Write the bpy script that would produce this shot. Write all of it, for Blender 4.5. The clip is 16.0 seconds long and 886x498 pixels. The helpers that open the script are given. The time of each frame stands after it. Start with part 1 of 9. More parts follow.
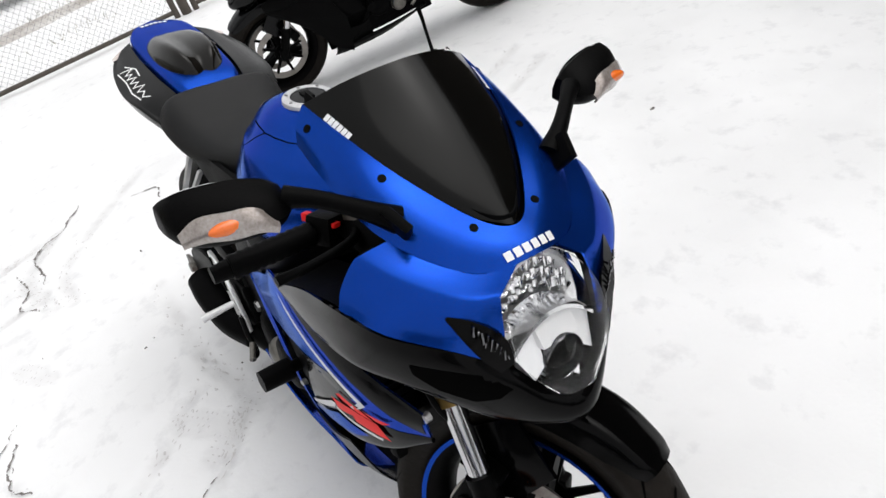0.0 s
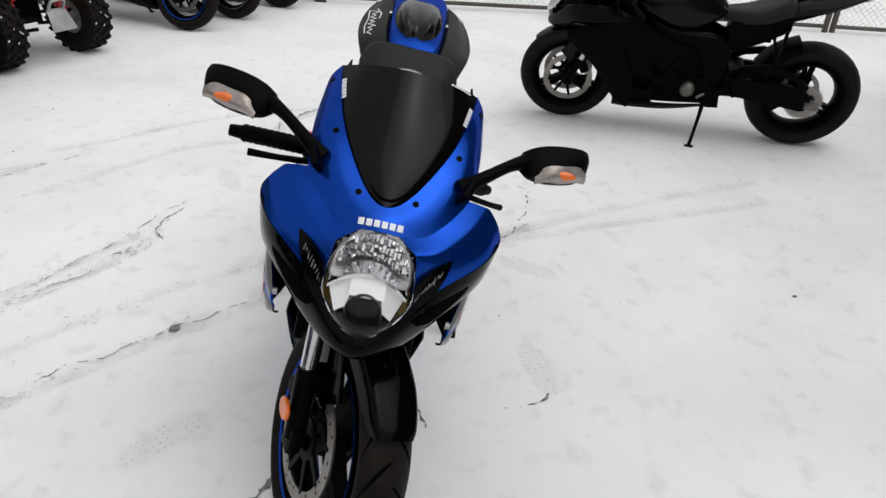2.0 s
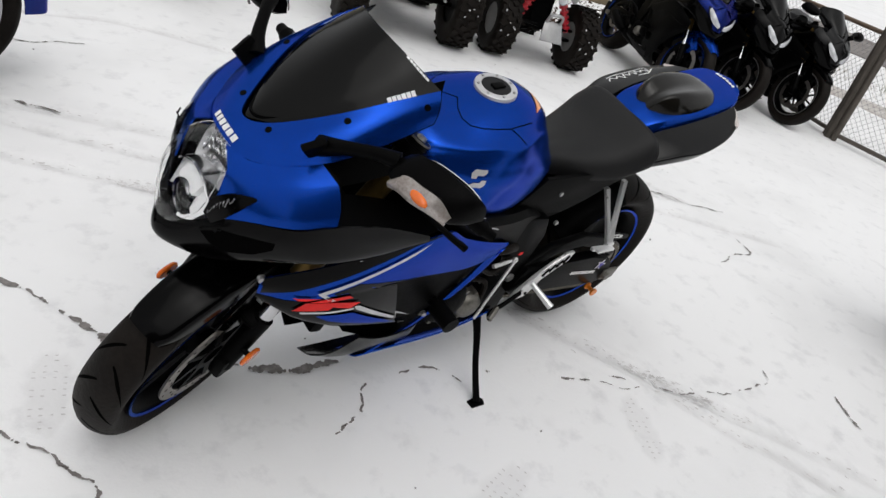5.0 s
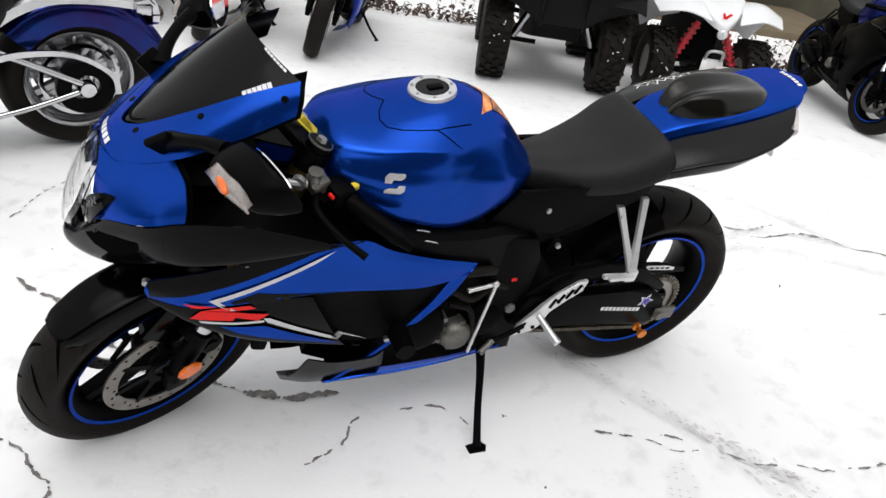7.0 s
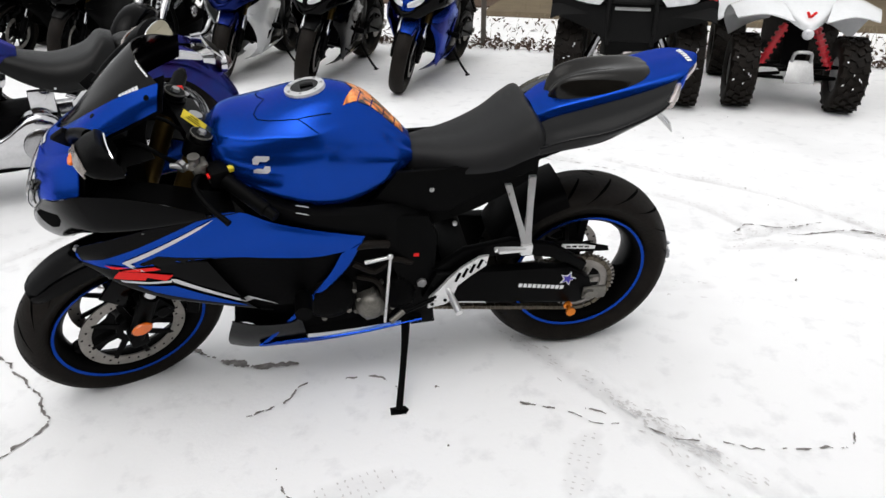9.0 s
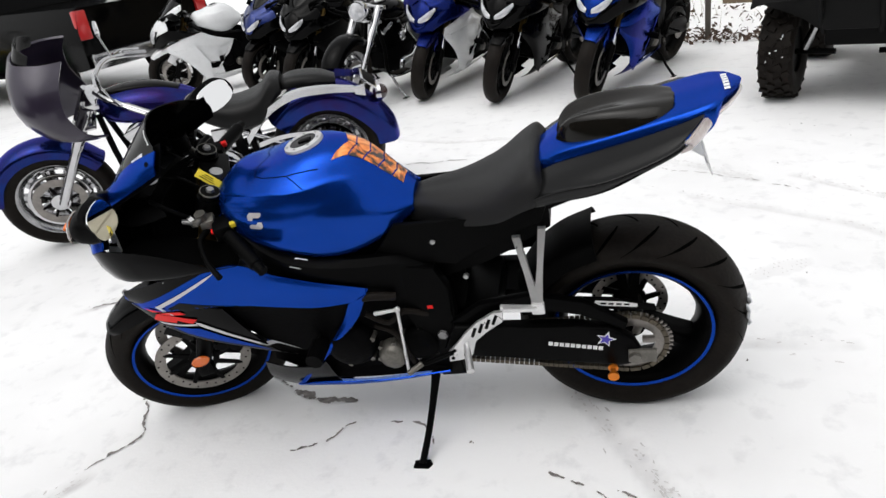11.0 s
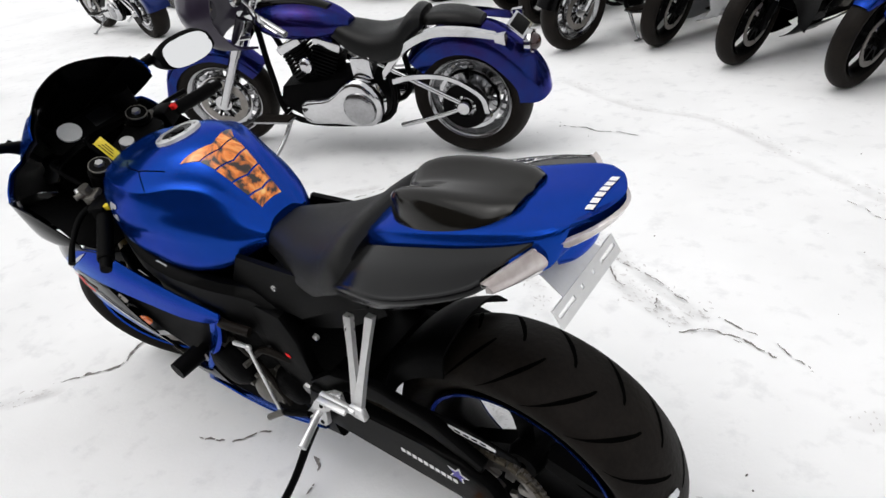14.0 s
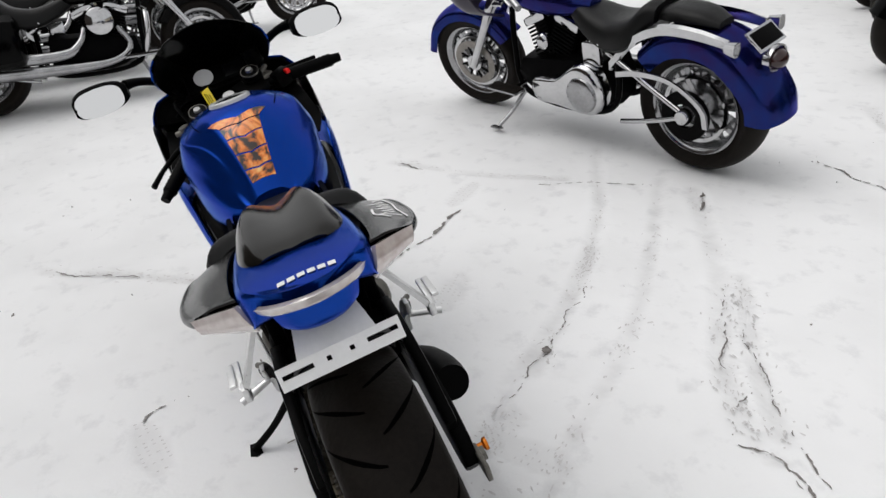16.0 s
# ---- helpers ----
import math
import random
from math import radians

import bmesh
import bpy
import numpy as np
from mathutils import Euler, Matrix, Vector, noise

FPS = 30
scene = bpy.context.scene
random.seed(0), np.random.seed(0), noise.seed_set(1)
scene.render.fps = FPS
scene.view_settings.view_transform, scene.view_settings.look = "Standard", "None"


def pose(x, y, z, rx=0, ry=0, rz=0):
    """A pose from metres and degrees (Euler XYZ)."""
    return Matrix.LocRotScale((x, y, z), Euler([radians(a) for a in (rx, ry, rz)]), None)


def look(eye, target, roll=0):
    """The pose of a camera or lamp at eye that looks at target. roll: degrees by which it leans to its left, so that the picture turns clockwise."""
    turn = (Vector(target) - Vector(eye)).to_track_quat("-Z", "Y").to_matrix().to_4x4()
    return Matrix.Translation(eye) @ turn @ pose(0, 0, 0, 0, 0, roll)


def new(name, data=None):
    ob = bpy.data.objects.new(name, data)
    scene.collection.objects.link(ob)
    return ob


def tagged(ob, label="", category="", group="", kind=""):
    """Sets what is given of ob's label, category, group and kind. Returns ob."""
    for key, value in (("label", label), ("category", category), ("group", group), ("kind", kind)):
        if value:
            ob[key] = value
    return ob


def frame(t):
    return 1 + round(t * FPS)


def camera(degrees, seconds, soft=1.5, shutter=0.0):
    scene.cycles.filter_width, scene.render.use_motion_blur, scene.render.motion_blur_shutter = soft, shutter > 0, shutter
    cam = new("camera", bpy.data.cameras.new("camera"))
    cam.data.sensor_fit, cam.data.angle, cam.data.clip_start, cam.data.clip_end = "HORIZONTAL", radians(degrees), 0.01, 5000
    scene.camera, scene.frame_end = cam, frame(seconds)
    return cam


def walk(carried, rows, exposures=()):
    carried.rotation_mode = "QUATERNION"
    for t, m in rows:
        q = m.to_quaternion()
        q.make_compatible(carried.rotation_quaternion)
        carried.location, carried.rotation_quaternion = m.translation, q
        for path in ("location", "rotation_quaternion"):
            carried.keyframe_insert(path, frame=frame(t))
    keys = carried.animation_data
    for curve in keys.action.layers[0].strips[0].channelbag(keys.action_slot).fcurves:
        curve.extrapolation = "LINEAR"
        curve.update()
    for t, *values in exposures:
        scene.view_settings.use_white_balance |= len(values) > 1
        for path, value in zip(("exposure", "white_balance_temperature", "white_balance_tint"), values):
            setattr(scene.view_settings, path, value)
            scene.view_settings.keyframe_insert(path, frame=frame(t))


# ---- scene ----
cam = camera(63.8, 16.0)
PATH = [
    (0, (-1.406, 0.424, 1.441), (0.043, -0.367, 0.313), -20.6),
    (0.5, (-1.559, 0.227, 1.423), (-0.002, -0.367, 0.316), -18.3),
    (1, (-1.686, 0.09, 1.44), (-0.047, -0.206, 0.333), -16.4),
    (1.5, (-1.861, 0.031, 1.456), (-0.155, -0.197, 0.439), -7.6),
    (2, (-1.968, -0.082, 1.473), (-0.224, -0.215, 0.503), 2.9),
    (2.5, (-1.963, -0.335, 1.438), (-0.203, -0.199, 0.498), 13.7),
    (3, (-1.903, -0.48, 1.439), (-0.202, -0.132, 0.446), 21.5),
    (3.5, (-1.749, -0.587, 1.432), (-0.068, -0.174, 0.429), 24.8),
    (4, (-1.65, -0.748, 1.438), (-0.016, -0.165, 0.443), 22.6),
    (4.5, (-1.565, -0.992, 1.431), (-0.033, -0.152, 0.457), 21.1),
    (6.8, (-0.836, -1.373, 1.369), (0.042, 0.146, 0.41), 9.4),
    (7, (-0.819, -1.459, 1.383), (0.067, 0.063, 0.436), 9.1),
    (7.5, (-0.683, -1.618, 1.393), (0.135, -0.053, 0.455), 6.4),
    (8, (-0.441, -1.67, 1.363), (0.183, -0.001, 0.454), 2.5),
    (8.5, (-0.304, -1.79, 1.377), (0.143, -0.058, 0.482), -0.7),
    (9, (-0.206, -1.982, 1.385), (0.216, -0.235, 0.508), 0.2),
    (9.5, (0.027, -2.06, 1.406), (0.222, -0.235, 0.609), -2.5),
    (10, (0.228, -2.045, 1.426), (0.17, -0.203, 0.648), -4.2),
    (10.2, (0.282, -2.013, 1.427), (0.168, -0.178, 0.641), -5.6),
    (12.3, (0.911, -1.534, 1.424), (0.266, 0.141, 0.542), -8.7),
    (12.5, (0.945, -1.466, 1.435), (0.273, 0.196, 0.55), -8.4),
    (13, (1.104, -1.32, 1.439), (0.254, 0.259, 0.554), -9.6),
    (13.5, (1.261, -1.2, 1.439), (0.19, 0.221, 0.527), -9.5),
    (14, (1.274, -1.002, 1.42), (0.194, 0.386, 0.467), -7.3),
    (14.5, (1.287, -0.801, 1.419), (0.101, 0.417, 0.365), -9.7),
    (15, (1.377, -0.543, 1.412), (-0.036, 0.404, 0.361), -12.9),
    (15.5, (1.515, -0.404, 1.418), (-0.045, 0.362, 0.429), -12.7),
    (16, (1.709, -0.308, 1.457), (0.089, 0.345, 0.484), -5.2),
]
walk(cam, [(t, look(eye, target, roll)) for t, eye, target, roll in PATH],
     [(0.0, 0.25), (0.5, 0.0), (1.0, -0.08), (1.5, -0.15), (4.5, -0.15), (7.0, 0.30), (10.0, 0.22), (12.5, 0.22), (14.0, 0.14), (15.0, -0.06), (16.0, -0.14)])

from mathutils.bvhtree import BVHTree

# ---------------------------------------------------------------- light
world = bpy.data.worlds.new("overcast_sky")
scene.world = world
world.use_nodes = True
wn, wl = world.node_tree.nodes, world.node_tree.links
wn.clear()
sky = wn.new("ShaderNodeTexSky")
sky.sky_type, sky.sun_disc = "NISHITA", False
sky.sun_elevation, sky.sun_rotation = radians(64), radians(208)
sky.air_density, sky.dust_density, sky.ozone_density = 1.0, 6.0, 1.0
cloud = wn.new("ShaderNodeHueSaturation")
cloud.inputs["Saturation"].default_value = 0.12
sky_bg = wn.new("ShaderNodeBackground")
sky_bg.inputs["Strength"].default_value = 0.15
sky_out = wn.new("ShaderNodeOutputWorld")
wl.new(sky.outputs[0], cloud.inputs["Color"])
# an even layer of cloud over the sky
layer = wn.new("ShaderNodeMix")
layer.data_type = "RGBA"
layer.inputs["Factor"].default_value = 0.55
layer.inputs["B"].default_value = (6.3, 6.35, 6.4, 1)
wl.new(cloud.outputs[0], layer.inputs["A"])
wl.new(layer.outputs["Result"], sky_bg.inputs["Color"])
wl.new(sky_bg.outputs[0], sky_out.inputs["Surface"])

sun_data = bpy.data.lights.new("sun", "SUN")
sun_data.energy, sun_data.angle, sun_data.color = 0.55, radians(60), (1.0, 0.98, 0.95)
sun = new("sun", sun_data)
sun.matrix_basis = look((-1.8, -3.4, 8.0), (0, 0, 0))


# ---------------------------------------------------------------- materials
def material(name, colour, rough=0.5, metal=0.0, coat=0.0, vary=0.0, scale=8.0, bump=0.0, bump_scale=60.0,
             spec=0.5, second=None, rough_vary=0.0):
    """A procedural surface: colour mixed at two scales, roughness variation and fine relief."""
    m = bpy.data.materials.new(name)
    m.use_nodes = True
    n, l = m.node_tree.nodes, m.node_tree.links
    b = n["Principled BSDF"]
    b.inputs["Roughness"].default_value = rough
    b.inputs["Metallic"].default_value = metal
    b.inputs["Coat Weight"].default_value = coat
    b.inputs["Coat Roughness"].default_value = 0.06
    b.inputs["Specular IOR Level"].default_value = spec
    co = n.new("ShaderNodeTexCoord")
    col = (*colour, 1)
    b.inputs["Base Color"].default_value = col
    if vary > 0:
        big, small = n.new("ShaderNodeTexNoise"), n.new("ShaderNodeTexNoise")
        big.inputs["Scale"].default_value, big.inputs["Detail"].default_value = scale, 3
        small.inputs["Scale"].default_value, small.inputs["Detail"].default_value = scale * 9, 4
        add = n.new("ShaderNodeMix")
        add.inputs["Factor"].default_value = 0.4
        l.new(co.outputs["Object"], big.inputs["Vector"])
        l.new(co.outputs["Object"], small.inputs["Vector"])
        l.new(big.outputs["Fac"], add.inputs["A"])
        l.new(small.outputs["Fac"], add.inputs["B"])
        ramp = n.new("ShaderNodeValToRGB")
        ramp.color_ramp.elements[0].position, ramp.color_ramp.elements[1].position = 0.35, 0.68
        low = second or tuple(c * (1 - vary) for c in colour)
        ramp.color_ramp.elements[0].color, ramp.color_ramp.elements[1].color = (*low, 1), col
        l.new(add.outputs["Result"], ramp.inputs["Fac"])
        l.new(ramp.outputs["Color"], b.inputs["Base Color"])
        if rough_vary > 0:
            mr = n.new("ShaderNodeMapRange")
            mr.inputs["To Min"].default_value, mr.inputs["To Max"].default_value = rough - rough_vary, rough + rough_vary
            l.new(add.outputs["Result"], mr.inputs["Value"])
            l.new(mr.outputs["Result"], b.inputs["Roughness"])
    if bump > 0:
        tex, bp = n.new("ShaderNodeTexNoise"), n.new("ShaderNodeBump")
        tex.inputs["Scale"].default_value, tex.inputs["Detail"].default_value = bump_scale, 4
        bp.inputs["Strength"].default_value, bp.inputs["Distance"].default_value = bump, 0.004
        l.new(co.outputs["Object"], tex.inputs["Vector"])
        l.new(tex.outputs["Fac"], bp.inputs["Height"])
        l.new(bp.outputs["Normal"], b.inputs["Normal"])
    return m


def glass(name, colour, rough=0.02):
    m = bpy.data.materials.new(name)
    m.use_nodes = True
    b = m.node_tree.nodes["Principled BSDF"]
    b.inputs["Base Color"].default_value = (*colour, 1)
    b.inputs["Roughness"].default_value = rough
    b.inputs["Transmission Weight"].default_value = 1.0
    b.inputs["IOR"].default_value = 1.2
    return m


M_BLUE = material("metallic blue paint", (0.004, 0.048, 0.34), 0.23, 0.82, 0.10, 0.14, 3, 0, spec=0.2)
M_BLUE.node_tree.nodes["Principled BSDF"].inputs["Specular Tint"].default_value = (0.20, 0.45, 1.0, 1)
M_BLUE_DARK = material("deep blue paint", (0.003, 0.016, 0.12), 0.30, 0.6, 0.3, 0.12, 3)
M_BLACK_GLOSS = material("gloss black plastic", (0.0012, 0.0012, 0.0013), 0.12, 0, 0.0, 0.3, 5, rough_vary=0.04, spec=0.075)
M_BLACK = material("matt black plastic", (0.0014, 0.0014, 0.0015), 0.48, 0, 0, 0.35, 9, 0.15, 240, rough_vary=0.1, spec=0.04)
M_FRAME = material("satin black metal", (0.0014, 0.0014, 0.0015), 0.40, 0.0, 0, 0.3, 7, 0.1, 160, rough_vary=0.08, spec=0.04)
M_GREY = material("graphite grey paint", (0.0030, 0.0032, 0.0038), 0.26, 0.0, 0.04, 0.2, 4, spec=0.13)
M_RUBBER = material("tyre rubber", (0.0125, 0.0100, 0.0082), 0.56, 0, 0, 0.55, 12, 0.3, 90, rough_vary=0.12, spec=0.09)
# shade of grooves, holes and intake mouths put into one near-black colour; seams too
M_RECESS_DARK = material("tyre groove", (0.0008, 0.0008, 0.0008), 0.9, spec=0.02)
M_SEAT = material("seat vinyl", (0.0085, 0.0085, 0.009), 0.46, 0, 0, 0.25, 6, 0.35, 500, rough_vary=0.08, spec=0.22)
M_CARBON = material("carbon fibre cover", (0.0090, 0.0082, 0.0066), 0.10, 0, 0.0, 0.35, 5, 0.04, 300, spec=0.26)
M_TAIL = material("carbon tail side", (0.0055, 0.0055, 0.0058), 0.18, 0, 0.0, 0.3, 6, 0.06, 320, rough_vary=0.05, spec=0.18)
M_SMOKE = material("dark tinted screen", (0.0020, 0.0020, 0.0018), 0.12, 0, 0.0, 0.2, 4, rough_vary=0.03, spec=0.16)
M_CHROME = material("chrome", (0.62, 0.62, 0.63), 0.08, 1.0, 0, 0.18, 6, rough_vary=0.05)
M_SMOKE_CHROME = material("shaded reflector", (0.20, 0.20, 0.21), 0.12, 1.0, 0, 0.5, 30)
M_BOWL = material("silvered lamp bowl", (0.86, 0.86, 0.87), 0.30, 0.45, 0, 0.25, 40, rough_vary=0.1)
M_ALU = material("brushed aluminium", (0.40, 0.40, 0.40), 0.36, 0.85, 0, 0.25, 14, 0.1, 200, rough_vary=0.1)
M_ALU_BRIGHT = material("polished aluminium", (0.74, 0.74, 0.74), 0.30, 0.7, 0, 0.15, 14, rough_vary=0.1)
M_PLATE = material("bare bright aluminium", (0.92, 0.92, 0.92), 0.45, 0.15, 0, 0.08, 14, rough_vary=0.1)
M_STEEL = material("disc steel", (0.30, 0.28, 0.26), 0.35, 0.9, 0, 0.35, 20, 0.1, 150, rough_vary=0.1)
M_ENGINE = material("engine casting", (0.0025, 0.0025, 0.0027), 0.5, 0.0, 0, 0.4, 14, 0.35, 130, rough_vary=0.1, spec=0.025)
M_ENGINE_GREY = material("worn engine alloy", (0.20, 0.19, 0.17), 0.45, 0.7, 0, 0.45, 18, 0.2, 120, rough_vary=0.1)
M_GOLD = material("gold anodised fork", (0.22, 0.14, 0.04), 0.35, 0.8, 0, 0.3, 12, rough_vary=0.1)
M_SPOOL = material("orange anodised spool", (0.75, 0.22, 0.02), 0.3, 0.7, 0, 0.2, 12)
M_ORANGE = material("amber reflector", (0.85, 0.16, 0.01), 0.25, 0, 0.5, 0.2, 30)
M_RED = material("red decal", (0.80, 0.012, 0.010), 0.5, 0, 0.0, 0.12, 12, spec=0.2)
M_REDPAINT = material("red body paint", (0.52, 0.012, 0.014), 0.3, 0.1, 0.9, 0.15, 4)
M_WHITE = material("white decal", (0.80, 0.80, 0.80), 0.4, 0, 0.2, 0.08, 12)
M_WHITEPAINT = material("white body paint", (0.74, 0.75, 0.76), 0.3, 0, 0.8, 0.10, 4)
M_SILVER = material("silver decal", (0.58, 0.58, 0.59), 0.35, 0.4, 0.3, 0.1, 10)
M_YELLOW = material("yellow plastic", (0.80, 0.62, 0.02), 0.45, 0, 0, 0.12, 20)
M_PURPLE_DECAL = material("purple decal", (0.05, 0.03, 0.40), 0.4, 0, 0.2, 0.1, 10)
M_LENS_CLEAR = glass("clear lens", (0.97, 0.97, 0.97))
M_LENS_SMOKE = material("clear tail lens", (0.74, 0.69, 0.67), 0.14, 0.25, 0.7, 0.3, 9, second=(0.50, 0.42, 0.40))
M_INDICATOR = material("clear indicator lens", (0.44, 0.41, 0.39), 0.12, 0.40, 0.4, 0.35, 26, 0.25, 60, second=(0.24, 0.20, 0.18))
M_LAMP = material("clear lamp glass", (0.74, 0.74, 0.76), 0.18, 0.35, 0.5, 0.35, 18, 0.2, 40, second=(0.42, 0.43, 0.45))
M_MIRROR = material("mirror glass", (0.93, 0.93, 0.93), 0.02, 1.0)
M_BRIGHT = material("bright reflector", (0.95, 0.95, 0.96), 0.32, 0.45, 0.2, 0.06, 30)
M_FLUTE = material("fluted reflector", (0.93, 0.93, 0.94), 0.14, 1.0, 0, 0.12, 40, rough_vary=0.06)
M_CHAIN = material("greasy chain steel", (0.13, 0.11, 0.08), 0.5, 0.7, 0, 0.5, 60, 0.3, 200)


# ---------------------------------------------------------------- mesh helpers
def finish(name, bm, mat, parent=None, label="", sharp=38.0, smooth=True):
    bmesh.ops.recalc_face_normals(bm, faces=bm.faces[:])
    me = bpy.data.meshes.new(name)
    for f in bm.faces:
        f.smooth = smooth
    for e in bm.edges:
        if len(e.link_faces) == 2 and e.calc_face_angle(0.0) > radians(sharp):
            e.smooth = False
    bm.to_mesh(me)
    bm.free()
    me.materials.append(mat)
    ob = new(name, me)
    if parent is not None:
        ob.parent = parent
    if label:
        ob["label"] = label
    return ob


def part(name, bm, mat, parent, label=""):
    """One mesh object under a thing or a part."""
    return finish(name, bm, mat, parent, label)


def thing(name, m, label, category, group="", kind=""):
    """The Empty at the base of a thing."""
    ob = new(name)
    ob.empty_display_size = 0.1
    ob.matrix_basis = m
    return tagged(ob, label, category, group, kind)


def spline(p, t):
    """A point of a smooth curve through the points p at t from 0 to len(p) - 1."""
    n = len(p)
    i = max(0, min(n - 2, int(t)))
    f = t - i
    a, b, c, d = p[max(i - 1, 0)], p[i], p[i + 1], p[min(i + 2, n - 1)]
    if i == 0:
        a = b * 2 - c
    if i == n - 2:
        d = c * 2 - b
    return 0.5 * ((2 * b) + (c - a) * f + (2 * a - 5 * b + 4 * c - d) * f * f + (3 * b - a - 3 * c + d) * f ** 3)


def resample(p, per):
    p = [Vector(q) for q in p]
    count = (len(p) - 1) * per
    return [spline(p, k / per) for k in range(count + 1)]


def grid(rows, nu, nv):
    across = [resample(r, nu) for r in rows]
    down = [resample([r[j] for r in across], nv) for j in range(len(across[0]))]
    return [[down[j][i] for j in range(len(down))] for i in range(len(down[0]))]


def sheet(bm, rows, nu=4, nv=4, thick=0.004, flip=False, m=None):
    """A curved panel with thickness through a grid of control points."""
    g = grid(rows, nu, nv)
    h, w = len(g), len(g[0])
    front, back = [], []
    for i in range(h):
        fr, br = [], []
        for j in range(w):
            du = g[i][min(j + 1, w - 1)] - g[i][max(j - 1, 0)]
            dv = g[min(i + 1, h - 1)][j] - g[max(i - 1, 0)][j]
            nrm = du.cross(dv)
            nrm = nrm.normalized() if nrm.length > 1e-9 else Vector((0, 0, 0))
            if flip:
                nrm = -nrm
            a, b = g[i][j], g[i][j] - nrm * thick
            fr.append(bm.verts.new(m @ a if m else a))
            br.append(bm.verts.new(m @ b if m else b))
        front.append(fr)
        back.append(br)
    for i in range(h - 1):
        for j in range(w - 1):
            bm.faces.new((front[i][j], front[i][j + 1], front[i + 1][j + 1], front[i + 1][j]))
            bm.faces.new((back[i + 1][j], back[i + 1][j + 1], back[i][j + 1], back[i][j]))
    rim = [(0, j) for j in range(w)] + [(i, w - 1) for i in range(1, h)] + [(h - 1, j) for j in range(w - 2, -1, -1)] + [(i, 0) for i in range(h - 2, 0, -1)]
    for (a, b), (c, d) in zip(rim, rim[1:] + rim[:1]):
        bm.faces.new((front[a][b], back[a][b], back[c][d], front[c][d]))
    return bm


def mirrored(row):
    """A row from the middle out to one side, made a row from side to side."""
    half = [Vector(p) for p in row]
    return [Vector((p.x, -p.y, p.z)) for p in half[:0:-1]] + half


def side(rows, s):
    """Rows given for the right-hand side, for side s (+1 right, -1 left)."""
    return [[(p[0], s * p[1], p[2]) for p in r] for r in rows]


def loft(bm, rings, along=3, around=2, caps=True, m=None):
    """A closed body through rings of equal point counts."""
    out = []
    for r in rings:
        q = [Vector(p) for p in r]
        n = len(q)
        ring = []
        for i in range(n):
            a, b, c, d = q[i - 1], q[i], q[(i + 1) % n], q[(i + 2) % n]
            for k in range(around):
                ring.append(spline([a, b, c, d], 1 + k / around))
        out.append(ring)
    cols = [resample([r[j] for r in out], along) for j in range(len(out[0]))]
    vs = [[bm.verts.new(m @ cols[j][i] if m else cols[j][i]) for j in range(len(cols))] for i in range(len(cols[0]))]
    n = len(cols)
    for i in range(len(vs) - 1):
        for j in range(n):
            bm.faces.new((vs[i][j], vs[i][(j + 1) % n], vs[i + 1][(j + 1) % n], vs[i + 1][j]))
    if caps:
        bm.faces.new(vs[0])
        bm.faces.new(list(reversed(vs[-1])))
    return bm


def lathe(bm, profile, seg=48, m=None, closed=False):
    """A body turned about the y axis from (radius, y) pairs."""
    rings = []
    for k in range(seg):
        a = 2 * math.pi * k / seg
        ring = []
        for r, y in profile:
            v = Vector((r * math.cos(a), y, r * math.sin(a)))
            ring.append(bm.verts.new(m @ v if m else v))
        rings.append(ring)
    n = len(profile)
    for k in range(seg):
        a, b = rings[k], rings[(k + 1) % seg]
        for j in range(n if closed else n - 1):
            bm.faces.new((a[j], a[(j + 1) % n], b[(j + 1) % n], b[j]))
    if not closed:
        for j in (0, n - 1):
            if profile[j][0] > 1e-4:
                bm.faces.new([r[j] for r in rings])
    return bm


def tube(bm, pts, r, seg=10, per=4, m=None):
    """A round rod along a smooth line; r is one radius or one for each point."""
    rad = [r] * len(pts) if isinstance(r, (int, float)) else list(r)
    p = resample(pts, per) if per > 1 else [Vector(q) for q in pts]
    rr = resample([(q, 0, 0) for q in rad], per) if per > 1 else [Vector((q, 0, 0)) for q in rad]
    rings, u = [], None
    for i, q in enumerate(p):
        d = (p[min(i + 1, len(p) - 1)] - p[max(i - 1, 0)]).normalized()
        if u is None:
            u = d.orthogonal().normalized()
        u = (u - d * u.dot(d)).normalized()
        v = d.cross(u)
        ring = []
        for k in range(seg):
            a = 2 * math.pi * k / seg
            w = q + (u * math.cos(a) + v * math.sin(a)) * rr[i].x
            ring.append(bm.verts.new(m @ w if m else w))
        rings.append(ring)
    for a, b in zip(rings, rings[1:]):
        for k in range(seg):
            bm.faces.new((a[k], a[(k + 1) % seg], b[(k + 1) % seg], b[k]))
    bm.faces.new(rings[0])
    bm.faces.new(list(reversed(rings[-1])))
    return bm


def rod(bm, a, b, r, r2=None, seg=16, m=None):
    return tube(bm, [a, b], [r, r if r2 is None else r2], seg, 1, m)


def block(bm, centre, size, m=None, bevel=0.0):
    """A box with bevelled edges."""
    res = bmesh.ops.create_cube(bm, size=1.0)
    vs = res["verts"]
    bmesh.ops.scale(bm, vec=size, verts=vs)
    if bevel > 0:
        es = list({e for v in vs for e in v.link_edges})
        out = bmesh.ops.bevel(bm, geom=es, offset=bevel, segments=2, affect="EDGES", profile=0.6)
        vs = list({v for f in out["faces"] for v in f.verts} | {v for v in vs if v.is_valid})
    t = Matrix.Translation(centre)
    bmesh.ops.transform(bm, matrix=(m @ t) if m else t, verts=vs)
    return bm


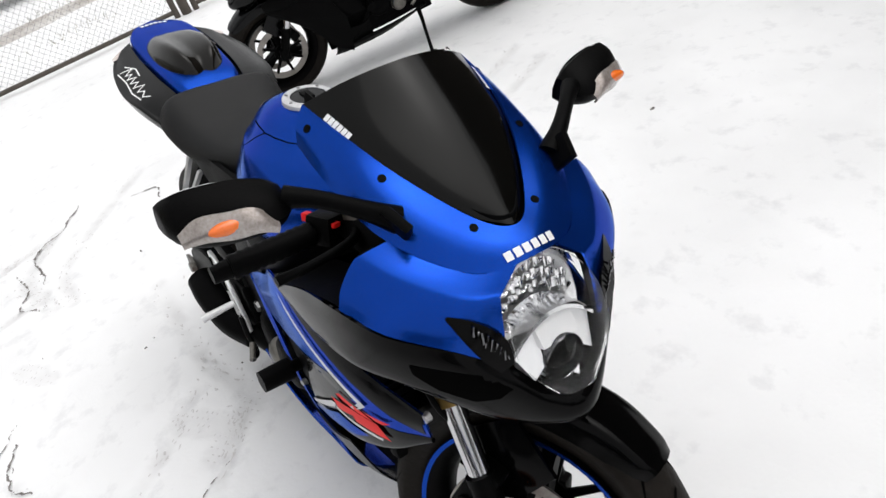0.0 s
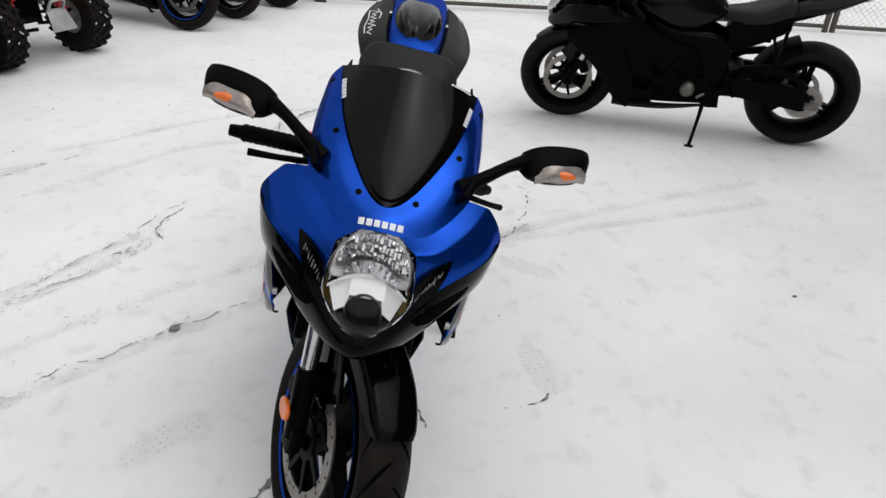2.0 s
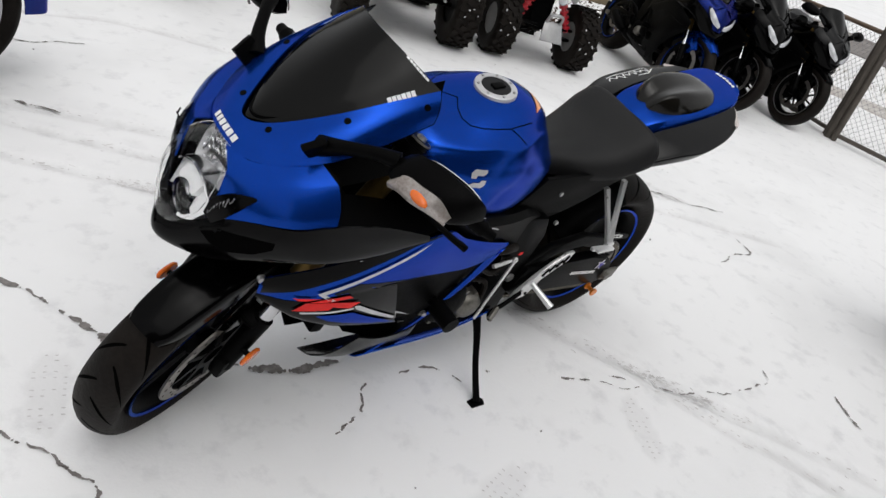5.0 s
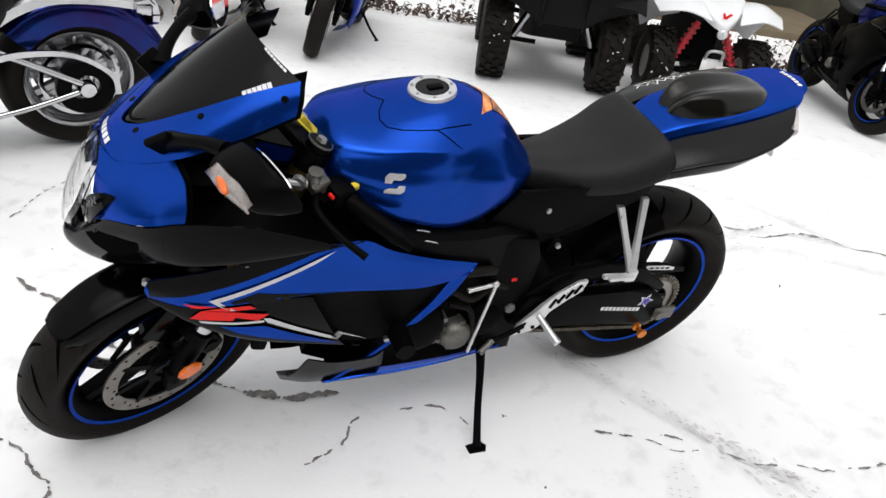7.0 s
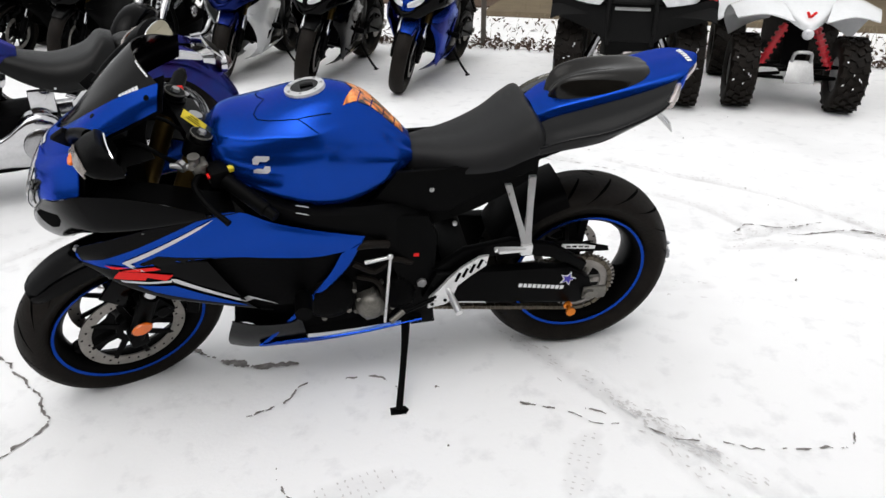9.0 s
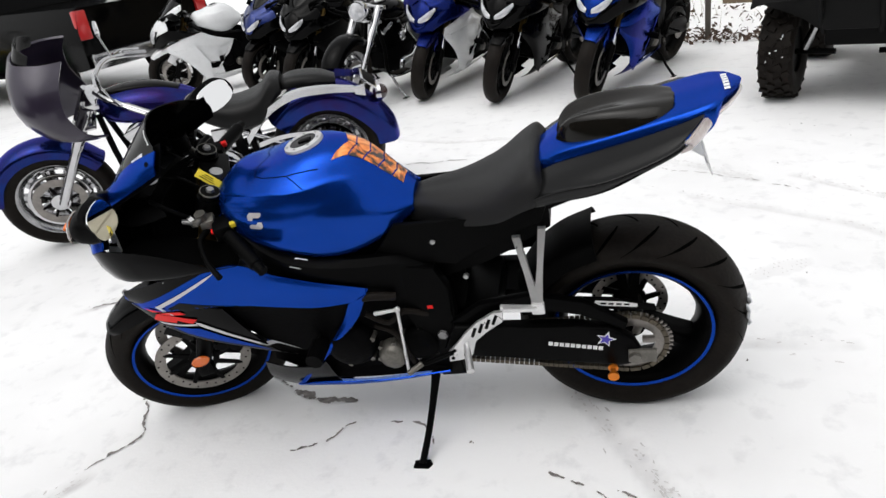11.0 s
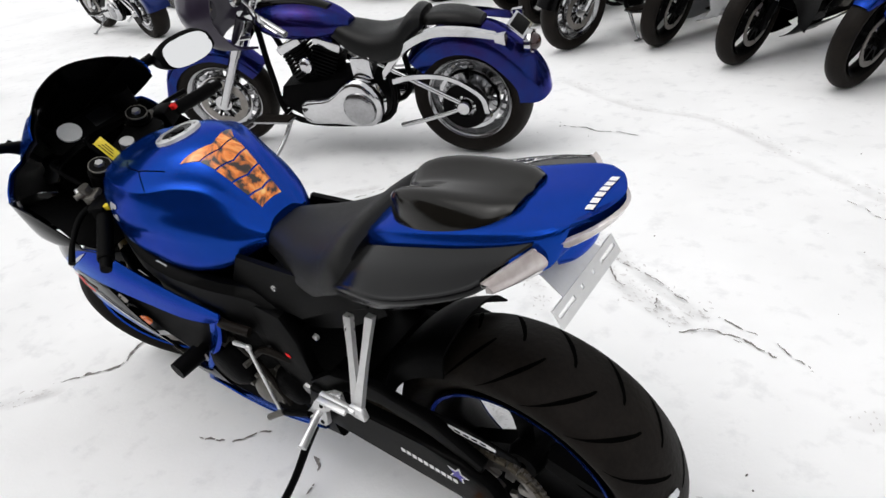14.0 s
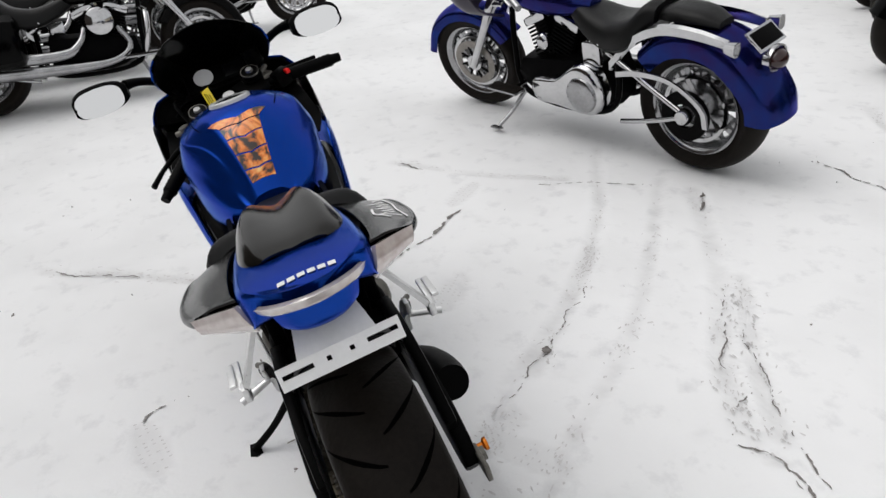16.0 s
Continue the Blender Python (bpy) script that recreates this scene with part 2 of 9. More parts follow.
def slab(bm, outline, thick, m=None, bevel=0.0):
    """A flat plate: an outline of (x, z) pairs in the plane y = 0, thick along y about it."""
    lo = [Vector((x, -thick / 2, z)) for x, z in outline]
    hi = [Vector((x, thick / 2, z)) for x, z in outline]
    a = [bm.verts.new(m @ p if m else p) for p in lo]
    b = [bm.verts.new(m @ p if m else p) for p in hi]
    n = len(outline)
    faces = [bm.faces.new(a), bm.faces.new(list(reversed(b)))]
    for k in range(n):
        faces.append(bm.faces.new((a[k], b[k], b[(k + 1) % n], a[(k + 1) % n])))
    if bevel > 0:
        es = list({e for f in faces[:2] for e in f.edges})
        bmesh.ops.bevel(bm, geom=es, offset=bevel, segments=2, affect="EDGES", profile=0.6)
    return bm


def ball(bm, centre, r, scale=(1, 1, 1), m=None, u=16, v=10):
    res = bmesh.ops.create_uvsphere(bm, u_segments=u, v_segments=v, radius=r)
    t = Matrix.Translation(centre) @ Matrix.Diagonal((*scale, 1))
    bmesh.ops.transform(bm, matrix=(m @ t) if m else t, verts=res["verts"])
    return bm


def B():
    return bmesh.new()


def decal(name, outline, origin, u, v, surfaces, mat, parent, lift=0.0015, cuts=3, label=""):
    """A thin sticker: an outline of (u, v) metres about origin, laid on the nearest face of the surfaces."""
    origin, u, v = Vector(origin), Vector(u).normalized(), Vector(v).normalized()
    n = u.cross(v).normalized()
    bm = B()
    vs = [bm.verts.new((a, b, 0)) for a, b in outline]
    bm.faces.new(vs)
    bmesh.ops.triangulate(bm, faces=bm.faces[:])
    bmesh.ops.subdivide_edges(bm, edges=bm.edges[:], cuts=cuts, use_grid_fill=True)
    missed = []
    for w in bm.verts:
        p = origin + u * w.co.x + v * w.co.y
        best = None
        for tree in surfaces:
            hit = tree.ray_cast(p + n * 0.12, -n, 0.26)
            if hit[0] is not None and (best is None or hit[3] < best[1]):
                best = (hit[0], hit[3])
        if best is None:
            missed.append(w)
        w.co = (best[0] if best else p) + n * lift
    if len(missed) < len(bm.verts):
        bmesh.ops.delete(bm, geom=missed, context="VERTS")
    return finish(name, bm, mat, parent, label)


def tree_of(*obs):
    """Search trees of meshes in the space of their parent."""
    return [BVHTree.FromPolygons([v.co[:] for v in o.data.vertices], [p.vertices[:] for p in o.data.polygons]) for o in obs]


def bars(count, length, height, gap=0.25):
    """Outlines of short plain bars in a row, in place of lettering."""
    step = length / count
    return [[(-length / 2 + k * step, -height / 2), (-length / 2 + (k + 1 - gap) * step, -height / 2),
             (-length / 2 + (k + 1 - gap) * step, height / 2), (-length / 2 + k * step, height / 2)] for k in range(count)]


# ---------------------------------------------------------------- the sport motorcycle
# Its own space: the front at minus x, the right-hand side at plus y, the tyres on z = 0.
RAKE = radians(23.8)


def steering(angle):
    axis = Vector((math.sin(RAKE), 0, math.cos(RAKE)))
    p = Vector((-0.40, 0, 0.90))
    return Matrix.Translation(p) @ Matrix.Rotation(radians(angle), 4, axis) @ Matrix.Translation(-p)


def tyre_profile(radius, width, rim):
    """Half-round road tyre section, (radius, y) pairs round a closed loop."""
    w = width / 2
    h = radius - rim
    pts = [(rim - 0.004, -w * 0.62), (rim + h * 0.12, -w * 0.74), (rim + h * 0.40, -w * 0.97), (rim + h * 0.55, -w),
           (rim + h * 0.72, -w * 0.90), (rim + h * 0.88, -w * 0.62), (radius - 0.002, -w * 0.28), (radius, 0)]
    full = pts + [(r, -y) for r, y in pts[-2::-1]]
    dense = resample([(r, y, 0) for r, y in full], 3)
    return [(p.x, p.y) for p in dense]


def wheel(parent, m, radius, width, rim, rim_width, rim_mat, stripe_mat, spokes=3, double=True, name="wheel",
          groove=True, label="", fine=True):
    """A cast wheel: tyre, rim, spokes, hub and a coloured line round the rim's edge."""
    seg = 72 if fine else 40
    rim_ob = B()
    w = rim_width / 2
    prof = [(rim - 0.004, -w), (rim + 0.004, -w - 0.003), (rim + 0.004, -w + 0.008), (rim - 0.014, -w + 0.02), (rim - 0.026, -w * 0.35),
            (rim - 0.026, w * 0.35), (rim - 0.014, w - 0.02), (rim + 0.004, w - 0.008), (rim + 0.004, w + 0.003), (rim - 0.004, w),
            (rim - 0.022, w - 0.016), (rim - 0.036, w * 0.3), (rim - 0.036, -w * 0.3), (rim - 0.022, -w + 0.016)]
    lathe(rim_ob, prof, seg, m, closed=True)
    hub_ = B()
    lathe(hub_, [(0.012, -w * 0.8), (0.036, -w * 0.8), (0.042, -w * 0.5), (0.034, 0), (0.042, w * 0.5), (0.036, w * 0.8), (0.012, w * 0.8)], 28, m, closed=True)
    wheel_ob = part(name, rim_ob, rim_mat, parent, label)
    part("hub", hub_, rim_mat, wheel_ob)
    for k in range(spokes):
        a0 = 2 * math.pi * k / spokes + 0.5
        for d in ((-0.13, 0.13) if double else (0,)):
            turn = m @ Matrix.Rotation(a0, 4, "Y")
            wide = 0.011 if double else 0.02
            x0, x1 = 0.03, rim - 0.024
            rings = []
            for f in (0, 0.35, 0.7, 1.0):
                r = x0 + (x1 - x0) * f
                off = math.sin(d) * (0.10 + 0.75 * f) * rim
                ww = wide * (1.5 - 0.7 * f + (0.5 * f ** 4))
                th = 0.022 - 0.006 * f
                rings.append([(r, -th, off - ww), (r, th, off - ww), (r, th, off + ww), (r, -th, off + ww)])
            sp = B()
            loft(sp, rings, 2, 1, True, turn)
            part("spoke", sp, rim_mat, wheel_ob)
    tyre = B()
    lathe(tyre, tyre_profile(radius, width, rim), seg, m, closed=True)
    tyre_ob = part("tyre", tyre, M_RUBBER, wheel_ob)
    if groove:
        # grooves lie on the skin as near-black strips, their shade in the colour
        gr = B()
        prof = tyre_profile(radius, width, rim)
        outer = [Vector((r, y, 0)) for r, y in prof]

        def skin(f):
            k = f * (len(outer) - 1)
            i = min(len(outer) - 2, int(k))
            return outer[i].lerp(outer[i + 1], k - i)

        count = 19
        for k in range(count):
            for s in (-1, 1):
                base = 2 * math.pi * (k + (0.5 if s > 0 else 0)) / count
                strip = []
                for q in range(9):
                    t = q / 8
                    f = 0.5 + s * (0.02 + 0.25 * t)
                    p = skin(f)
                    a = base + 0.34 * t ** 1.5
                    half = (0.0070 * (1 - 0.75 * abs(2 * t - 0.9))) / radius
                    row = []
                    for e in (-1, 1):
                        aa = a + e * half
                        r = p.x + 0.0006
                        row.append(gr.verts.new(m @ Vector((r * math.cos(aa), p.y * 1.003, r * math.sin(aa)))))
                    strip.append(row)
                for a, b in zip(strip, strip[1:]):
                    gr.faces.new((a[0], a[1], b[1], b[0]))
        tagged(part("tread_groove", gr, M_RECESS_DARK, tyre_ob), kind="stuff")
    if stripe_mat:
        for s in (-1, 1):
            st = B()
            lathe(st, [(rim - 0.005, s * (w + 0.0005)), (rim + 0.0025, s * (w + 0.0030)), (rim + 0.0025, s * (w + 0.0048)), (rim - 0.006, s * (w + 0.0022))], seg, m, closed=True)
            part("rim_stripe", st, stripe_mat, wheel_ob, "bright line round the rim edge")
    return wheel_ob


def brake_disc(parent, m, y, r_out, r_in, holes=True):
    d = B()
    lathe(d, [(r_in, y - 0.0025), (r_out, y - 0.0025), (r_out, y + 0.0025), (r_in, y + 0.0025)], 56, m, closed=True)
    disc = part("brake_disc", d, M_STEEL, parent, "drilled steel brake disc")
    c = B()
    lathe(c, [(0.03, y - 0.004), (0.05, y - 0.004), (0.05, y + 0.004), (0.03, y + 0.004)], 24, m, closed=True)
    part("disc_carrier", c, M_FRAME, disc)
    arms = B()
    for k in range(8):
        turn = m @ Matrix.Rotation(2 * math.pi * k / 8, 4, "Y")
        loft(arms, [[(0.035, y - 0.003, -0.010), (0.035, y + 0.003, -0.010), (0.035, y + 0.003, 0.010), (0.035, y - 0.003, 0.010)],
                 [(r_in + 0.006, y - 0.003, 0.012), (r_in + 0.006, y + 0.003, 0.012), (r_in + 0.006, y + 0.003, 0.026), (r_in + 0.006, y - 0.003, 0.026)]], 2, 1, True, turn)
    tagged(part("carrier_arm", arms, M_FRAME, disc), kind="stuff")
    if holes:
        # holes are flat near-black discs, with their shade put into the colour
        h = B()
        for k in range(30):
            a = 2 * math.pi * k / 30
            for s in (-1, 1):
                r = r_in + (r_out - r_in) * (0.25 + 0.25 * (k % 3))
                mm = m @ Matrix.Translation((r * math.cos(a), y + s * 0.0028, r * math.sin(a)))
                lathe(h, [(0.0001, -0.0003), (0.0036, -0.0003), (0.0036, 0.0003), (0.0001, 0.0003)], 8, mm)
        tagged(part("drill_hole", h, M_RECESS_DARK, disc), kind="stuff")
    return disc


def nose_rows():
    """Blue upper fairing, from the screen's edge out and down."""
    top = [[(-0.722, 0.0, 0.884), (-0.690, 0.046, 0.901), (-0.603, 0.104, 0.964), (-0.515, 0.134, 1.017), (-0.430, 0.146, 1.050)],
           [(-0.746, 0.0, 0.868), (-0.712, 0.070, 0.882), (-0.622, 0.138, 0.940), (-0.524, 0.158, 0.989), (-0.434, 0.164, 1.026)],
           [(-0.761, 0.0, 0.852), (-0.734, 0.088, 0.850), (-0.645, 0.160, 0.898), (-0.537, 0.174, 0.949), (-0.440, 0.172, 0.996)]]
    low = [[(-0.762, 0.036, 0.8515), (-0.736, 0.0885, 0.8495), (-0.690, 0.130, 0.8725), (-0.643, 0.162, 0.8985)],
           [(-0.768, 0.068, 0.828), (-0.748, 0.108, 0.832), (-0.694, 0.164, 0.862), (-0.634, 0.198, 0.890)],
           [(-0.772, 0.078, 0.818), (-0.750, 0.124, 0.823), (-0.692, 0.182, 0.853), (-0.630, 0.212, 0.883)],
           [(-0.780, 0.084, 0.775), (-0.754, 0.144, 0.788), (-0.693, 0.208, 0.823), (-0.630, 0.236, 0.853)],
           [(-0.786, 0.088, 0.722), (-0.756, 0.148, 0.765), (-0.698, 0.216, 0.799), (-0.634, 0.247, 0.826)]]
    return top, low


def mirror(bike, s, m, detail):
    """A mirror on its stalk, side s."""
    b = B()
    foot, elbow, neck, inner = Vector((-0.645, s * 0.140, 0.925)), Vector((-0.630, s * 0.178, 0.950)), Vector((-0.600, s * 0.225, 0.975)), Vector((-0.572, s * 0.262, 0.985))
    tube(b, [foot, elbow, neck, inner], [0.020, 0.014, 0.0125, 0.016], 12, 5, m)
    slab(b, [(-0.045, -0.028), (0.030, -0.034), (0.048, -0.008), (0.030, 0.022), (-0.040, 0.018)], 0.016,
         m @ Matrix.Translation((-0.640, s * 0.146, 0.920)) @ Euler((radians(-35 * s), radians(38), radians(-22 * s))).to_matrix().to_4x4(), 0.005)
    stalk = part("mirror", b, M_BLACK, bike, "black mirror on a stalk with a clear indicator")
    # the shell: rings along the mirror's own length, w wide to the side
    shell = B()
    rings = []
    for f, dx, hz, dep in ((0.0, 0.0, 0.017, 0.030), (0.14, 0.0, 0.030, 0.052), (0.4, 0.0, 0.037, 0.058), (0.75, 0.0, 0.036, 0.046), (0.93, 0.004, 0.028, 0.032), (1.0, 0.010, 0.017, 0.015)):
        c = Vector((-0.552 + 0.030 * f + dx, s * (0.258 + 0.150 * f), 0.976 + 0.008 * f))
        back = 0.016 + 0.014 * f
        rings.append([c + Vector((back + 0.36 * hz, 0, -hz)), c + Vector((-dep * 0.5, 0, -hz * 0.95)), c + Vector((-dep, 0, -hz * 0.25)), c + Vector((-dep * 0.66, 0, hz * 0.55)),
                      c + Vector((-dep * 0.2, 0, hz)), c + Vector((back - 0.36 * hz, 0, hz))])
    loft(shell, rings, 3, 2, True, m)
    shell_ob = part("shell", shell, M_BLACK, stalk)
    pane = B()
    out = []
    for k in range(24):
        a = 2 * math.pi * k / 24
        f = 0.53 + 0.44 * math.copysign(abs(math.cos(a)) ** 0.65, math.cos(a))
        hz = 0.037 * math.copysign(abs(math.sin(a)) ** 0.7, math.sin(a)) * (1.0 - 0.12 * abs(f - 0.5))
        out.append(Vector((-0.530 + 0.045 * f - 0.36 * hz, s * (0.258 + 0.150 * f), 0.976 + 0.008 * f + hz)))
    vs = [[pane.verts.new(m @ (q + Vector((d, 0, 0)))) for q in out] for d in (0.0, 0.003)]
    pane.faces.new(vs[0])
    pane.faces.new(vs[1])
    for k in range(24):
        pane.faces.new((vs[0][k], vs[0][(k + 1) % 24], vs[1][(k + 1) % 24], vs[1][k]))
    part("mirror_glass", pane, M_MIRROR, stalk)
    if detail:
        rows = []
        for zz, dd in ((0.42, 0.79), (0.18, 0.91), (-0.12, 1.02), (-0.46, 0.94)):
            rows.append([])
            for f, hz, dep in ((0.20, 0.018, 0.0545), (0.36, 0.033, 0.0575), (0.56, 0.037, 0.0545), (0.78, 0.034, 0.0450), (0.94, 0.018, 0.0315)):
                low = -0.014 if f in (0.20, 0.94) else 0.0
                rows[-1].append((-0.552 + 0.030 * f - dep * dd - 0.0015, s * (0.258 + 0.150 * f), 0.976 + 0.008 * f + hz * zz + low))
        lens = sheet(B(), rows, 4, 3, 0.004, flip=(s > 0), m=m)
        ind = part("indicator", lens, M_INDICATOR, stalk, "clear ribbed indicator lens")
        amber = B()
        ball(amber, (-0.5870, s * 0.343, 0.980), 0.0125, (0.85, 2.4, 0.80), m, 18, 10)
        part("bulb", amber, M_ORANGE, ind, "amber bulb behind the lens")
    return stalk


def sport_bike(m, label, paint, steer=0.0, detail=True, group="", stripe=None, fork=None, grips=M_BLACK, screen=M_SMOKE, sag=(0.0, 0.0, 0.0, 0.0)):
    """A faired sport motorcycle on its side stand; paint names the panel materials."""
    bike = thing("sport_motorcycle", m, label, "motorcycle", group)
    I = Matrix.Identity(4)
    S = steering(steer)
    fork = fork or M_GOLD
    trim = M_ALU_BRIGHT if detail else M_FRAME

    # wheels
    D = S @ Matrix.Translation((sag[0], 0, sag[1]))
    fw = D @ Matrix.Translation((-0.690, 0, 0.296))
    rw = Matrix.Translation((0.700 + sag[2], 0, 0.315 + sag[3]))
    front = wheel(bike, fw, 0.301, 0.117, 0.218, 0.098, M_FRAME, stripe, name="front_wheel", groove=detail, fine=detail)
    rear = wheel(bike, rw, 0.318 if detail else 0.316, 0.190, 0.218, 0.150, M_FRAME, stripe, name="rear_wheel", groove=detail, fine=detail)
    for s in (-1, 1):
        brake_disc(front, fw, s * 0.066, 0.152, 0.118, detail)
    brake_disc(rear, rw, 0.062, 0.110, 0.082, detail)

    # fork legs, calipers, mudguard
    down = Vector((-math.sin(RAKE), 0, -math.cos(RAKE)))
    for s in (-1, 1):
        top = Vector((-0.420, s * 0.100, 0.878))
        foot = Vector((-0.690 + sag[0], s * 0.100, 0.300 + sag[1]))
        leg = B()
        mid = top.lerp(foot, 0.56)
        rod(leg, top, mid, 0.0265, 0.0265, 18, S)
        lower = part("fork_leg", leg, fork, bike, "gold anodised upper fork tube")
        st = B()
        rod(st, mid, top.lerp(foot, 0.80), 0.0205, 0.0205, 16, S)
        part("stanchion", st, M_CHROME, lower)
        sl = B()
        rod(sl, top.lerp(foot, 0.76), foot, 0.027, 0.024, 16, S)
        block(sl, foot + Vector((0.004, 0, 0.0)), (0.055, 0.036, 0.07), S, 0.01)
        part("slider", sl, M_FRAME, lower)
        cal = B()
        cm = D @ Matrix.Translation((-0.615, s * 0.078, 0.405)) @ Matrix.Rotation(radians(-28), 4, "Y")
        block(cal, (0, 0, 0), (0.055, 0.062, 0.125), cm, 0.012)
        for q in (-0.03, 0.03):
            rod(cal, (0, -0.036, q), (0, 0.036, q), 0.019, 0.019, 14, cm)
        part("brake_caliper", cal, M_FRAME, bike)
        hose = B()
        tube(hose, [(-0.60, s * 0.09, 0.46), (-0.55, s * 0.135, 0.56), (-0.50, s * 0.11, 0.70)], 0.0055, 8, 5, S)
        part("brake_hose", hose, M_BLACK, bike)
        if detail:
            ref = B()
            rm = D @ Matrix.Translation((-0.672, s * 0.142, 0.372)) @ Matrix.Rotation(radians(-10), 4, "Y")
            lathe(ref, [(0.0001, -0.005), (0.026, -0.005), (0.029, 0.0), (0.026, 0.005), (0.0001, 0.005)], 24, rm @ Matrix.Diagonal((1.05, 1, 0.72, 1)))
            part("reflector", ref, M_ORANGE, bike, "round amber reflector on the fork")
            rb = B()
            rod(rb, (-0.672, s * 0.110, 0.372), (-0.672, s * 0.140, 0.372), 0.007, 0.007, 8, D)
            part("reflector_stay", rb, M_BLACK, bike)
    guard = B()
    rows = []
    for a, tight in ((134, 0.35), (128, 0.72), (112, 0.96), (90, 1.0), (70, 1.0), (48, 0.98), (30, 0.86)):
        ca, sa = math.cos(radians(a)), math.sin(radians(a))
        drop = 0.042 * tight
        row = []
        for y, r in ((-0.062, 0.302 - drop), (-0.056, 0.305), (-0.030, 0.313), (0, 0.316), (0.030, 0.313), (0.056, 0.305), (0.062, 0.302 - drop)):
            row.append((-0.690 + r * ca, y * (0.55 + 0.45 * tight), 0.296 + r * sa))
        rows.append(row)
    sheet(guard, rows, 4, 4, 0.004, True, D)
    for s in (-1, 1):
        slab(guard, [(-0.06, 0.17), (0.02, 0.265), (0.13, 0.20), (0.08, 0.08), (0.0, 0.10)], 0.012, D @ Matrix.Translation((-0.690, s * 0.063, 0.296)), 0.004)
    part("mudguard", guard, paint.get("guard", M_BLACK_GLOSS), bike)

    # upper fairing
    top, low = nose_rows()
    up = sheet(B(), [mirrored(r) for r in top], 5, 4, 0.004, True)
    upper = part("upper_fairing", up, paint["nose"], bike)
    cheeks = []
    for s in (-1, 1):
        ck = sheet(B(), side(low, s), 4, 4, 0.004, s > 0)
        cheeks.append(part("cheek_panel", ck, paint["nose"], bike))
    liner = sheet(B(), [mirrored([(p[0] + 0.014, p[1] * 0.90, p[2] + 0.014) for p in top[0]])] + [mirrored([(p[0] + 0.010, p[1] * 0.965, p[2] - 0.007) for p in r]) for r in top], 5, 4, 0.003, True)
    part("fairing_liner", liner, M_BLACK, bike)
    for s in (-1, 1):
        ck = sheet(B(), side([[(p[0] + 0.010, p[1] * 0.955, p[2] - 0.002) for p in r] for r in low], s), 4, 4, 0.003, s > 0)
        part("fairing_liner", ck, M_BLACK, bike)
    # black lower nose with its side wings
    rows = [[(-0.818, 0.0, 0.664), (-0.806, 0.050, 0.680), (-0.786, 0.090, 0.720), (-0.752, 0.150, 0.764), (-0.696, 0.218, 0.798), (-0.634, 0.248, 0.825), (-0.510, 0.246, 0.804), (-0.368, 0.236, 0.748)],
            [(-0.842, 0.0, 0.642), (-0.824, 0.050, 0.654), (-0.796, 0.096, 0.690), (-0.752, 0.154, 0.730), (-0.690, 0.216, 0.756), (-0.622, 0.246, 0.778), (-0.505, 0.250, 0.770), (-0.366, 0.238, 0.742)],
            [(-0.840, 0.0, 0.612), (-0.818, 0.048, 0.616), (-0.772, 0.098, 0.626), (-0.732, 0.150, 0.664), (-0.676, 0.206, 0.704), (-0.612, 0.240, 0.722), (-0.500, 0.246, 0.728), (-0.364, 0.238, 0.736)],
            [(-0.800, 0.0, 0.596), (-0.782, 0.045, 0.600), (-0.742, 0.088, 0.612), (-0.706, 0.136, 0.650), (-0.660, 0.190, 0.690), (-0.604, 0.226, 0.710), (-0.500, 0.236, 0.718), (-0.364, 0.230, 0.730)]]
    ns = sheet(B(), [mirrored(r) for r in rows], 4, 4, 0.004, True)
    nose = part("lower_nose", ns, paint.get("lower", M_BLACK_GLOSS), bike)
    if detail:
        tr = tree_of(nose)
        for s in (-1, 1):
            # flat near-black patch: the shade inside the intake mouth is painted on
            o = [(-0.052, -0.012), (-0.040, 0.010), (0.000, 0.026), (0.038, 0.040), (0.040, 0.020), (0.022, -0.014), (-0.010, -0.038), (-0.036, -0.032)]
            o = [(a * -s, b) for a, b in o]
            decal("air_intake", o if s < 0 else o[::-1], (-0.752, s * 0.20, 0.708), (-s, 0, 0), (0, 0, 1), tr, M_RECESS_DARK, nose, lift=0.0012, cuts=4, label="near-black patch for the shade in the ram-air intake mouth")
    # headlight: one large lamp with a projector, or a pair of slanting lamps
    if detail:
        bowl = B()
        rows = []
        for z, half, x in ((0.850, 0.014, -0.752), (0.836, 0.042, -0.746), (0.805, 0.069, -0.742), (0.765, 0.080, -0.744), (0.733, 0.079, -0.750), (0.698, 0.056, -0.762), (0.668, 0.026, -0.785)):
            rows.append([(x - 0.004, -half, z), (x + 0.035, -half * 0.6, z - 0.004), (x + 0.045, 0, z - 0.006), (x + 0.035, half * 0.6, z - 0.004), (x - 0.004, half, z)])
        sheet(bowl, rows, 4, 3, 0.004, True)
        lamp = part("headlight", bowl, M_BOWL, bike, "clear headlight with chrome reflector")
        # the white crescent over the projector, with its two side fins
        for s in (-1, 1):
            wd = B()
            loft(wd, [[(-0.750, s * 0.026, 0.758), (-0.774, s * 0.028, 0.754), (-0.802, s * 0.034, 0.702), (-0.754, s * 0.033, 0.694)],
                      [(-0.750, s * 0.074, 0.738), (-0.772, s * 0.078, 0.734), (-0.804, s * 0.056, 0.686), (-0.756, s * 0.052, 0.680)]], 3, 1)
            part("reflector_fin", wd, M_BRIGHT, lamp)
        wd = B()
        loft(wd, [[(-0.750, y, 0.764), (-0.780, y, 0.761), (-0.802, y, 0.728), (-0.754, y, 0.716)] for y in (-0.034, 0.0, 0.034)], 2, 1)
        part("reflector_fin", wd, M_BRIGHT, lamp)
        wedge = B()
        rings = []
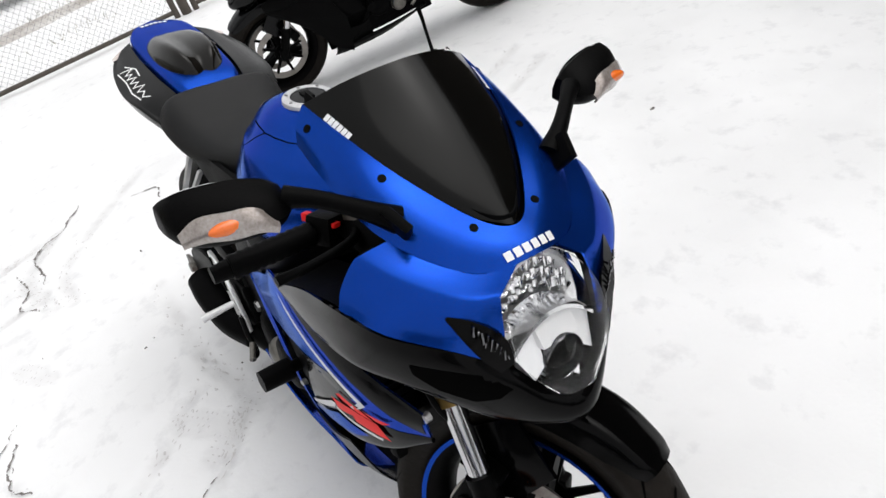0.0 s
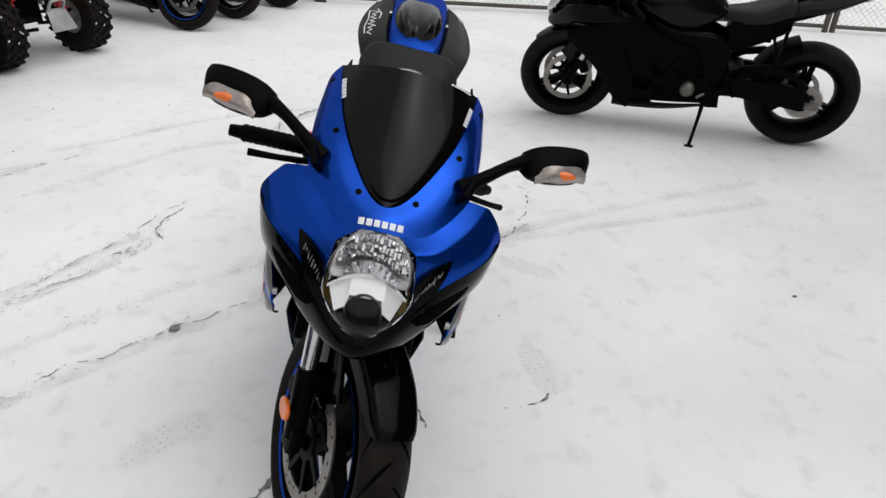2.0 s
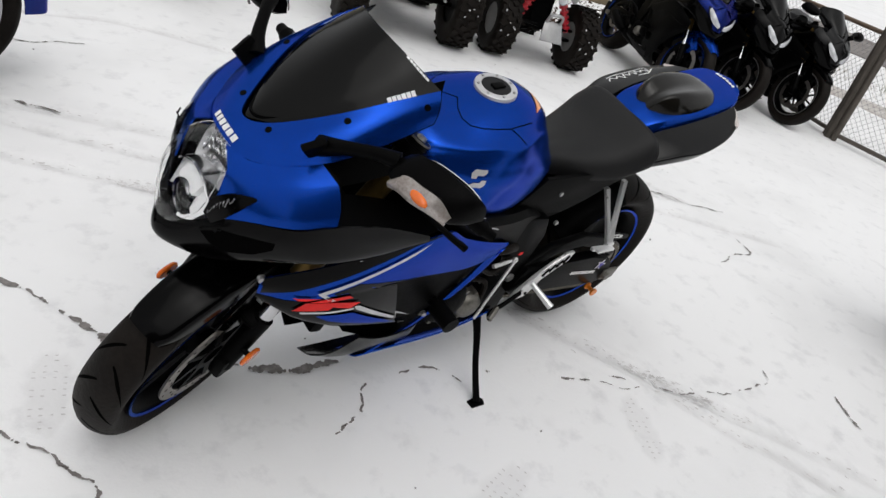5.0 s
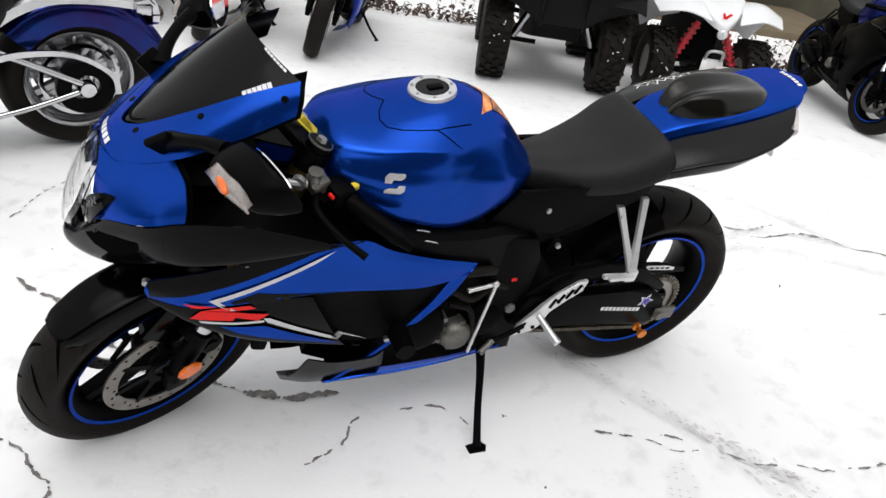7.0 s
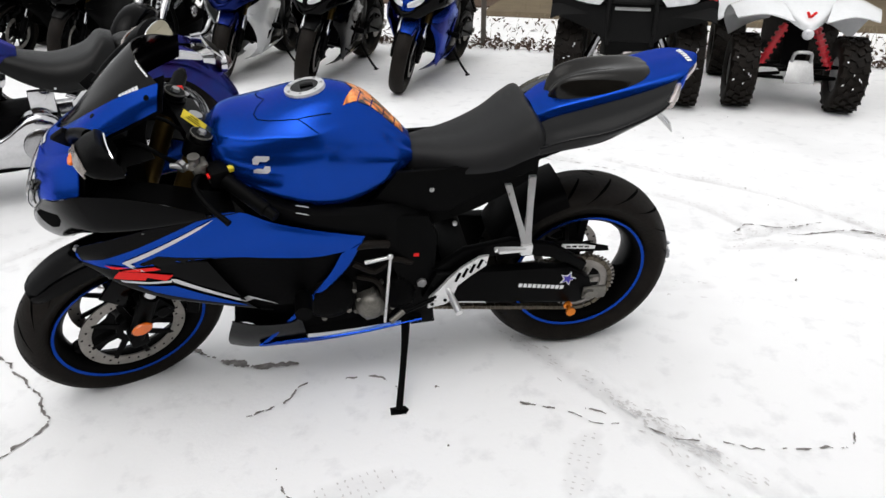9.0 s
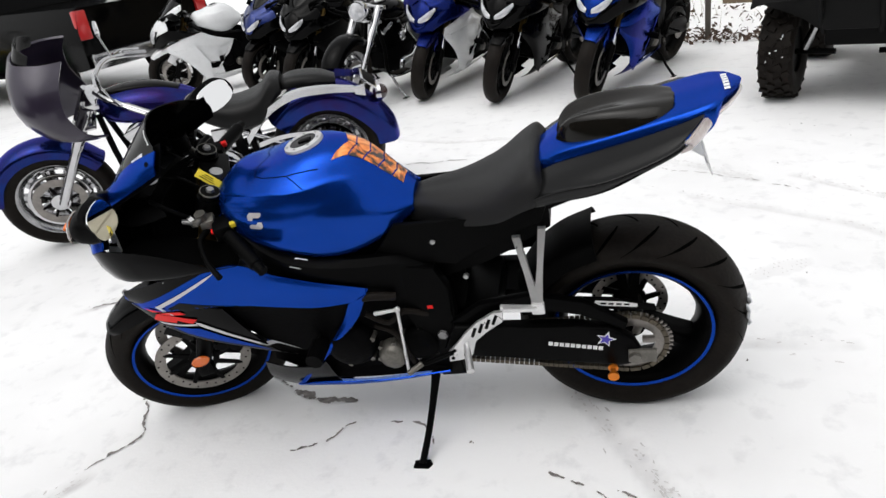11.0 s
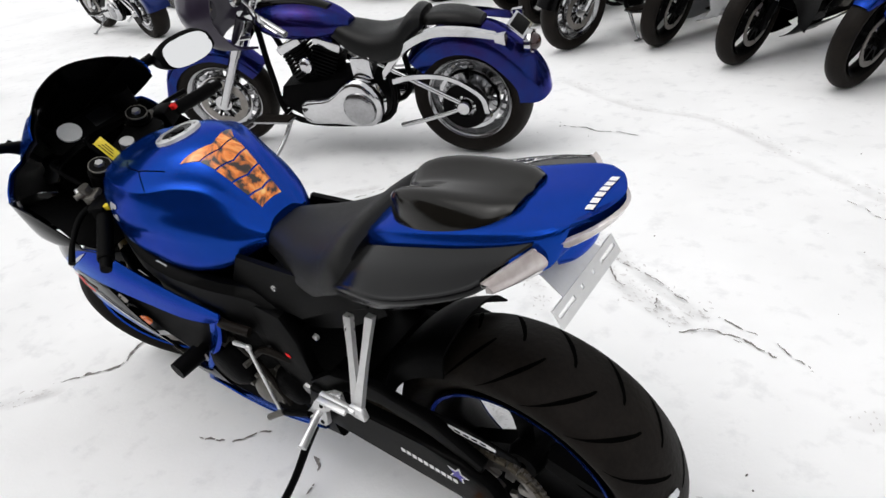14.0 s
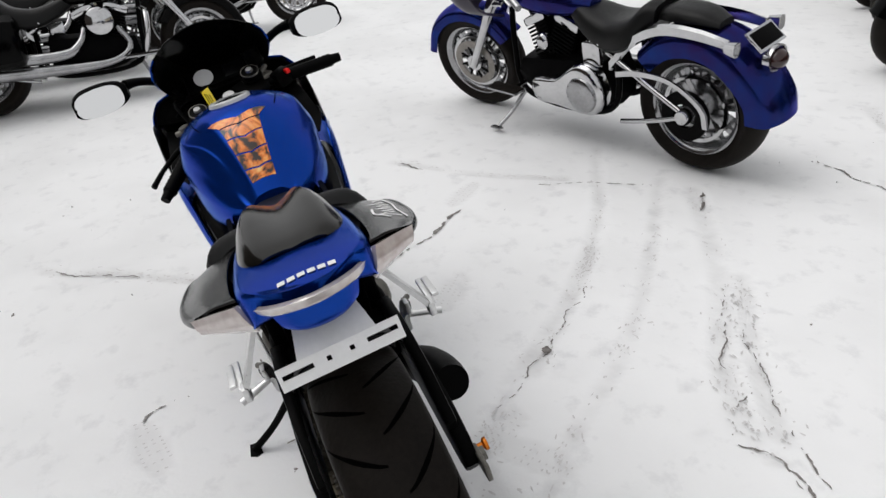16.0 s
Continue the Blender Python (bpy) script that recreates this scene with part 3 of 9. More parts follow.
        for k in range(9):
            y = -0.078 + 0.0195 * k
            z = 0.774 - 6.6 * y * y
            rings.append([(-0.740, y, z), (-0.786, y, z - 0.002), (-0.788, y, z - 0.008), (-0.742, y, z - 0.012)])
        loft(wedge, rings, 2, 1)
        part("reflector", wedge, M_FLUTE, lamp, "chrome reflector crescent over the projector")
        if detail:
            fac = B()
            rnd = random.Random(4)
            # upright flutes of the reflector dome
            for i in range(19):
                y = -0.072 + i * 0.008
                top_z = 0.852 - 5.2 * y * y
                z0 = 0.768 - 3.0 * y * y + 0.006 * (i % 2)
                steps = 4
                for j in range(steps):
                    za, zb = z0 + (top_z - z0) * j / steps, z0 + (top_z - z0) * (j + 0.92) / steps
                    if zb - za < 0.004:
                        continue
                    tilt = Euler((0, rnd.uniform(-0.45, 0.25), rnd.uniform(-0.55, 0.55))).to_matrix().to_4x4()
                    block(fac, (0, 0, 0), (0.004, 0.0072, zb - za), Matrix.Translation((-0.722 - 0.010 * (1 - j / steps) - 2.2 * y * y, y, (za + zb) / 2)) @ tilt, 0.0012)
            tagged(part("facet", fac, M_FLUTE, lamp), kind="stuff")
        proj = B()
        pm = Matrix.Translation((-0.790, 0, 0.698)) @ Matrix.Rotation(radians(90), 4, "Z")
        lathe(proj, [(0.033, -0.03), (0.036, 0.0), (0.037, 0.014), (0.0355, 0.017), (0.033, 0.012), (0.033, -0.03)], 32, pm, closed=True)
        part("projector_ring", proj, M_SMOKE_CHROME, lamp)
        eye_ = B()
        ball(eye_, (-0.795, 0, 0.698), 0.033, (0.5, 1, 1), None, 28, 16)
        part("projector_lens", eye_, M_SMOKE, lamp, "dark projector lens")
        lens = B()
        rows = []
        for z, half, x in ((0.853, 0.014, -0.763), (0.838, 0.046, -0.772), (0.806, 0.074, -0.792), (0.766, 0.085, -0.810), (0.733, 0.083, -0.824), (0.700, 0.062, -0.836), (0.668, 0.034, -0.840)):
            rows.append([(x + 0.012, -half, z), (x - 0.001, -half * 0.6, z), (x - 0.004, 0, z), (x - 0.001, half * 0.6, z), (x + 0.012, half, z)])
        sheet(lens, rows, 4, 3, 0.003, True)
        lens_ob = part("lens", lens, M_LENS_CLEAR, lamp)
        lens_ob.visible_shadow = False
    else:
        rows = []
        for z, half, x in ((0.853, 0.020, -0.762), (0.838, 0.052, -0.768), (0.806, 0.082, -0.790), (0.766, 0.094, -0.812), (0.733, 0.092, -0.826), (0.700, 0.072, -0.836), (0.664, 0.040, -0.838)):
            rows.append([(x + 0.020, -half, z), (x + 0.002, -half * 0.5, z), (x - 0.006, 0, z), (x + 0.002, half * 0.5, z), (x + 0.020, half, z)])
        part("nose_panel", sheet(B(), rows, 4, 3, 0.004, True), paint["nose"], bike)
        for s in (-1, 1):
            rows = [[(-0.842, 0.020, 0.716), (-0.832, 0.062, 0.748), (-0.808, 0.104, 0.786), (-0.770, 0.134, 0.812)],
                    [(-0.848, 0.020, 0.704), (-0.840, 0.064, 0.724), (-0.816, 0.108, 0.756), (-0.772, 0.138, 0.800)],
                    [(-0.846, 0.022, 0.692), (-0.838, 0.064, 0.702), (-0.812, 0.106, 0.734), (-0.772, 0.137, 0.790)]]
            part("headlight", sheet(B(), side(rows, s), 4, 4, 0.008, s > 0), M_LAMP, bike, "slanting clear headlight")
    for s in (-1, 1):
        sl = sheet(B(), side([[(-0.742, 0.146, 0.815), (-0.741, 0.149, 0.811)], [(-0.770, 0.116, 0.802), (-0.763, 0.142, 0.786)], [(-0.790, 0.090, 0.774), (-0.781, 0.126, 0.752)], [(-0.799, 0.084, 0.735), (-0.790, 0.104, 0.724)]], s), 3, 4, 0.004, s > 0)
        slo = part("side_light", sl, M_BLACK_GLOSS, bike, "dark clear side light")
        if detail:
            gl = B()
            rnd = random.Random(6)
            for q in range(9):
                f = q / 8
                c = Vector((-0.779 - 0.018 * f, s * (0.132 - 0.040 * f), 0.800 - 0.056 * f))
                block(gl, (0, 0, 0), (0.003, 0.0028, 0.010 + 0.010 * math.sin(math.pi * (0.15 + 0.8 * f))), Matrix.Translation(c) @ Euler((rnd.uniform(-0.3, 0.3), rnd.uniform(-0.5, 0.3), rnd.uniform(-0.5, 0.5))).to_matrix().to_4x4(), 0.0006)
            tagged(part("facet", gl, M_SMOKE_CHROME, slo), kind="stuff")

    # screen
    rows = [[(-0.718, 0.0, 0.886), (-0.706, 0.020, 0.892), (-0.690, 0.040, 0.900)],
            [(-0.655, 0.0, 0.950), (-0.650, 0.055, 0.944), (-0.640, 0.080, 0.936)],
            [(-0.595, 0.0, 1.012), (-0.582, 0.080, 1.000), (-0.566, 0.120, 0.986)],
            [(-0.542, 0.0, 1.062), (-0.520, 0.090, 1.046), (-0.492, 0.140, 1.024)],
            [(-0.505, 0.0, 1.094), (-0.478, 0.088, 1.080), (-0.432, 0.149, 1.052)]]
    sc = sheet(B(), [mirrored(r) for r in rows], 5, 5, 0.003, True)
    screen_ob = part("windscreen", sc, screen, bike, "dark tinted double-bubble windscreen")
    nose_tree = tree_of(upper)[0]
    for s in (-1, 1):
        for p in ((-0.458, 0.157, 1.020), (-0.592, 0.125, 0.962), (-0.699, 0.056, 0.893)):
            bt = B()
            c_, n_ = nose_tree.find_nearest(Vector((p[0], s * p[1], p[2])))[:2]
            n_ = n_ if n_.z > 0 else -n_
            rod(bt, c_ - n_ * 0.004, c_ + n_ * 0.0050, 0.0085, 0.0065, 12)
            part("screen_bolt", bt, M_BLACK, bike)
        mirror(bike, s, I, detail)
    # cockpit shell and dash
    rows = [[(-0.700, 0.0, 0.875), (-0.690, 0.04, 0.875), (-0.665, 0.09, 0.865), (-0.640, 0.14, 0.84)],
            [(-0.600, 0.0, 0.905), (-0.600, 0.06, 0.900), (-0.590, 0.11, 0.885), (-0.575, 0.16, 0.84)],
            [(-0.500, 0.0, 0.90), (-0.500, 0.06, 0.90), (-0.490, 0.13, 0.895), (-0.470, 0.168, 0.87)]]
    ds = sheet(B(), [mirrored(r) for r in rows], 4, 3, 0.004, True)
    part("cockpit_panel", ds, M_BLACK, bike)
    ck = B()
    loft(ck, [[(-0.70, -0.12, 0.70), (-0.70, 0.12, 0.70), (-0.69, 0.11, 0.86), (-0.69, -0.11, 0.86)],
              [(-0.56, -0.15, 0.66), (-0.56, 0.15, 0.66), (-0.55, 0.13, 0.87), (-0.55, -0.13, 0.87)]], 2, 1)
    part("headlight_bracket", ck, M_BLACK, bike)
    rows = [[(-0.62, 0.222, 0.790), (-0.50, 0.228, 0.776), (-0.385, 0.232, 0.742), (-0.30, 0.205, 0.725)],
            [(-0.62, 0.10, 0.775), (-0.50, 0.12, 0.770), (-0.40, 0.12, 0.745), (-0.32, 0.12, 0.725)]]
    for s in (-1, 1):
        part("inner_panel", sheet(B(), side(rows, s), 4, 3, 0.004, s < 0), M_BLACK, bike)
    if detail:
        gb = B()
        gm = Matrix.Translation((-0.578, 0, 0.905)) @ Matrix.Rotation(radians(-52), 4, "Y")
        block(gb, (0, 0, 0), (0.04, 0.21, 0.085), gm, 0.012)
        gauge = part("instrument_panel", gb, M_BLACK, bike)
        for y, r in ((-0.045, 0.030),):
            gd = B()
            lathe(gd, [(0.0001, 0.020), (r, 0.020), (r, 0.024), (0.0001, 0.024)], 28, gm @ Matrix.Translation((0, y, 0.005)) @ Matrix.Rotation(radians(-90), 4, "Z"))
            part("dial", gd, M_WHITE, gauge, "round white dial")
        lc = B()
        block(lc, (0.021, 0.052, 0.003), (0.003, 0.07, 0.045), gm, 0.001)
        part("display", lc, M_GREY, gauge)

    # bars, levers, triple clamp
    tc = B()
    block(tc, (0, 0, 0), (0.085, 0.235, 0.022), S @ Matrix.Translation((-0.400, 0, 0.870)) @ Matrix.Rotation(RAKE, 4, "Y"), 0.008)
    clamp = part("triple_clamp", tc, M_FRAME, bike)
    for s in (-1, 1):
        cap = B()
        cm = S @ Matrix.Translation((-0.418, s * 0.100, 0.880)) @ Matrix.Rotation(RAKE, 4, "Y")
        rod(cap, (0, 0, -0.03), (0, 0, 0.016), 0.033, 0.033, 24, cm)
        rod(cap, (0, 0, 0.016), (0, 0, 0.034), 0.026, 0.025, 24, cm)
        co_ = part("fork_cap", cap, M_FRAME, clamp)
        kn = B()
        rod(kn, (0, 0, 0.034), (0, 0, 0.042), 0.012, 0.010, 6, cm)
        part("adjuster", kn, M_ALU, co_)
        rg = B()
        lathe(rg, [(0.0255, -0.001), (0.0275, -0.001), (0.0275, 0.003), (0.0255, 0.003)], 28, cm @ Matrix.Translation((0, 0, 0.031)) @ Matrix.Rotation(radians(90), 4, "X"), closed=True)
        part("cap_ring", rg, M_ENGINE_GREY, co_)
        if detail:
            pc = B()
            block(pc, (-0.436, s * 0.150, 0.852), (0.040, 0.040, 0.034), S, 0.008)
            rod(pc, (-0.440, s * 0.140, 0.872), (-0.462, s * 0.176, 0.876), 0.010, 0.008, 12, S)
            perch = part("lever_perch", pc, M_ENGINE_GREY, bike, "cast aluminium lever perch")
            ad = B()
            rod(ad, (-0.462, s * 0.150, 0.860), (-0.500, s * 0.130, 0.862), 0.009, 0.007, 12, S)
            lathe(ad, [(0.004, -0.006), (0.016, -0.006), (0.016, 0.006), (0.004, 0.006)], 8, S @ Matrix.Translation((-0.476, s * 0.142, 0.862)) @ Matrix.Rotation(radians(60 * s), 4, "Z"), closed=True)
            part("cable_adjuster", ad, M_ALU, perch)
        hb = B()
        a, b = Vector((-0.430, s * 0.115, 0.850)), Vector((-0.334, s * 0.322, 0.806))
        rod(hb, a, a.lerp(b, 0.45), 0.013, 0.013, 14, S)
        bar = part("handlebar", hb, M_FRAME, bike)
        gp = B()
        ribs = [0.42 + 0.029 * q for q in range(21)]
        tube(gp, [a.lerp(b, f) for f in ribs], [0.0182 + 0.0020 * (q % 2) for q in range(21)], 18, 1, S)
        part("grip", gp, grips, bar)
        be = B()
        rod(be, b, b + (b - a).normalized() * 0.028, 0.0155, 0.013, 16, S)
        part("bar_end", be, M_BLACK, bar)
        sw = B()
        block(sw, a.lerp(b, 0.30), (0.05, 0.055, 0.05), S, 0.01)
        swo = part("switchgear", sw, M_BLACK, bike)
        if detail:
            yb = B()
            p = a.lerp(b, 0.36)
            block(yb, p + Vector((0.022, 0, 0.018)), (0.02, 0.014, 0.014), S, 0.003)
            part("switch", yb, M_YELLOW if s < 0 else M_RED, swo)
            rb = B()
            block(rb, p + Vector((-0.03, 0, 0.014)), (0.012, 0.015, 0.008), S, 0.002)
            part("switch", rb, M_RED, swo)
        lv = B()
        tube(lv, [a.lerp(b, 0.22) + Vector((-0.03, 0, 0.0)), a.lerp(b, 0.40) + Vector((-0.075, 0, 0.002)), a.lerp(b, 0.75) + Vector((-0.098, 0, 0.004)), b + Vector((-0.098, s * 0.005, 0.002))], [0.009, 0.008, 0.007, 0.0085], 10, 5, S)
        part("lever", lv, M_BLACK, bike)
    if detail:
        rv = B()
        rod(rv, (-0.446, -0.150, 0.868), (-0.446, -0.150, 0.888), 0.013, 0.015, 20, S)
        part("clutch_perch", rv, M_ENGINE_GREY, bike)
        rv = B()
        rod(rv, (-0.480, 0.165, 0.895), (-0.478, 0.165, 0.945), 0.026, 0.027, 20, S)
        part("brake_reservoir", rv, M_BLACK, bike, "dark brake fluid reservoir")
        key = B()
        km = S @ Matrix.Translation((-0.395, -0.002, 0.880)) @ Matrix.Rotation(RAKE, 4, "Y")
        rod(key, (0, 0, 0), (0, 0, 0.02), 0.018, 0.018, 18, km)
        part("ignition", key, M_ALU, clamp)
        cb = B()
        tube(cb, [(-0.55, -0.10, 0.88), (-0.50, -0.15, 0.90), (-0.44, -0.13, 0.84), (-0.36, -0.09, 0.78)], 0.006, 8, 5)
        tube(cb, [(-0.56, 0.05, 0.89), (-0.47, 0.10, 0.91), (-0.42, 0.09, 0.86), (-0.34, 0.07, 0.80)], 0.006, 8, 5)
        tube(cb, [(-0.54, -0.02, 0.90), (-0.46, -0.06, 0.92), (-0.41, -0.05, 0.87), (-0.34, -0.04, 0.80)], 0.005, 8, 5)
        part("cable", cb, M_BLACK, bike)
        tg = B()
        tm = S @ Matrix.Translation((-0.404, -0.050, 0.912)) @ Euler((radians(18), radians(46), radians(-24))).to_matrix().to_4x4()
        block(tg, (0, 0, 0), (0.075, 0.026, 0.003), tm, 0.001)
        tag = part("key_tag", tg, M_YELLOW, bike, "yellow paper key tag")
        for q in range(3):
            tb = B()
            block(tb, (-0.004 + 0.0 * q, -0.006 + 0.006 * q, 0.0022), (0.045 - 0.01 * q, 0.002, 0.0008), tm)
            part("print_bar", tb, M_BLACK, tag)

    # tank: a ridged body with a knee hollow on each side and creases round the filler
    ring = []
    for x, bw, bz, mw, mz, sw_, sz, tz in ((-0.368, 0.055, 0.826, 0.070, 0.848, 0.062, 0.868, 0.878),
                                           (-0.328, 0.118, 0.790, 0.132, 0.834, 0.106, 0.886, 0.908),
                                           (-0.252, 0.154, 0.760, 0.168, 0.822, 0.136, 0.893, 0.920),
                                           (-0.180, 0.164, 0.730, 0.182, 0.812, 0.148, 0.902, 0.944),
                                           (-0.120, 0.160, 0.706, 0.180, 0.806, 0.152, 0.904, 0.960),
                                           (-0.070, 0.154, 0.694, 0.174, 0.802, 0.140, 0.906, 0.967),
                                           (-0.010, 0.142, 0.694, 0.162, 0.796, 0.112, 0.908, 0.961),
                                           (0.055, 0.122, 0.710, 0.140, 0.790, 0.085, 0.892, 0.931),
                                           (0.118, 0.096, 0.738, 0.108, 0.782, 0.062, 0.842, 0.868),
                                           (0.168, 0.062, 0.765, 0.066, 0.780, 0.044, 0.800, 0.812)):
        half = [(x, 0.0, bz - 0.004), (x, bw, bz), (x, mw, mz), (x, mw * 0.45 + sw_ * 0.55 + 0.006, mz * 0.45 + sz * 0.55), (x, sw_ + 0.006, sz - 0.008),
                (x, sw_ - 0.010, sz + 0.005), (x, sw_ * 0.52, sz + (tz - sz) * 0.80), (x, 0.0, tz)]
        ring.append(half + [(x, -y, z) for _, y, z in half[-2:0:-1]])
    tk = loft(B(), ring, 26 if detail else 4, 16 if detail else 3)
    if detail:
        for v in tk.verts:
            x, ya, z = v.co.x, abs(v.co.y), v.co.z
            inward = 0.0
            # the knee hollow, behind a slanting front edge and below the ridge
            front = x - (-0.074 + (z - 0.885) * 0.90)
            ridge = 0.890 - max(0.0, x + 0.06) * 0.40 - z
            depth = max(0.0, min(1.0, front / 0.055)) * max(0.0, min(1.0, ridge / 0.100))
            inward += 0.0035 * depth * depth * (3 - 2 * depth)
            v.co.y -= math.copysign(inward, v.co.y)
    tank = part("fuel_tank", tk, paint["tank"], bike)
    tcap = B()
    cm = Matrix.Translation((-0.106, 0, 0.9625)) @ Matrix.Rotation(radians(-10), 4, "Y") @ Matrix.Rotation(radians(90), 4, "X")
    lathe(tcap, [(0.036, -0.008), (0.055, -0.008), (0.053, 0.003), (0.050, 0.005), (0.037, 0.005)], 36, cm, closed=True)
    cap = part("fuel_cap", tcap, M_SILVER, bike, "silver ring round a dark locking fuel cap")
    tl = B()
    lathe(tl, [(0.0001, -0.006), (0.037, -0.006), (0.037, 0.0035), (0.0001, 0.004)], 30, cm)
    part("cap_lid", tl, M_GREY, cap)
    if detail:
        for k in range(7):
            a = 2 * math.pi * k / 7
            bo = B()
            lathe(bo, [(0.0001, 0.004), (0.0035, 0.004), (0.0035, 0.007), (0.0001, 0.007)], 8, cm @ Matrix.Translation((0.0445 * math.cos(a), 0, 0.0445 * math.sin(a))))
            part("cap_bolt", bo, M_ALU, cap)
        fl = B()
        block(fl, (0.006, 0.0055, 0), (0.034, 0.004, 0.020), cm, 0.002)
        part("lock_flap", fl, M_BLACK, cap)

    # frame, engine, subframe
    for s in (-1, 1):
        fr = B()
        rings = []
        for x, y, zt, zb, t in ((-0.345, 0.110, 0.845, 0.735, 0.035), (-0.250, 0.176, 0.770, 0.690, 0.04), (-0.140, 0.190, 0.712, 0.640, 0.04), (0.0, 0.172, 0.684, 0.600, 0.036), (0.110, 0.146, 0.670, 0.520, 0.036), (0.185, 0.132, 0.640, 0.420, 0.036)):
            rings.append([(x, s * (y - t), zb), (x, s * y, zb + 0.012), (x, s * y, zt - 0.015), (x, s * (y - t * 0.5), zt), (x, s * (y - t), zt)])
        loft(fr, rings, 3, 1)
        spar = part("frame_spar", fr, M_FRAME, bike)
        fp = B()
        slab(fp, [(0.045, 0.600), (0.130, 0.640), (0.205, 0.630), (0.235, 0.560), (0.228, 0.450), (0.215, 0.330), (0.235, 0.230), (0.160, 0.225), (0.125, 0.300), (0.135, 0.400), (0.100, 0.500), (0.070, 0.550)], 0.034, Matrix.Translation((0, s * 0.128, 0)), 0.008)
        part("pivot_plate", fp, M_FRAME, bike)
        if detail:
            bo = B()
            rod(bo, (0.190, s * 0.143, 0.395), (0.190, s * 0.152, 0.395), 0.017, 0.015, 6)
            part("pivot_nut", bo, M_ALU, bike)
            sb = B()
            slab(sb, [(0.04, 0.66), (0.12, 0.765), (0.34, 0.765), (0.46, 0.815), (0.52, 0.80), (0.50, 0.745), (0.36, 0.690), (0.27, 0.63), (0.20, 0.635), (0.10, 0.640)], 0.012, Matrix.Translation((0, s * 0.118, 0)), 0.004)
            part("side_cover", sb, M_BLACK, bike)
            for q in ((0.215, 0.705), (0.285, 0.585)):
                bt = B()
                rod(bt, (q[0], s * 0.12, q[1]), (q[0], s * 0.128, q[1]), 0.008, 0.007, 8)
                part("bolt", bt, M_ALU, bike)
    eb = B()
    loft(eb, [[(-0.36, -0.13, 0.30), (-0.36, 0.13, 0.30), (-0.30, 0.14, 0.62), (-0.30, -0.14, 0.62)],
              [(-0.20, -0.15, 0.25), (-0.20, 0.15, 0.25), (-0.16, 0.15, 0.66), (-0.16, -0.15, 0.66)],
              [(0.05, -0.14, 0.25), (0.05, 0.14, 0.25), (0.05, 0.13, 0.60), (0.05, -0.13, 0.60)],
              [(0.18, -0.10, 0.27), (0.18, 0.10, 0.27), (0.18, 0.10, 0.52), (0.18, -0.10, 0.52)]], 3, 1)
    engine = part("engine", eb, M_ENGINE, bike)
    for (x, z, r, y, mt) in ((-0.085, 0.385, 0.078, 0.185, M_ENGINE), (0.035, 0.335, 0.046, 0.178, M_ENGINE_GREY), (0.115, 0.36, 0.060, 0.155, M_ENGINE)):
        for s in (-1, 1):
            cv = B()
            cm = Matrix.Translation((x, 0, z))
            prof = [(0.0001, s * (y + 0.012)), (r * 0.45, s * (y + 0.011)), (r * 0.78, s * (y + 0.004)), (r * 0.96, s * (y - 0.012)), (r, s * (y - 0.03)), (r, s * 0.10)]
            lathe(cv, prof, 30, cm)
            cover = part("engine_cover", cv, mt, engine)
            for q in range(6 if detail and s < 0 else 0):
                a = 2 * math.pi * q / 6 + 0.3
                cv = B()
                rod(cv, (x + r * 0.98 * math.cos(a), s * (y - 0.05), z + r * 0.98 * math.sin(a)), (x + r * 0.98 * math.cos(a), s * (y - 0.010), z + r * 0.98 * math.sin(a)), 0.008, 0.008, 8)
                part("cover_bolt", cv, M_ENGINE_GREY, engine)
    rd = B()
    block(rd, (-0.44, 0, 0.50), (0.035, 0.30, 0.30), Matrix.Translation((-0.44, 0, 0.5)) @ Matrix.Rotation(radians(12), 4, "Y") @ Matrix.Translation((0.44, 0, -0.5)), 0.008)
    radiator = part("radiator", rd, M_ENGINE, bike)
    for q in range(13 if detail else 0):
        fn = B()
        block(fn, (-0.462, 0, 0.37 + q * 0.021), (0.012, 0.27, 0.003))
        part("fin", fn, M_ENGINE, radiator)
    if detail:
        ro = B()
        rod(ro, (0.093, -0.187, 0.533), (0.075, -0.187, 0.288), 0.0046, 0.0046, 12)
        rod(ro, (0.022, -0.180, 0.512), (0.090, -0.182, 0.526), 0.0065, 0.0050, 12)
        ball(ro, (0.092, -0.186, 0.530), 0.0095, (1, 0.8, 1), None, 14, 8)
        part("shift_rod", ro, M_ALU_BRIGHT, bike)
        hs = B()
        tube(hs, [(-0.02, -0.17, 0.56), (0.03, -0.18, 0.575), (0.09, -0.165, 0.56)], 0.012, 10, 4)
        tube(hs, [(-0.01, -0.165, 0.50), (0.05, -0.17, 0.47), (0.10, -0.16, 0.50), (0.16, -0.14, 0.47)], 0.009, 8, 4)
        tube(hs, [(0.0, -0.15, 0.44), (0.06, -0.165, 0.42), (0.09, -0.16, 0.30)], 0.008, 8, 4)
        part("hose", hs, M_RUBBER, bike)
        dt = tree_of(*[o for o in bike.children if o.name.startswith("pivot_plate")])
        decal("warning_sticker", bars(1, 0.016, 0.012, 0)[0], (0.172, -0.18, 0.50), (1, 0, 0), (0, 0, 1), dt, M_RED, bike, cuts=1)

    # side fairings
    for s in (-1, 1):
        fairing_side(bike, s, paint, detail)

    # seat and tail
    ring = []
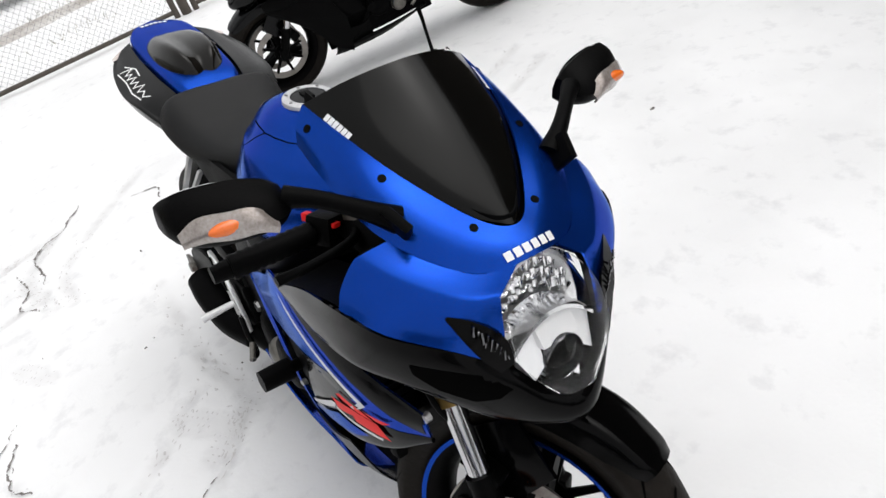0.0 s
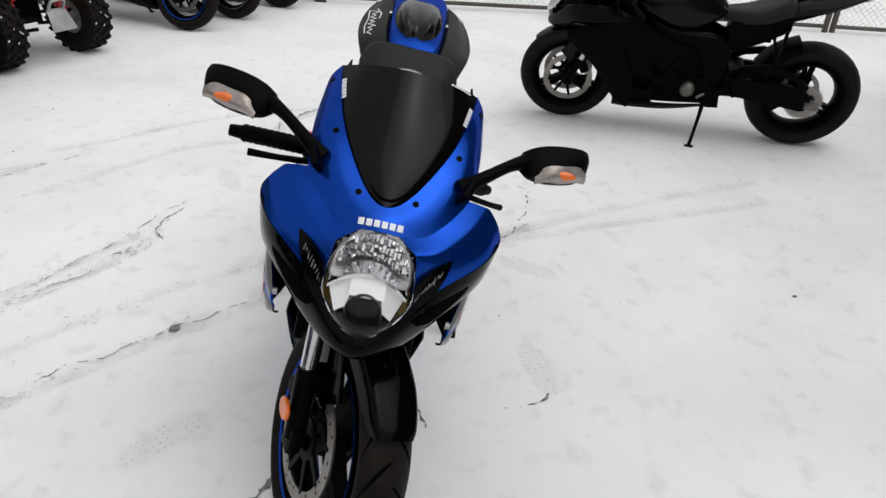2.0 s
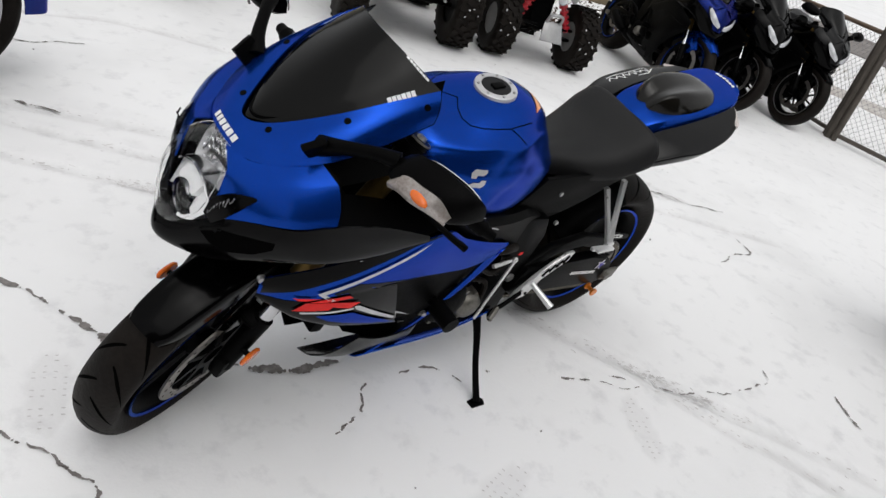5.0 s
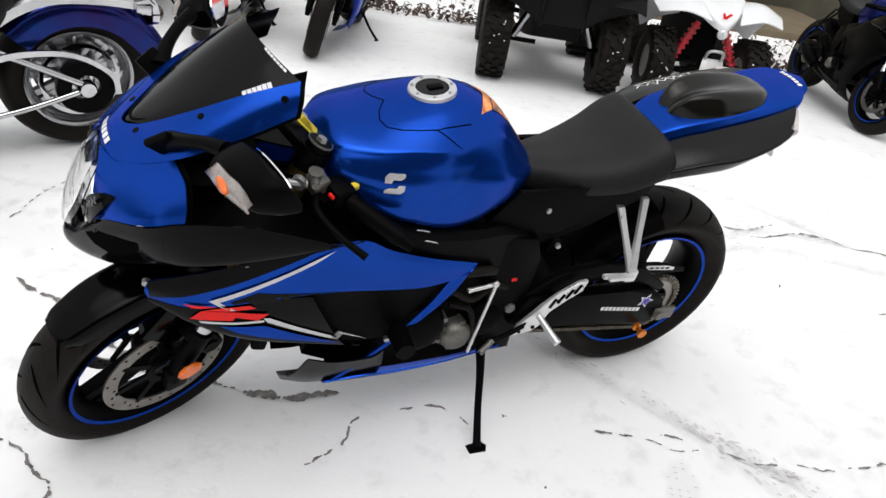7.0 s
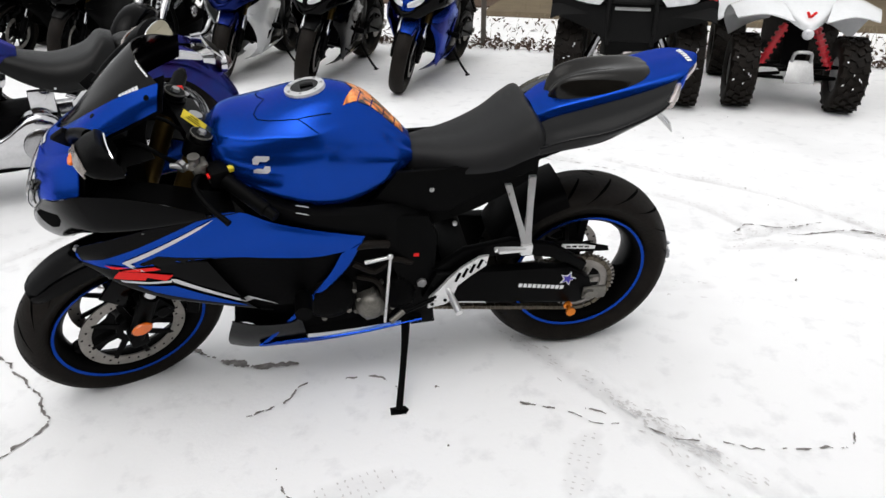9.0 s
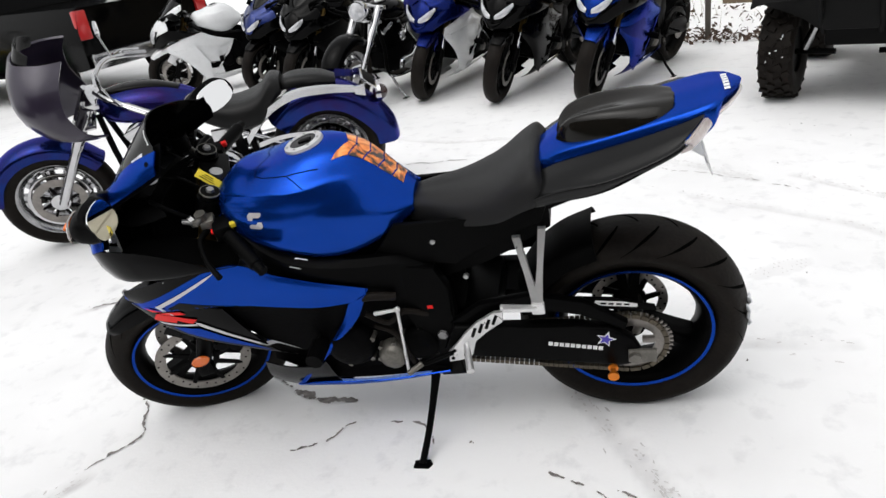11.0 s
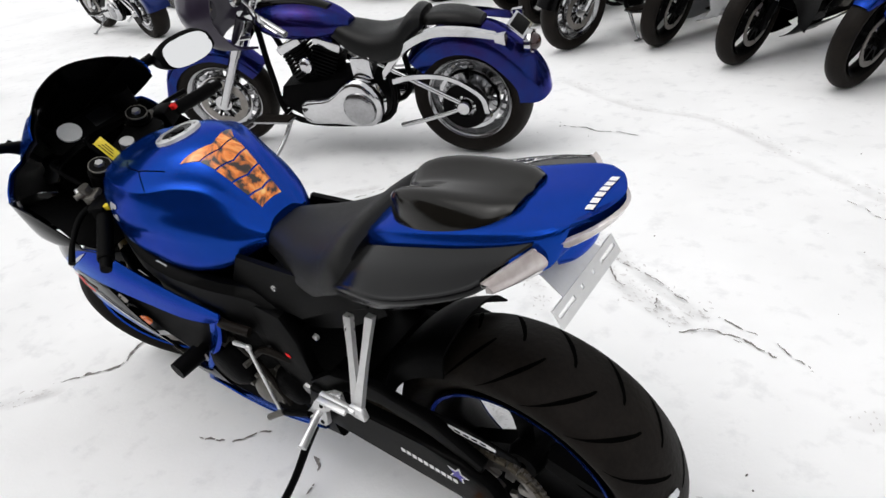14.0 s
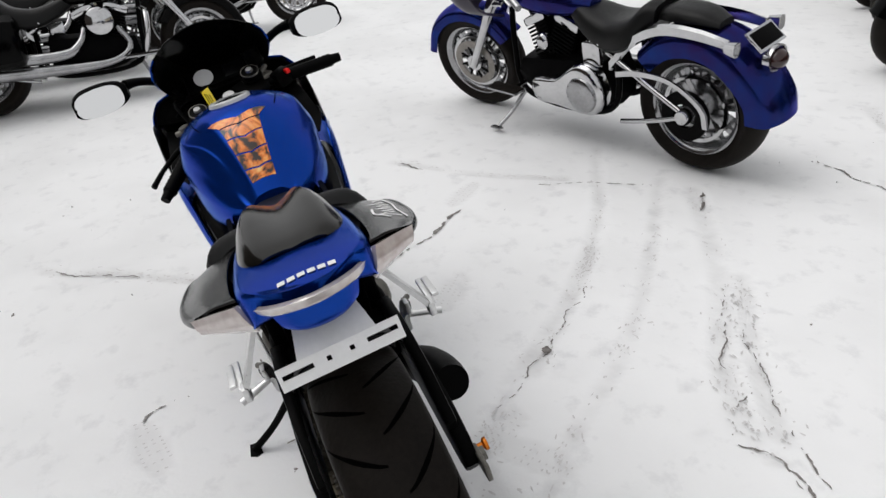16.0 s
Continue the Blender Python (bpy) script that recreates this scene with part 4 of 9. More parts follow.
    for x, w, zl, zt in ((0.150, 0.064, 0.736, 0.790), (0.205, 0.082, 0.734, 0.798), (0.300, 0.122, 0.740, 0.808), (0.390, 0.152, 0.762, 0.838), (0.452, 0.166, 0.796, 0.880), (0.492, 0.166, 0.812, 0.902), (0.514, 0.150, 0.826, 0.886)):
        half = [(x, 0, zl), (x, w * 0.9, zl), (x + 0.008, w, zl + 0.35 * (zt - zl)), (x, w * 0.82, zt - 0.012), (x - 0.004, w * 0.45, zt), (x - 0.006, 0, zt)]
        ring.append(half + [(a, -y, z) for a, y, z in half[-2:0:-1]])
    part("seat", loft(B(), ring, 4, 3), M_SEAT, bike, "black vinyl rider seat")
    ring = []
    for x, w, zl, zt, e in ((0.506, 0.074, 0.850, 0.905, 0.0), (0.560, 0.092, 0.866, 0.932, 0.0), (0.660, 0.101, 0.888, 0.952, 0.0), (0.780, 0.103, 0.916, 0.974, 0.0),
                            (0.870, 0.098, 0.946, 0.988, -0.012), (0.925, 0.088, 0.962, 0.994, -0.032), (0.957, 0.070, 0.978, 0.996, -0.046)):
        zl, zt = zl - 0.014, zt - 0.014
        deep = zl - (0.026 if 0.80 < x < 0.94 else 0.0)
        half = [(x, 0, zl), (x + e, w * 0.90, deep), (x + e, w * 0.98, deep + 0.004), (x + e, w, zl + 0.50 * (zt - zl)), (x + e, w * 0.92, zl + 0.82 * (zt - zl)), (x + e * 0.6, w * 0.82, zl + 0.93 * (zt - zl)), (x + e * 0.2, w * 0.42, zt), (x, 0, zt + 0.003)]
        ring.append(half + [(a, -y, z) for a, y, z in half[-2:0:-1]])
    tail = part("tail_fairing", loft(B(), ring, 4, 3), paint["tail"], bike)
    rows = []
    for x, w, ze, zc, zh, back in ((0.546, 0.040, 0.894, 0.902, 0.908, 0.010), (0.560, 0.064, 0.894, 0.936, 0.950, 0.020), (0.590, 0.080, 0.900, 0.958, 0.974, 0.026), (0.650, 0.091, 0.914, 0.972, 0.984, 0.022), (0.722, 0.090, 0.936, 0.978, 0.983, 0.010),
                                   (0.780, 0.078, 0.954, 0.978, 0.979, 0.0), (0.814, 0.052, 0.966, 0.974, 0.974, -0.004)):
        rows.append(mirrored([(x + 0.004, 0.0, zc), (x, w * 0.26, zc * 0.60 + zh * 0.40), (x, w * 0.54, zh), (x + back * 0.4, w * 0.74, zh * 0.86 + ze * 0.14), (x + back * 0.8, w * 0.92, zh * 0.42 + ze * 0.58), (x + back, w, ze)]))
    part("seat_cowl", sheet(B(), rows, 4, 5, 0.004, True), paint.get("cowl", M_CARBON), bike, "carbon fibre passenger seat cowl")
    for s in (-1, 1):
        upper = [(0.455, 0.092, 0.826), (0.528, 0.094, 0.856), (0.620, 0.106, 0.878), (0.740, 0.110, 0.906), (0.825, 0.106, 0.932), (0.870, 0.098, 0.948)]
        edge = [(0.448, 0.146, 0.806), (0.556, 0.186, 0.846), (0.655, 0.200, 0.860), (0.745, 0.191, 0.886), (0.800, 0.175, 0.909), (0.822, 0.163, 0.923)]
        foot_ = [(0.444, 0.140, 0.788), (0.548, 0.176, 0.816), (0.648, 0.187, 0.830), (0.735, 0.176, 0.863), (0.792, 0.159, 0.893), (0.815, 0.147, 0.906)]
        under = [(0.446, 0.096, 0.782), (0.510, 0.100, 0.800), (0.600, 0.104, 0.812), (0.690, 0.100, 0.846), (0.780, 0.094, 0.880), (0.815, 0.090, 0.896)]
        upper = [(a[0], a[1], a[2] + d) for a, d in zip(upper, (0.010, 0.022, 0.026, 0.022, 0.014, 0.008))]
        edge, foot_, under = [[(a[0], a[1], a[2] + d) for a, d in zip(r_, (0.008, 0.018, 0.022, 0.018, 0.010, 0.006))] for r_ in (edge, foot_, under)]
        middle = [(0.5 * (a[0] + b[0]), 0.5 * (a[1] + b[1]), 0.5 * (a[2] + b[2]) + 0.004) for a, b in zip(upper, edge)]
        rim_in = [(a[0], a[1] - 0.008, a[2] + 0.0015) for a in edge]
        rim_out = [(a[0], a[1] - 0.001, a[2] - 0.007) for a in edge]
        lip = [(a[0], a[1] - 0.012, a[2] - 0.002) for a in foot_]
        whole = [upper, middle, rim_in, edge, rim_out, foot_, lip, under]
        rows = whole
        panel = part("tail_side_panel", sheet(B(), side(rows, s), 4, 4, 0.004, s > 0), paint.get("cowl", M_TAIL), bike, "dark carbon tail side panel")
        rows = [[(0.822, 0.164, 0.931), (0.846, 0.132, 0.942), (0.868, 0.098, 0.950)],
                [(0.832, 0.158, 0.920), (0.856, 0.127, 0.924), (0.878, 0.090, 0.930)],
                [(0.814, 0.149, 0.909), (0.840, 0.120, 0.906), (0.862, 0.084, 0.904)]]
        lensl = part("tail_light", sheet(B(), side(rows, s), 5, 4, 0.010, s > 0), M_LENS_SMOKE, bike, "clear ribbed lens of the tail light")
        if detail:
            for q in range(8):
                rb = B()
                f = q / 7
                tube(rb, [(0.825 + 0.044 * f, s * (0.160 - 0.064 * f), 0.930 + 0.018 * f), (0.834 + 0.044 * f, s * (0.1565 - 0.066 * f), 0.920 + 0.010 * f), (0.818 + 0.044 * f, s * (0.149 - 0.064 * f), 0.909 - 0.004 * f)], 0.0016, 6, 3)
                part("lens_rib", rb, M_BRIGHT, lensl)
        if detail and s > 0:
            tr = tree_of(panel)
            pens = [[(-0.085, -0.010), (-0.070, 0.022), (-0.058, -0.004), (-0.046, 0.012), (-0.036, -0.008), (-0.022, 0.016), (-0.012, -0.006), (0.004, 0.012), (0.014, -0.008), (0.030, 0.020), (0.040, -0.006), (0.056, 0.010), (0.072, -0.004), (0.088, 0.012)],
                    [(-0.090, -0.018), (-0.030, -0.014), (0.030, -0.020), (0.078, -0.012)], [(-0.096, 0.010), (-0.060, 0.030), (-0.020, 0.026)]]
            for pen in pens:
                for (a0, b0), (a1, b1) in zip(pen, pen[1:]):
                    d = Vector((a1 - a0, b1 - b0)).normalized() * 0.0019
                    o = [(a0 - d.x + d.y, b0 - d.y - d.x), (a1 + d.x + d.y, b1 + d.y - d.x), (a1 + d.x - d.y, b1 + d.y + d.x), (a0 - d.x - d.y, b0 - d.y + d.x)]
                    decal("signature_stroke", o, (0.660, 0.166, 0.905), (-1, 0, -0.22), (0, -1, 0.25), tr, M_WHITE, panel, cuts=1)
    un = B()
    loft(un, [[(0.46, -0.12, 0.76), (0.46, 0.12, 0.76), (0.46, 0.11, 0.86), (0.46, -0.11, 0.86)],
              [(0.66, -0.11, 0.82), (0.66, 0.11, 0.82), (0.66, 0.12, 0.90), (0.66, -0.12, 0.90)],
              [(0.84, -0.06, 0.90), (0.84, 0.06, 0.90), (0.84, 0.08, 0.95), (0.84, -0.08, 0.95)]], 2, 1)
    part("undertail", un, M_BLACK, bike)
    tl = sheet(B(), [mirrored([(0.960, 0.0, 0.966), (0.938, 0.05, 0.960), (0.892, 0.088, 0.948)]), mirrored([(0.946, 0.0, 0.946), (0.924, 0.05, 0.940), (0.882, 0.084, 0.930)]), mirrored([(0.915, 0.0, 0.930), (0.898, 0.045, 0.926), (0.866, 0.076, 0.916)])], 4, 3, 0.006, True)
    part("rear_lens", tl, M_LENS_SMOKE, bike, "clear central tail lens")
    if detail:
        lo = sheet(B(), [mirrored([(0.912, 0.0, 0.932), (0.902, 0.040, 0.930), (0.880, 0.066, 0.924)]), mirrored([(0.906, 0.0, 0.895), (0.897, 0.036, 0.893), (0.876, 0.056, 0.890)]), mirrored([(0.892, 0.0, 0.878), (0.885, 0.030, 0.878), (0.868, 0.046, 0.880)])], 4, 3, 0.005, True)
        part("lower_tail_panel", lo, paint["tail"], bike)
        pb = B()
        pm = Matrix.Translation((0.885, 0.0, 0.815)) @ Matrix.Rotation(radians(-22), 4, "Y")
        # the bracket is cut through by two long slots and two holes
        block(pb, (0, 0, 0.012), (0.003, 0.192, 0.012), pm)
        block(pb, (0, 0, -0.010), (0.003, 0.192, 0.016), pm)
        for y0, y1 in ((-0.096, -0.090), (-0.042, -0.0215), (-0.0145, 0.0145), (0.0215, 0.042), (0.090, 0.096)):
            block(pb, (0, (y0 + y1) / 2, 0.002), (0.003, y1 - y0, 0.008), pm)
        sb = B()
        slab(sb, [(-0.062, 0.0), (0.062, 0.0), (0.050, 0.060), (0.034, 0.085), (-0.034, 0.085), (-0.050, 0.060)], 0.003, pm @ Matrix.Translation((0, 0, 0.016)) @ Matrix.Rotation(radians(-34), 4, "Y") @ Matrix.Rotation(radians(90), 4, "Z"), 0.0006)
        part("plate_stay", sb, M_PLATE, bike, "bent bare aluminium tab")
        part("plate_bracket", pb, M_PLATE, bike, "bare slotted aluminium plate bracket")

    # the tail rises towards its end
    rise = Matrix(((1.03, 0, 0, -0.015), (0, 1, 0, 0), (0.075, 0, 1, -0.0375), (0, 0, 0, 1)))
    for ob in bike.children_recursive:
        if ob.name.split(".")[0] in ("tail_fairing", "seat_cowl", "tail_side_panel", "tail_light", "lens_rib", "signature_stroke", "undertail", "rear_lens", "lower_tail_panel", "plate_bracket", "plate_stay") and ob.data.vertices[0].co.x > 0.43:
            ob.data.transform(rise)

    # swingarm, chain, hugger
    for s in (-1, 1):
        sw = B()
        pts = [(0.190, 0.350), (0.230, 0.440), (0.400, 0.428), (0.560, 0.424), (0.652, 0.414), (0.712, 0.372), (0.735, 0.318), (0.712, 0.282), (0.680, 0.272), (0.500, 0.300), (0.330, 0.320), (0.230, 0.320)]
        slab(sw, pts, 0.034, Matrix.Translation((0, s * 0.148, 0)), 0.009)
        arm = part("swingarm", sw, M_FRAME, bike)
        br = B()
        slab(br, [(0.220, 0.440), (0.310, 0.505), (0.450, 0.530), (0.590, 0.498), (0.700, 0.420), (0.690, 0.392), (0.585, 0.462), (0.455, 0.494), (0.350, 0.478), (0.280, 0.430)], 0.026, Matrix.Translation((0, s * 0.140, 0)), 0.007)
        part("swingarm_brace", br, M_FRAME, arm)
        ax = B()
        rod(ax, (0.715, s * 0.160, 0.315), (0.715, s * 0.182, 0.315), 0.019, 0.017, 6)
        block(ax, (0.735, s * 0.166, 0.315), (0.075, 0.012, 0.045), None, 0.004)
        part("chain_adjuster", ax, M_ENGINE_GREY, arm)
        if detail:
            sp = B()
            lathe(sp, [(0.0001, s * 0.166), (0.014, s * 0.166), (0.014, s * 0.172), (0.008, s * 0.176), (0.008, s * 0.192), (0.015, s * 0.196), (0.015, s * 0.203), (0.0001, s * 0.203)], 18, Matrix.Translation((0.655, 0, 0.270)))
            part("stand_spool", sp, M_SPOOL, bike, "orange anodised paddock stand spool")
            if s < 0:
                tr = tree_of(arm)
                star = []
                for k in range(10):
                    a = math.pi / 2 + 2 * math.pi * k / 10
                    r = 0.029 if k % 2 == 0 else 0.013
                    star.append((r * math.cos(a), r * math.sin(a)))
                decal("sticker_star", star, (0.640, -0.20, 0.378), (1, 0, -0.35), (0.35, 0, 1), tr, M_WHITE, arm, cuts=1)
                decal("sticker_star", [(x * 0.72, y * 0.72) for x, y in star], (0.640, -0.20, 0.378), (1, 0, -0.35), (0.35, 0, 1), tr, M_PURPLE_DECAL, arm, lift=0.003, cuts=1)
                for o in bars(10, 0.150, 0.014, 0.22):
                    decal("sticker_bar", o, (0.560, -0.20, 0.356), (1, 0, -0.16), (0.16, 0, 1), tr, M_WHITE, arm, cuts=1)
                cg = B()
                slab(cg, [(0.420, 0.470), (0.560, 0.500), (0.660, 0.492), (0.770, 0.462), (0.775, 0.445), (0.650, 0.452), (0.540, 0.452), (0.420, 0.440)], 0.006, Matrix.Translation((0, -0.126, 0)), 0.002)
                guard_ob = part("chain_guard", cg, M_BLACK, bike)
                bt_ = tree_of(guard_ob)
                wob = decal("warning_label", bars(1, 0.110, 0.017, 0)[0], (0.672, -0.20, 0.472), (1, 0, -0.10), (0.14, 0, 1), bt_, M_WHITE, guard_ob, cuts=2, label="white printed warning label")
                for o in bars(4, 0.080, 0.006, 0.3):
                    decal("print_bar", o, (0.672, -0.20, 0.472), (1, 0, -0.10), (0.14, 0, 1), bt_, M_GREY, wob, lift=0.0025, cuts=1)
    bb = B()
    loft(bb, [[(0.20, -0.095, 0.56), (0.20, 0.095, 0.56), (0.20, 0.095, 0.74), (0.20, -0.095, 0.74)],
              [(0.36, -0.100, 0.62), (0.36, 0.100, 0.62), (0.36, 0.105, 0.76), (0.36, -0.105, 0.76)],
              [(0.52, -0.100, 0.715), (0.52, 0.100, 0.715), (0.52, 0.105, 0.83), (0.52, -0.105, 0.83)]], 3, 1)
    part("inner_mudguard", bb, M_BLACK, bike)
    xb = B()
    block(xb, (0.30, 0, 0.40), (0.10, 0.30, 0.10), None, 0.02)
    part("swingarm_bridge", xb, M_FRAME, bike)
    hg = B()
    rows = []
    for a in (152, 138, 122, 106):
        ca, sa = math.cos(radians(a)), math.sin(radians(a))
        rows.append([(0.700 + sag[2] + r * ca, y, 0.315 + sag[3] + r * sa) for y, r in ((-0.115, 0.300), (-0.085, 0.335), (0, 0.348), (0.085, 0.335), (0.115, 0.300))])
    sheet(hg, rows, 4, 4, 0.004, True)
    part("hugger", hg, M_BLACK, bike)
    sp = B()
    lathe(sp, [(0.060, -0.118), (0.098, -0.118), (0.098, -0.112), (0.060, -0.112)], 44, rw, closed=True)
    for k in range(42):
        t_ = rw @ Matrix.Rotation(2 * math.pi * k / 42, 4, "Y")
        block(sp, (0.101, -0.115, 0), (0.012, 0.005, 0.006), t_)
    for k in range(5):
        t_ = rw @ Matrix.Rotation(2 * math.pi * k / 5, 4, "Y")
        block(sp, (0.050, -0.108, 0), (0.05, 0.012, 0.022), t_, 0.003)
    part("sprocket", sp, M_STEEL, rear)
    if detail:
        ch = B()
        path = [(0.05, 0.375), (0.69, 0.415)]
        loop = []
        for k in range(46):
            f = k / 46
            loop.append((0.05 + 0.65 * f, 0.372 + 0.045 * f))
        for k in range(12):
            a = radians(85 - 170 * k / 12)
            loop.append((0.700 + 0.103 * math.cos(a), 0.315 + 0.103 * math.sin(a)))
        for k in range(46):
            f = k / 46
            loop.append((0.70 - 0.65 * f, 0.213 + 0.078 * f))
        for a, b in zip(loop, loop[1:]):
            mid = ((a[0] + b[0]) / 2, (a[1] + b[1]) / 2)
            ang = math.atan2(b[1] - a[1], b[0] - a[0])
            mm = Matrix.Translation((mid[0], -0.115, mid[1])) @ Matrix.Rotation(-ang, 4, "Y")
            block(ch, (0, 0, 0), (math.hypot(b[0] - a[0], b[1] - a[1]) * 0.86, 0.017, 0.013), mm)
        part("chain", ch, M_CHAIN, bike)

    # foot controls
    for s in (-1, 1):
        pg = B()
        slab(pg, [(0.203, 0.324), (0.207, 0.362), (0.240, 0.398), (0.262, 0.428), (0.300, 0.468), (0.350, 0.502), (0.378, 0.506), (0.373, 0.470), (0.328, 0.438), (0.288, 0.405), (0.276, 0.352), (0.256, 0.334)], 0.012, Matrix.Translation((0, s * 0.180, 0)), 0.003)
        plate = part("footrest_plate", pg, trim, bike, "silver footrest plate with slots")
        for q in range(4):
            so = B()
            c = Vector((0.290 + 0.021 * q, s * 0.1865, 0.438 + 0.0145 * q))
            rod(so, c + Vector((-0.006, 0, -0.016)), c + Vector((0.006, 0, 0.014)), 0.0045, 0.0045, 8)
            part("slot", so, M_BLACK, plate)
        for x, z in ((0.216, 0.340), (0.224, 0.368), (0.255, 0.352)):
            so = B()
            rod(so, (x, s * 0.183, z), (x, s * 0.1885, z), 0.0055, 0.0055, 12)
            part("bolt_hole", so, M_BLACK, plate)
        fp = B()
        rod(fp, (0.262, s * 0.185, 0.392), (0.281, s * 0.272, 0.374), 0.0085, 0.0110, 14)
        part("footpeg", fp, trim, bike)
        tl_ = B()
        tube(tl_, [(0.22, s * 0.19, 0.365), (0.16, s * 0.20, 0.345), (0.105, s * 0.205, 0.325), (0.090, s * 0.225, 0.320)], 0.007, 10, 4)
        lever = part("foot_lever", tl_, M_BLACK, bike)
        toe = B()
        rod(toe, (0.128, s * 0.203, 0.338), (0.088, s * 0.224, 0.320), 0.0085, 0.0085, 12)
        part("toe_peg", toe, M_ENGINE_GREY, lever)
        hn = B()
        a, b, c = Vector((0.432, s * 0.122, 0.705)), Vector((0.500, s * 0.122, 0.728)), Vector((0.477, s * 0.215, 0.548))
        for p in (a, b):
            loft(hn, [[p + Vector((-0.010, -0.006, 0)), p + Vector((0.010, -0.006, 0)), p + Vector((0.010, 0.006, 0)), p + Vector((-0.010, 0.006, 0))],
                      [p.lerp(c, 0.5) + Vector((-0.008, -0.006, 0)), p.lerp(c, 0.5) + Vector((0.008, -0.006, 0)), p.lerp(c, 0.5) + Vector((0.008, 0.006, 0)), p.lerp(c, 0.5) + Vector((-0.008, 0.006, 0))],
                      [c + Vector((-0.012, -0.007, 0)), c + Vector((0.012, -0.007, 0)), c + Vector((0.012, 0.007, 0)), c + Vector((-0.012, 0.007, 0))]], 3, 1)
        block(hn, c + Vector((0, 0, -0.005)), (0.034, 0.016, 0.036), None, 0.005)
        hang = part("passenger_hanger", hn, trim, bike, "silver passenger footrest hanger")
        pp = B()
        block(pp, (0.428, s * 0.222, 0.552), (0.095, 0.014, 0.012), Matrix.Translation((0.428, 0, 0.552)) @ Matrix.Rotation(radians(4), 4, "Y") @ Matrix.Translation((-0.428, 0, -0.552)), 0.004)
        block(pp, (0.428, s * 0.236, 0.559), (0.080, 0.016, 0.010), None, 0.004)
        part("passenger_peg", pp, trim, hang)
    # silencer on the right, slider pucks, side stand
    ex = B()
    tube(ex, [(0.02, 0.08, 0.20), (0.20, 0.11, 0.23), (0.30, 0.140, 0.27)], [0.03, 0.035, 0.042], 16, 4)
    tube(ex, [(0.28, 0.150, 0.26), (0.36, 0.178, 0.29), (0.46, 0.190, 0.33), (0.53, 0.194, 0.36)], [0.042, 0.050, 0.050, 0.042], 20, 4)
    part("silencer", ex, M_BLACK, bike, "short black exhaust silencer")
    for s in (-1, 1):
        pk = B()
        rod(pk, (-0.155, s * 0.16, 0.425), (-0.155, s * 0.205, 0.425), 0.014, 0.014, 14)
        rod(pk, (-0.155, s * 0.205, 0.425), (-0.155, s * 0.275, 0.425), 0.026, 0.024, 20)
        part("frame_slider", pk, M_BLACK, bike, "black plastic frame slider")
    ks = B()
    foot = Vector((0.098, -0.340, 0.064))
    tube(ks, [(0.145, -0.13, 0.262), (0.135, -0.19, 0.205), (0.118, -0.26, 0.13), foot], [0.016, 0.0115, 0.010, 0.011], 12, 4)
    block(ks, (0.150, -0.125, 0.275), (0.06, 0.03, 0.05), None, 0.008)
    stand = part("side_stand", ks, M_BLACK, bike, "black side stand, folded out")
    pad = B()
    pad_m = Matrix.Translation(foot + Vector((0.0, 0.0, -0.004))) @ Matrix.Rotation(radians(-11.25), 4, "X")
    slab(pad, [(-0.026, -0.014), (0.020, -0.018), (0.030, 0.0), (0.020, 0.018), (-0.026, 0.014)], 0.008, pad_m @ Matrix.Rotation(radians(90), 4, "X"), 0.002)
    part("stand_foot", pad, M_BLACK, stand)
    return bike


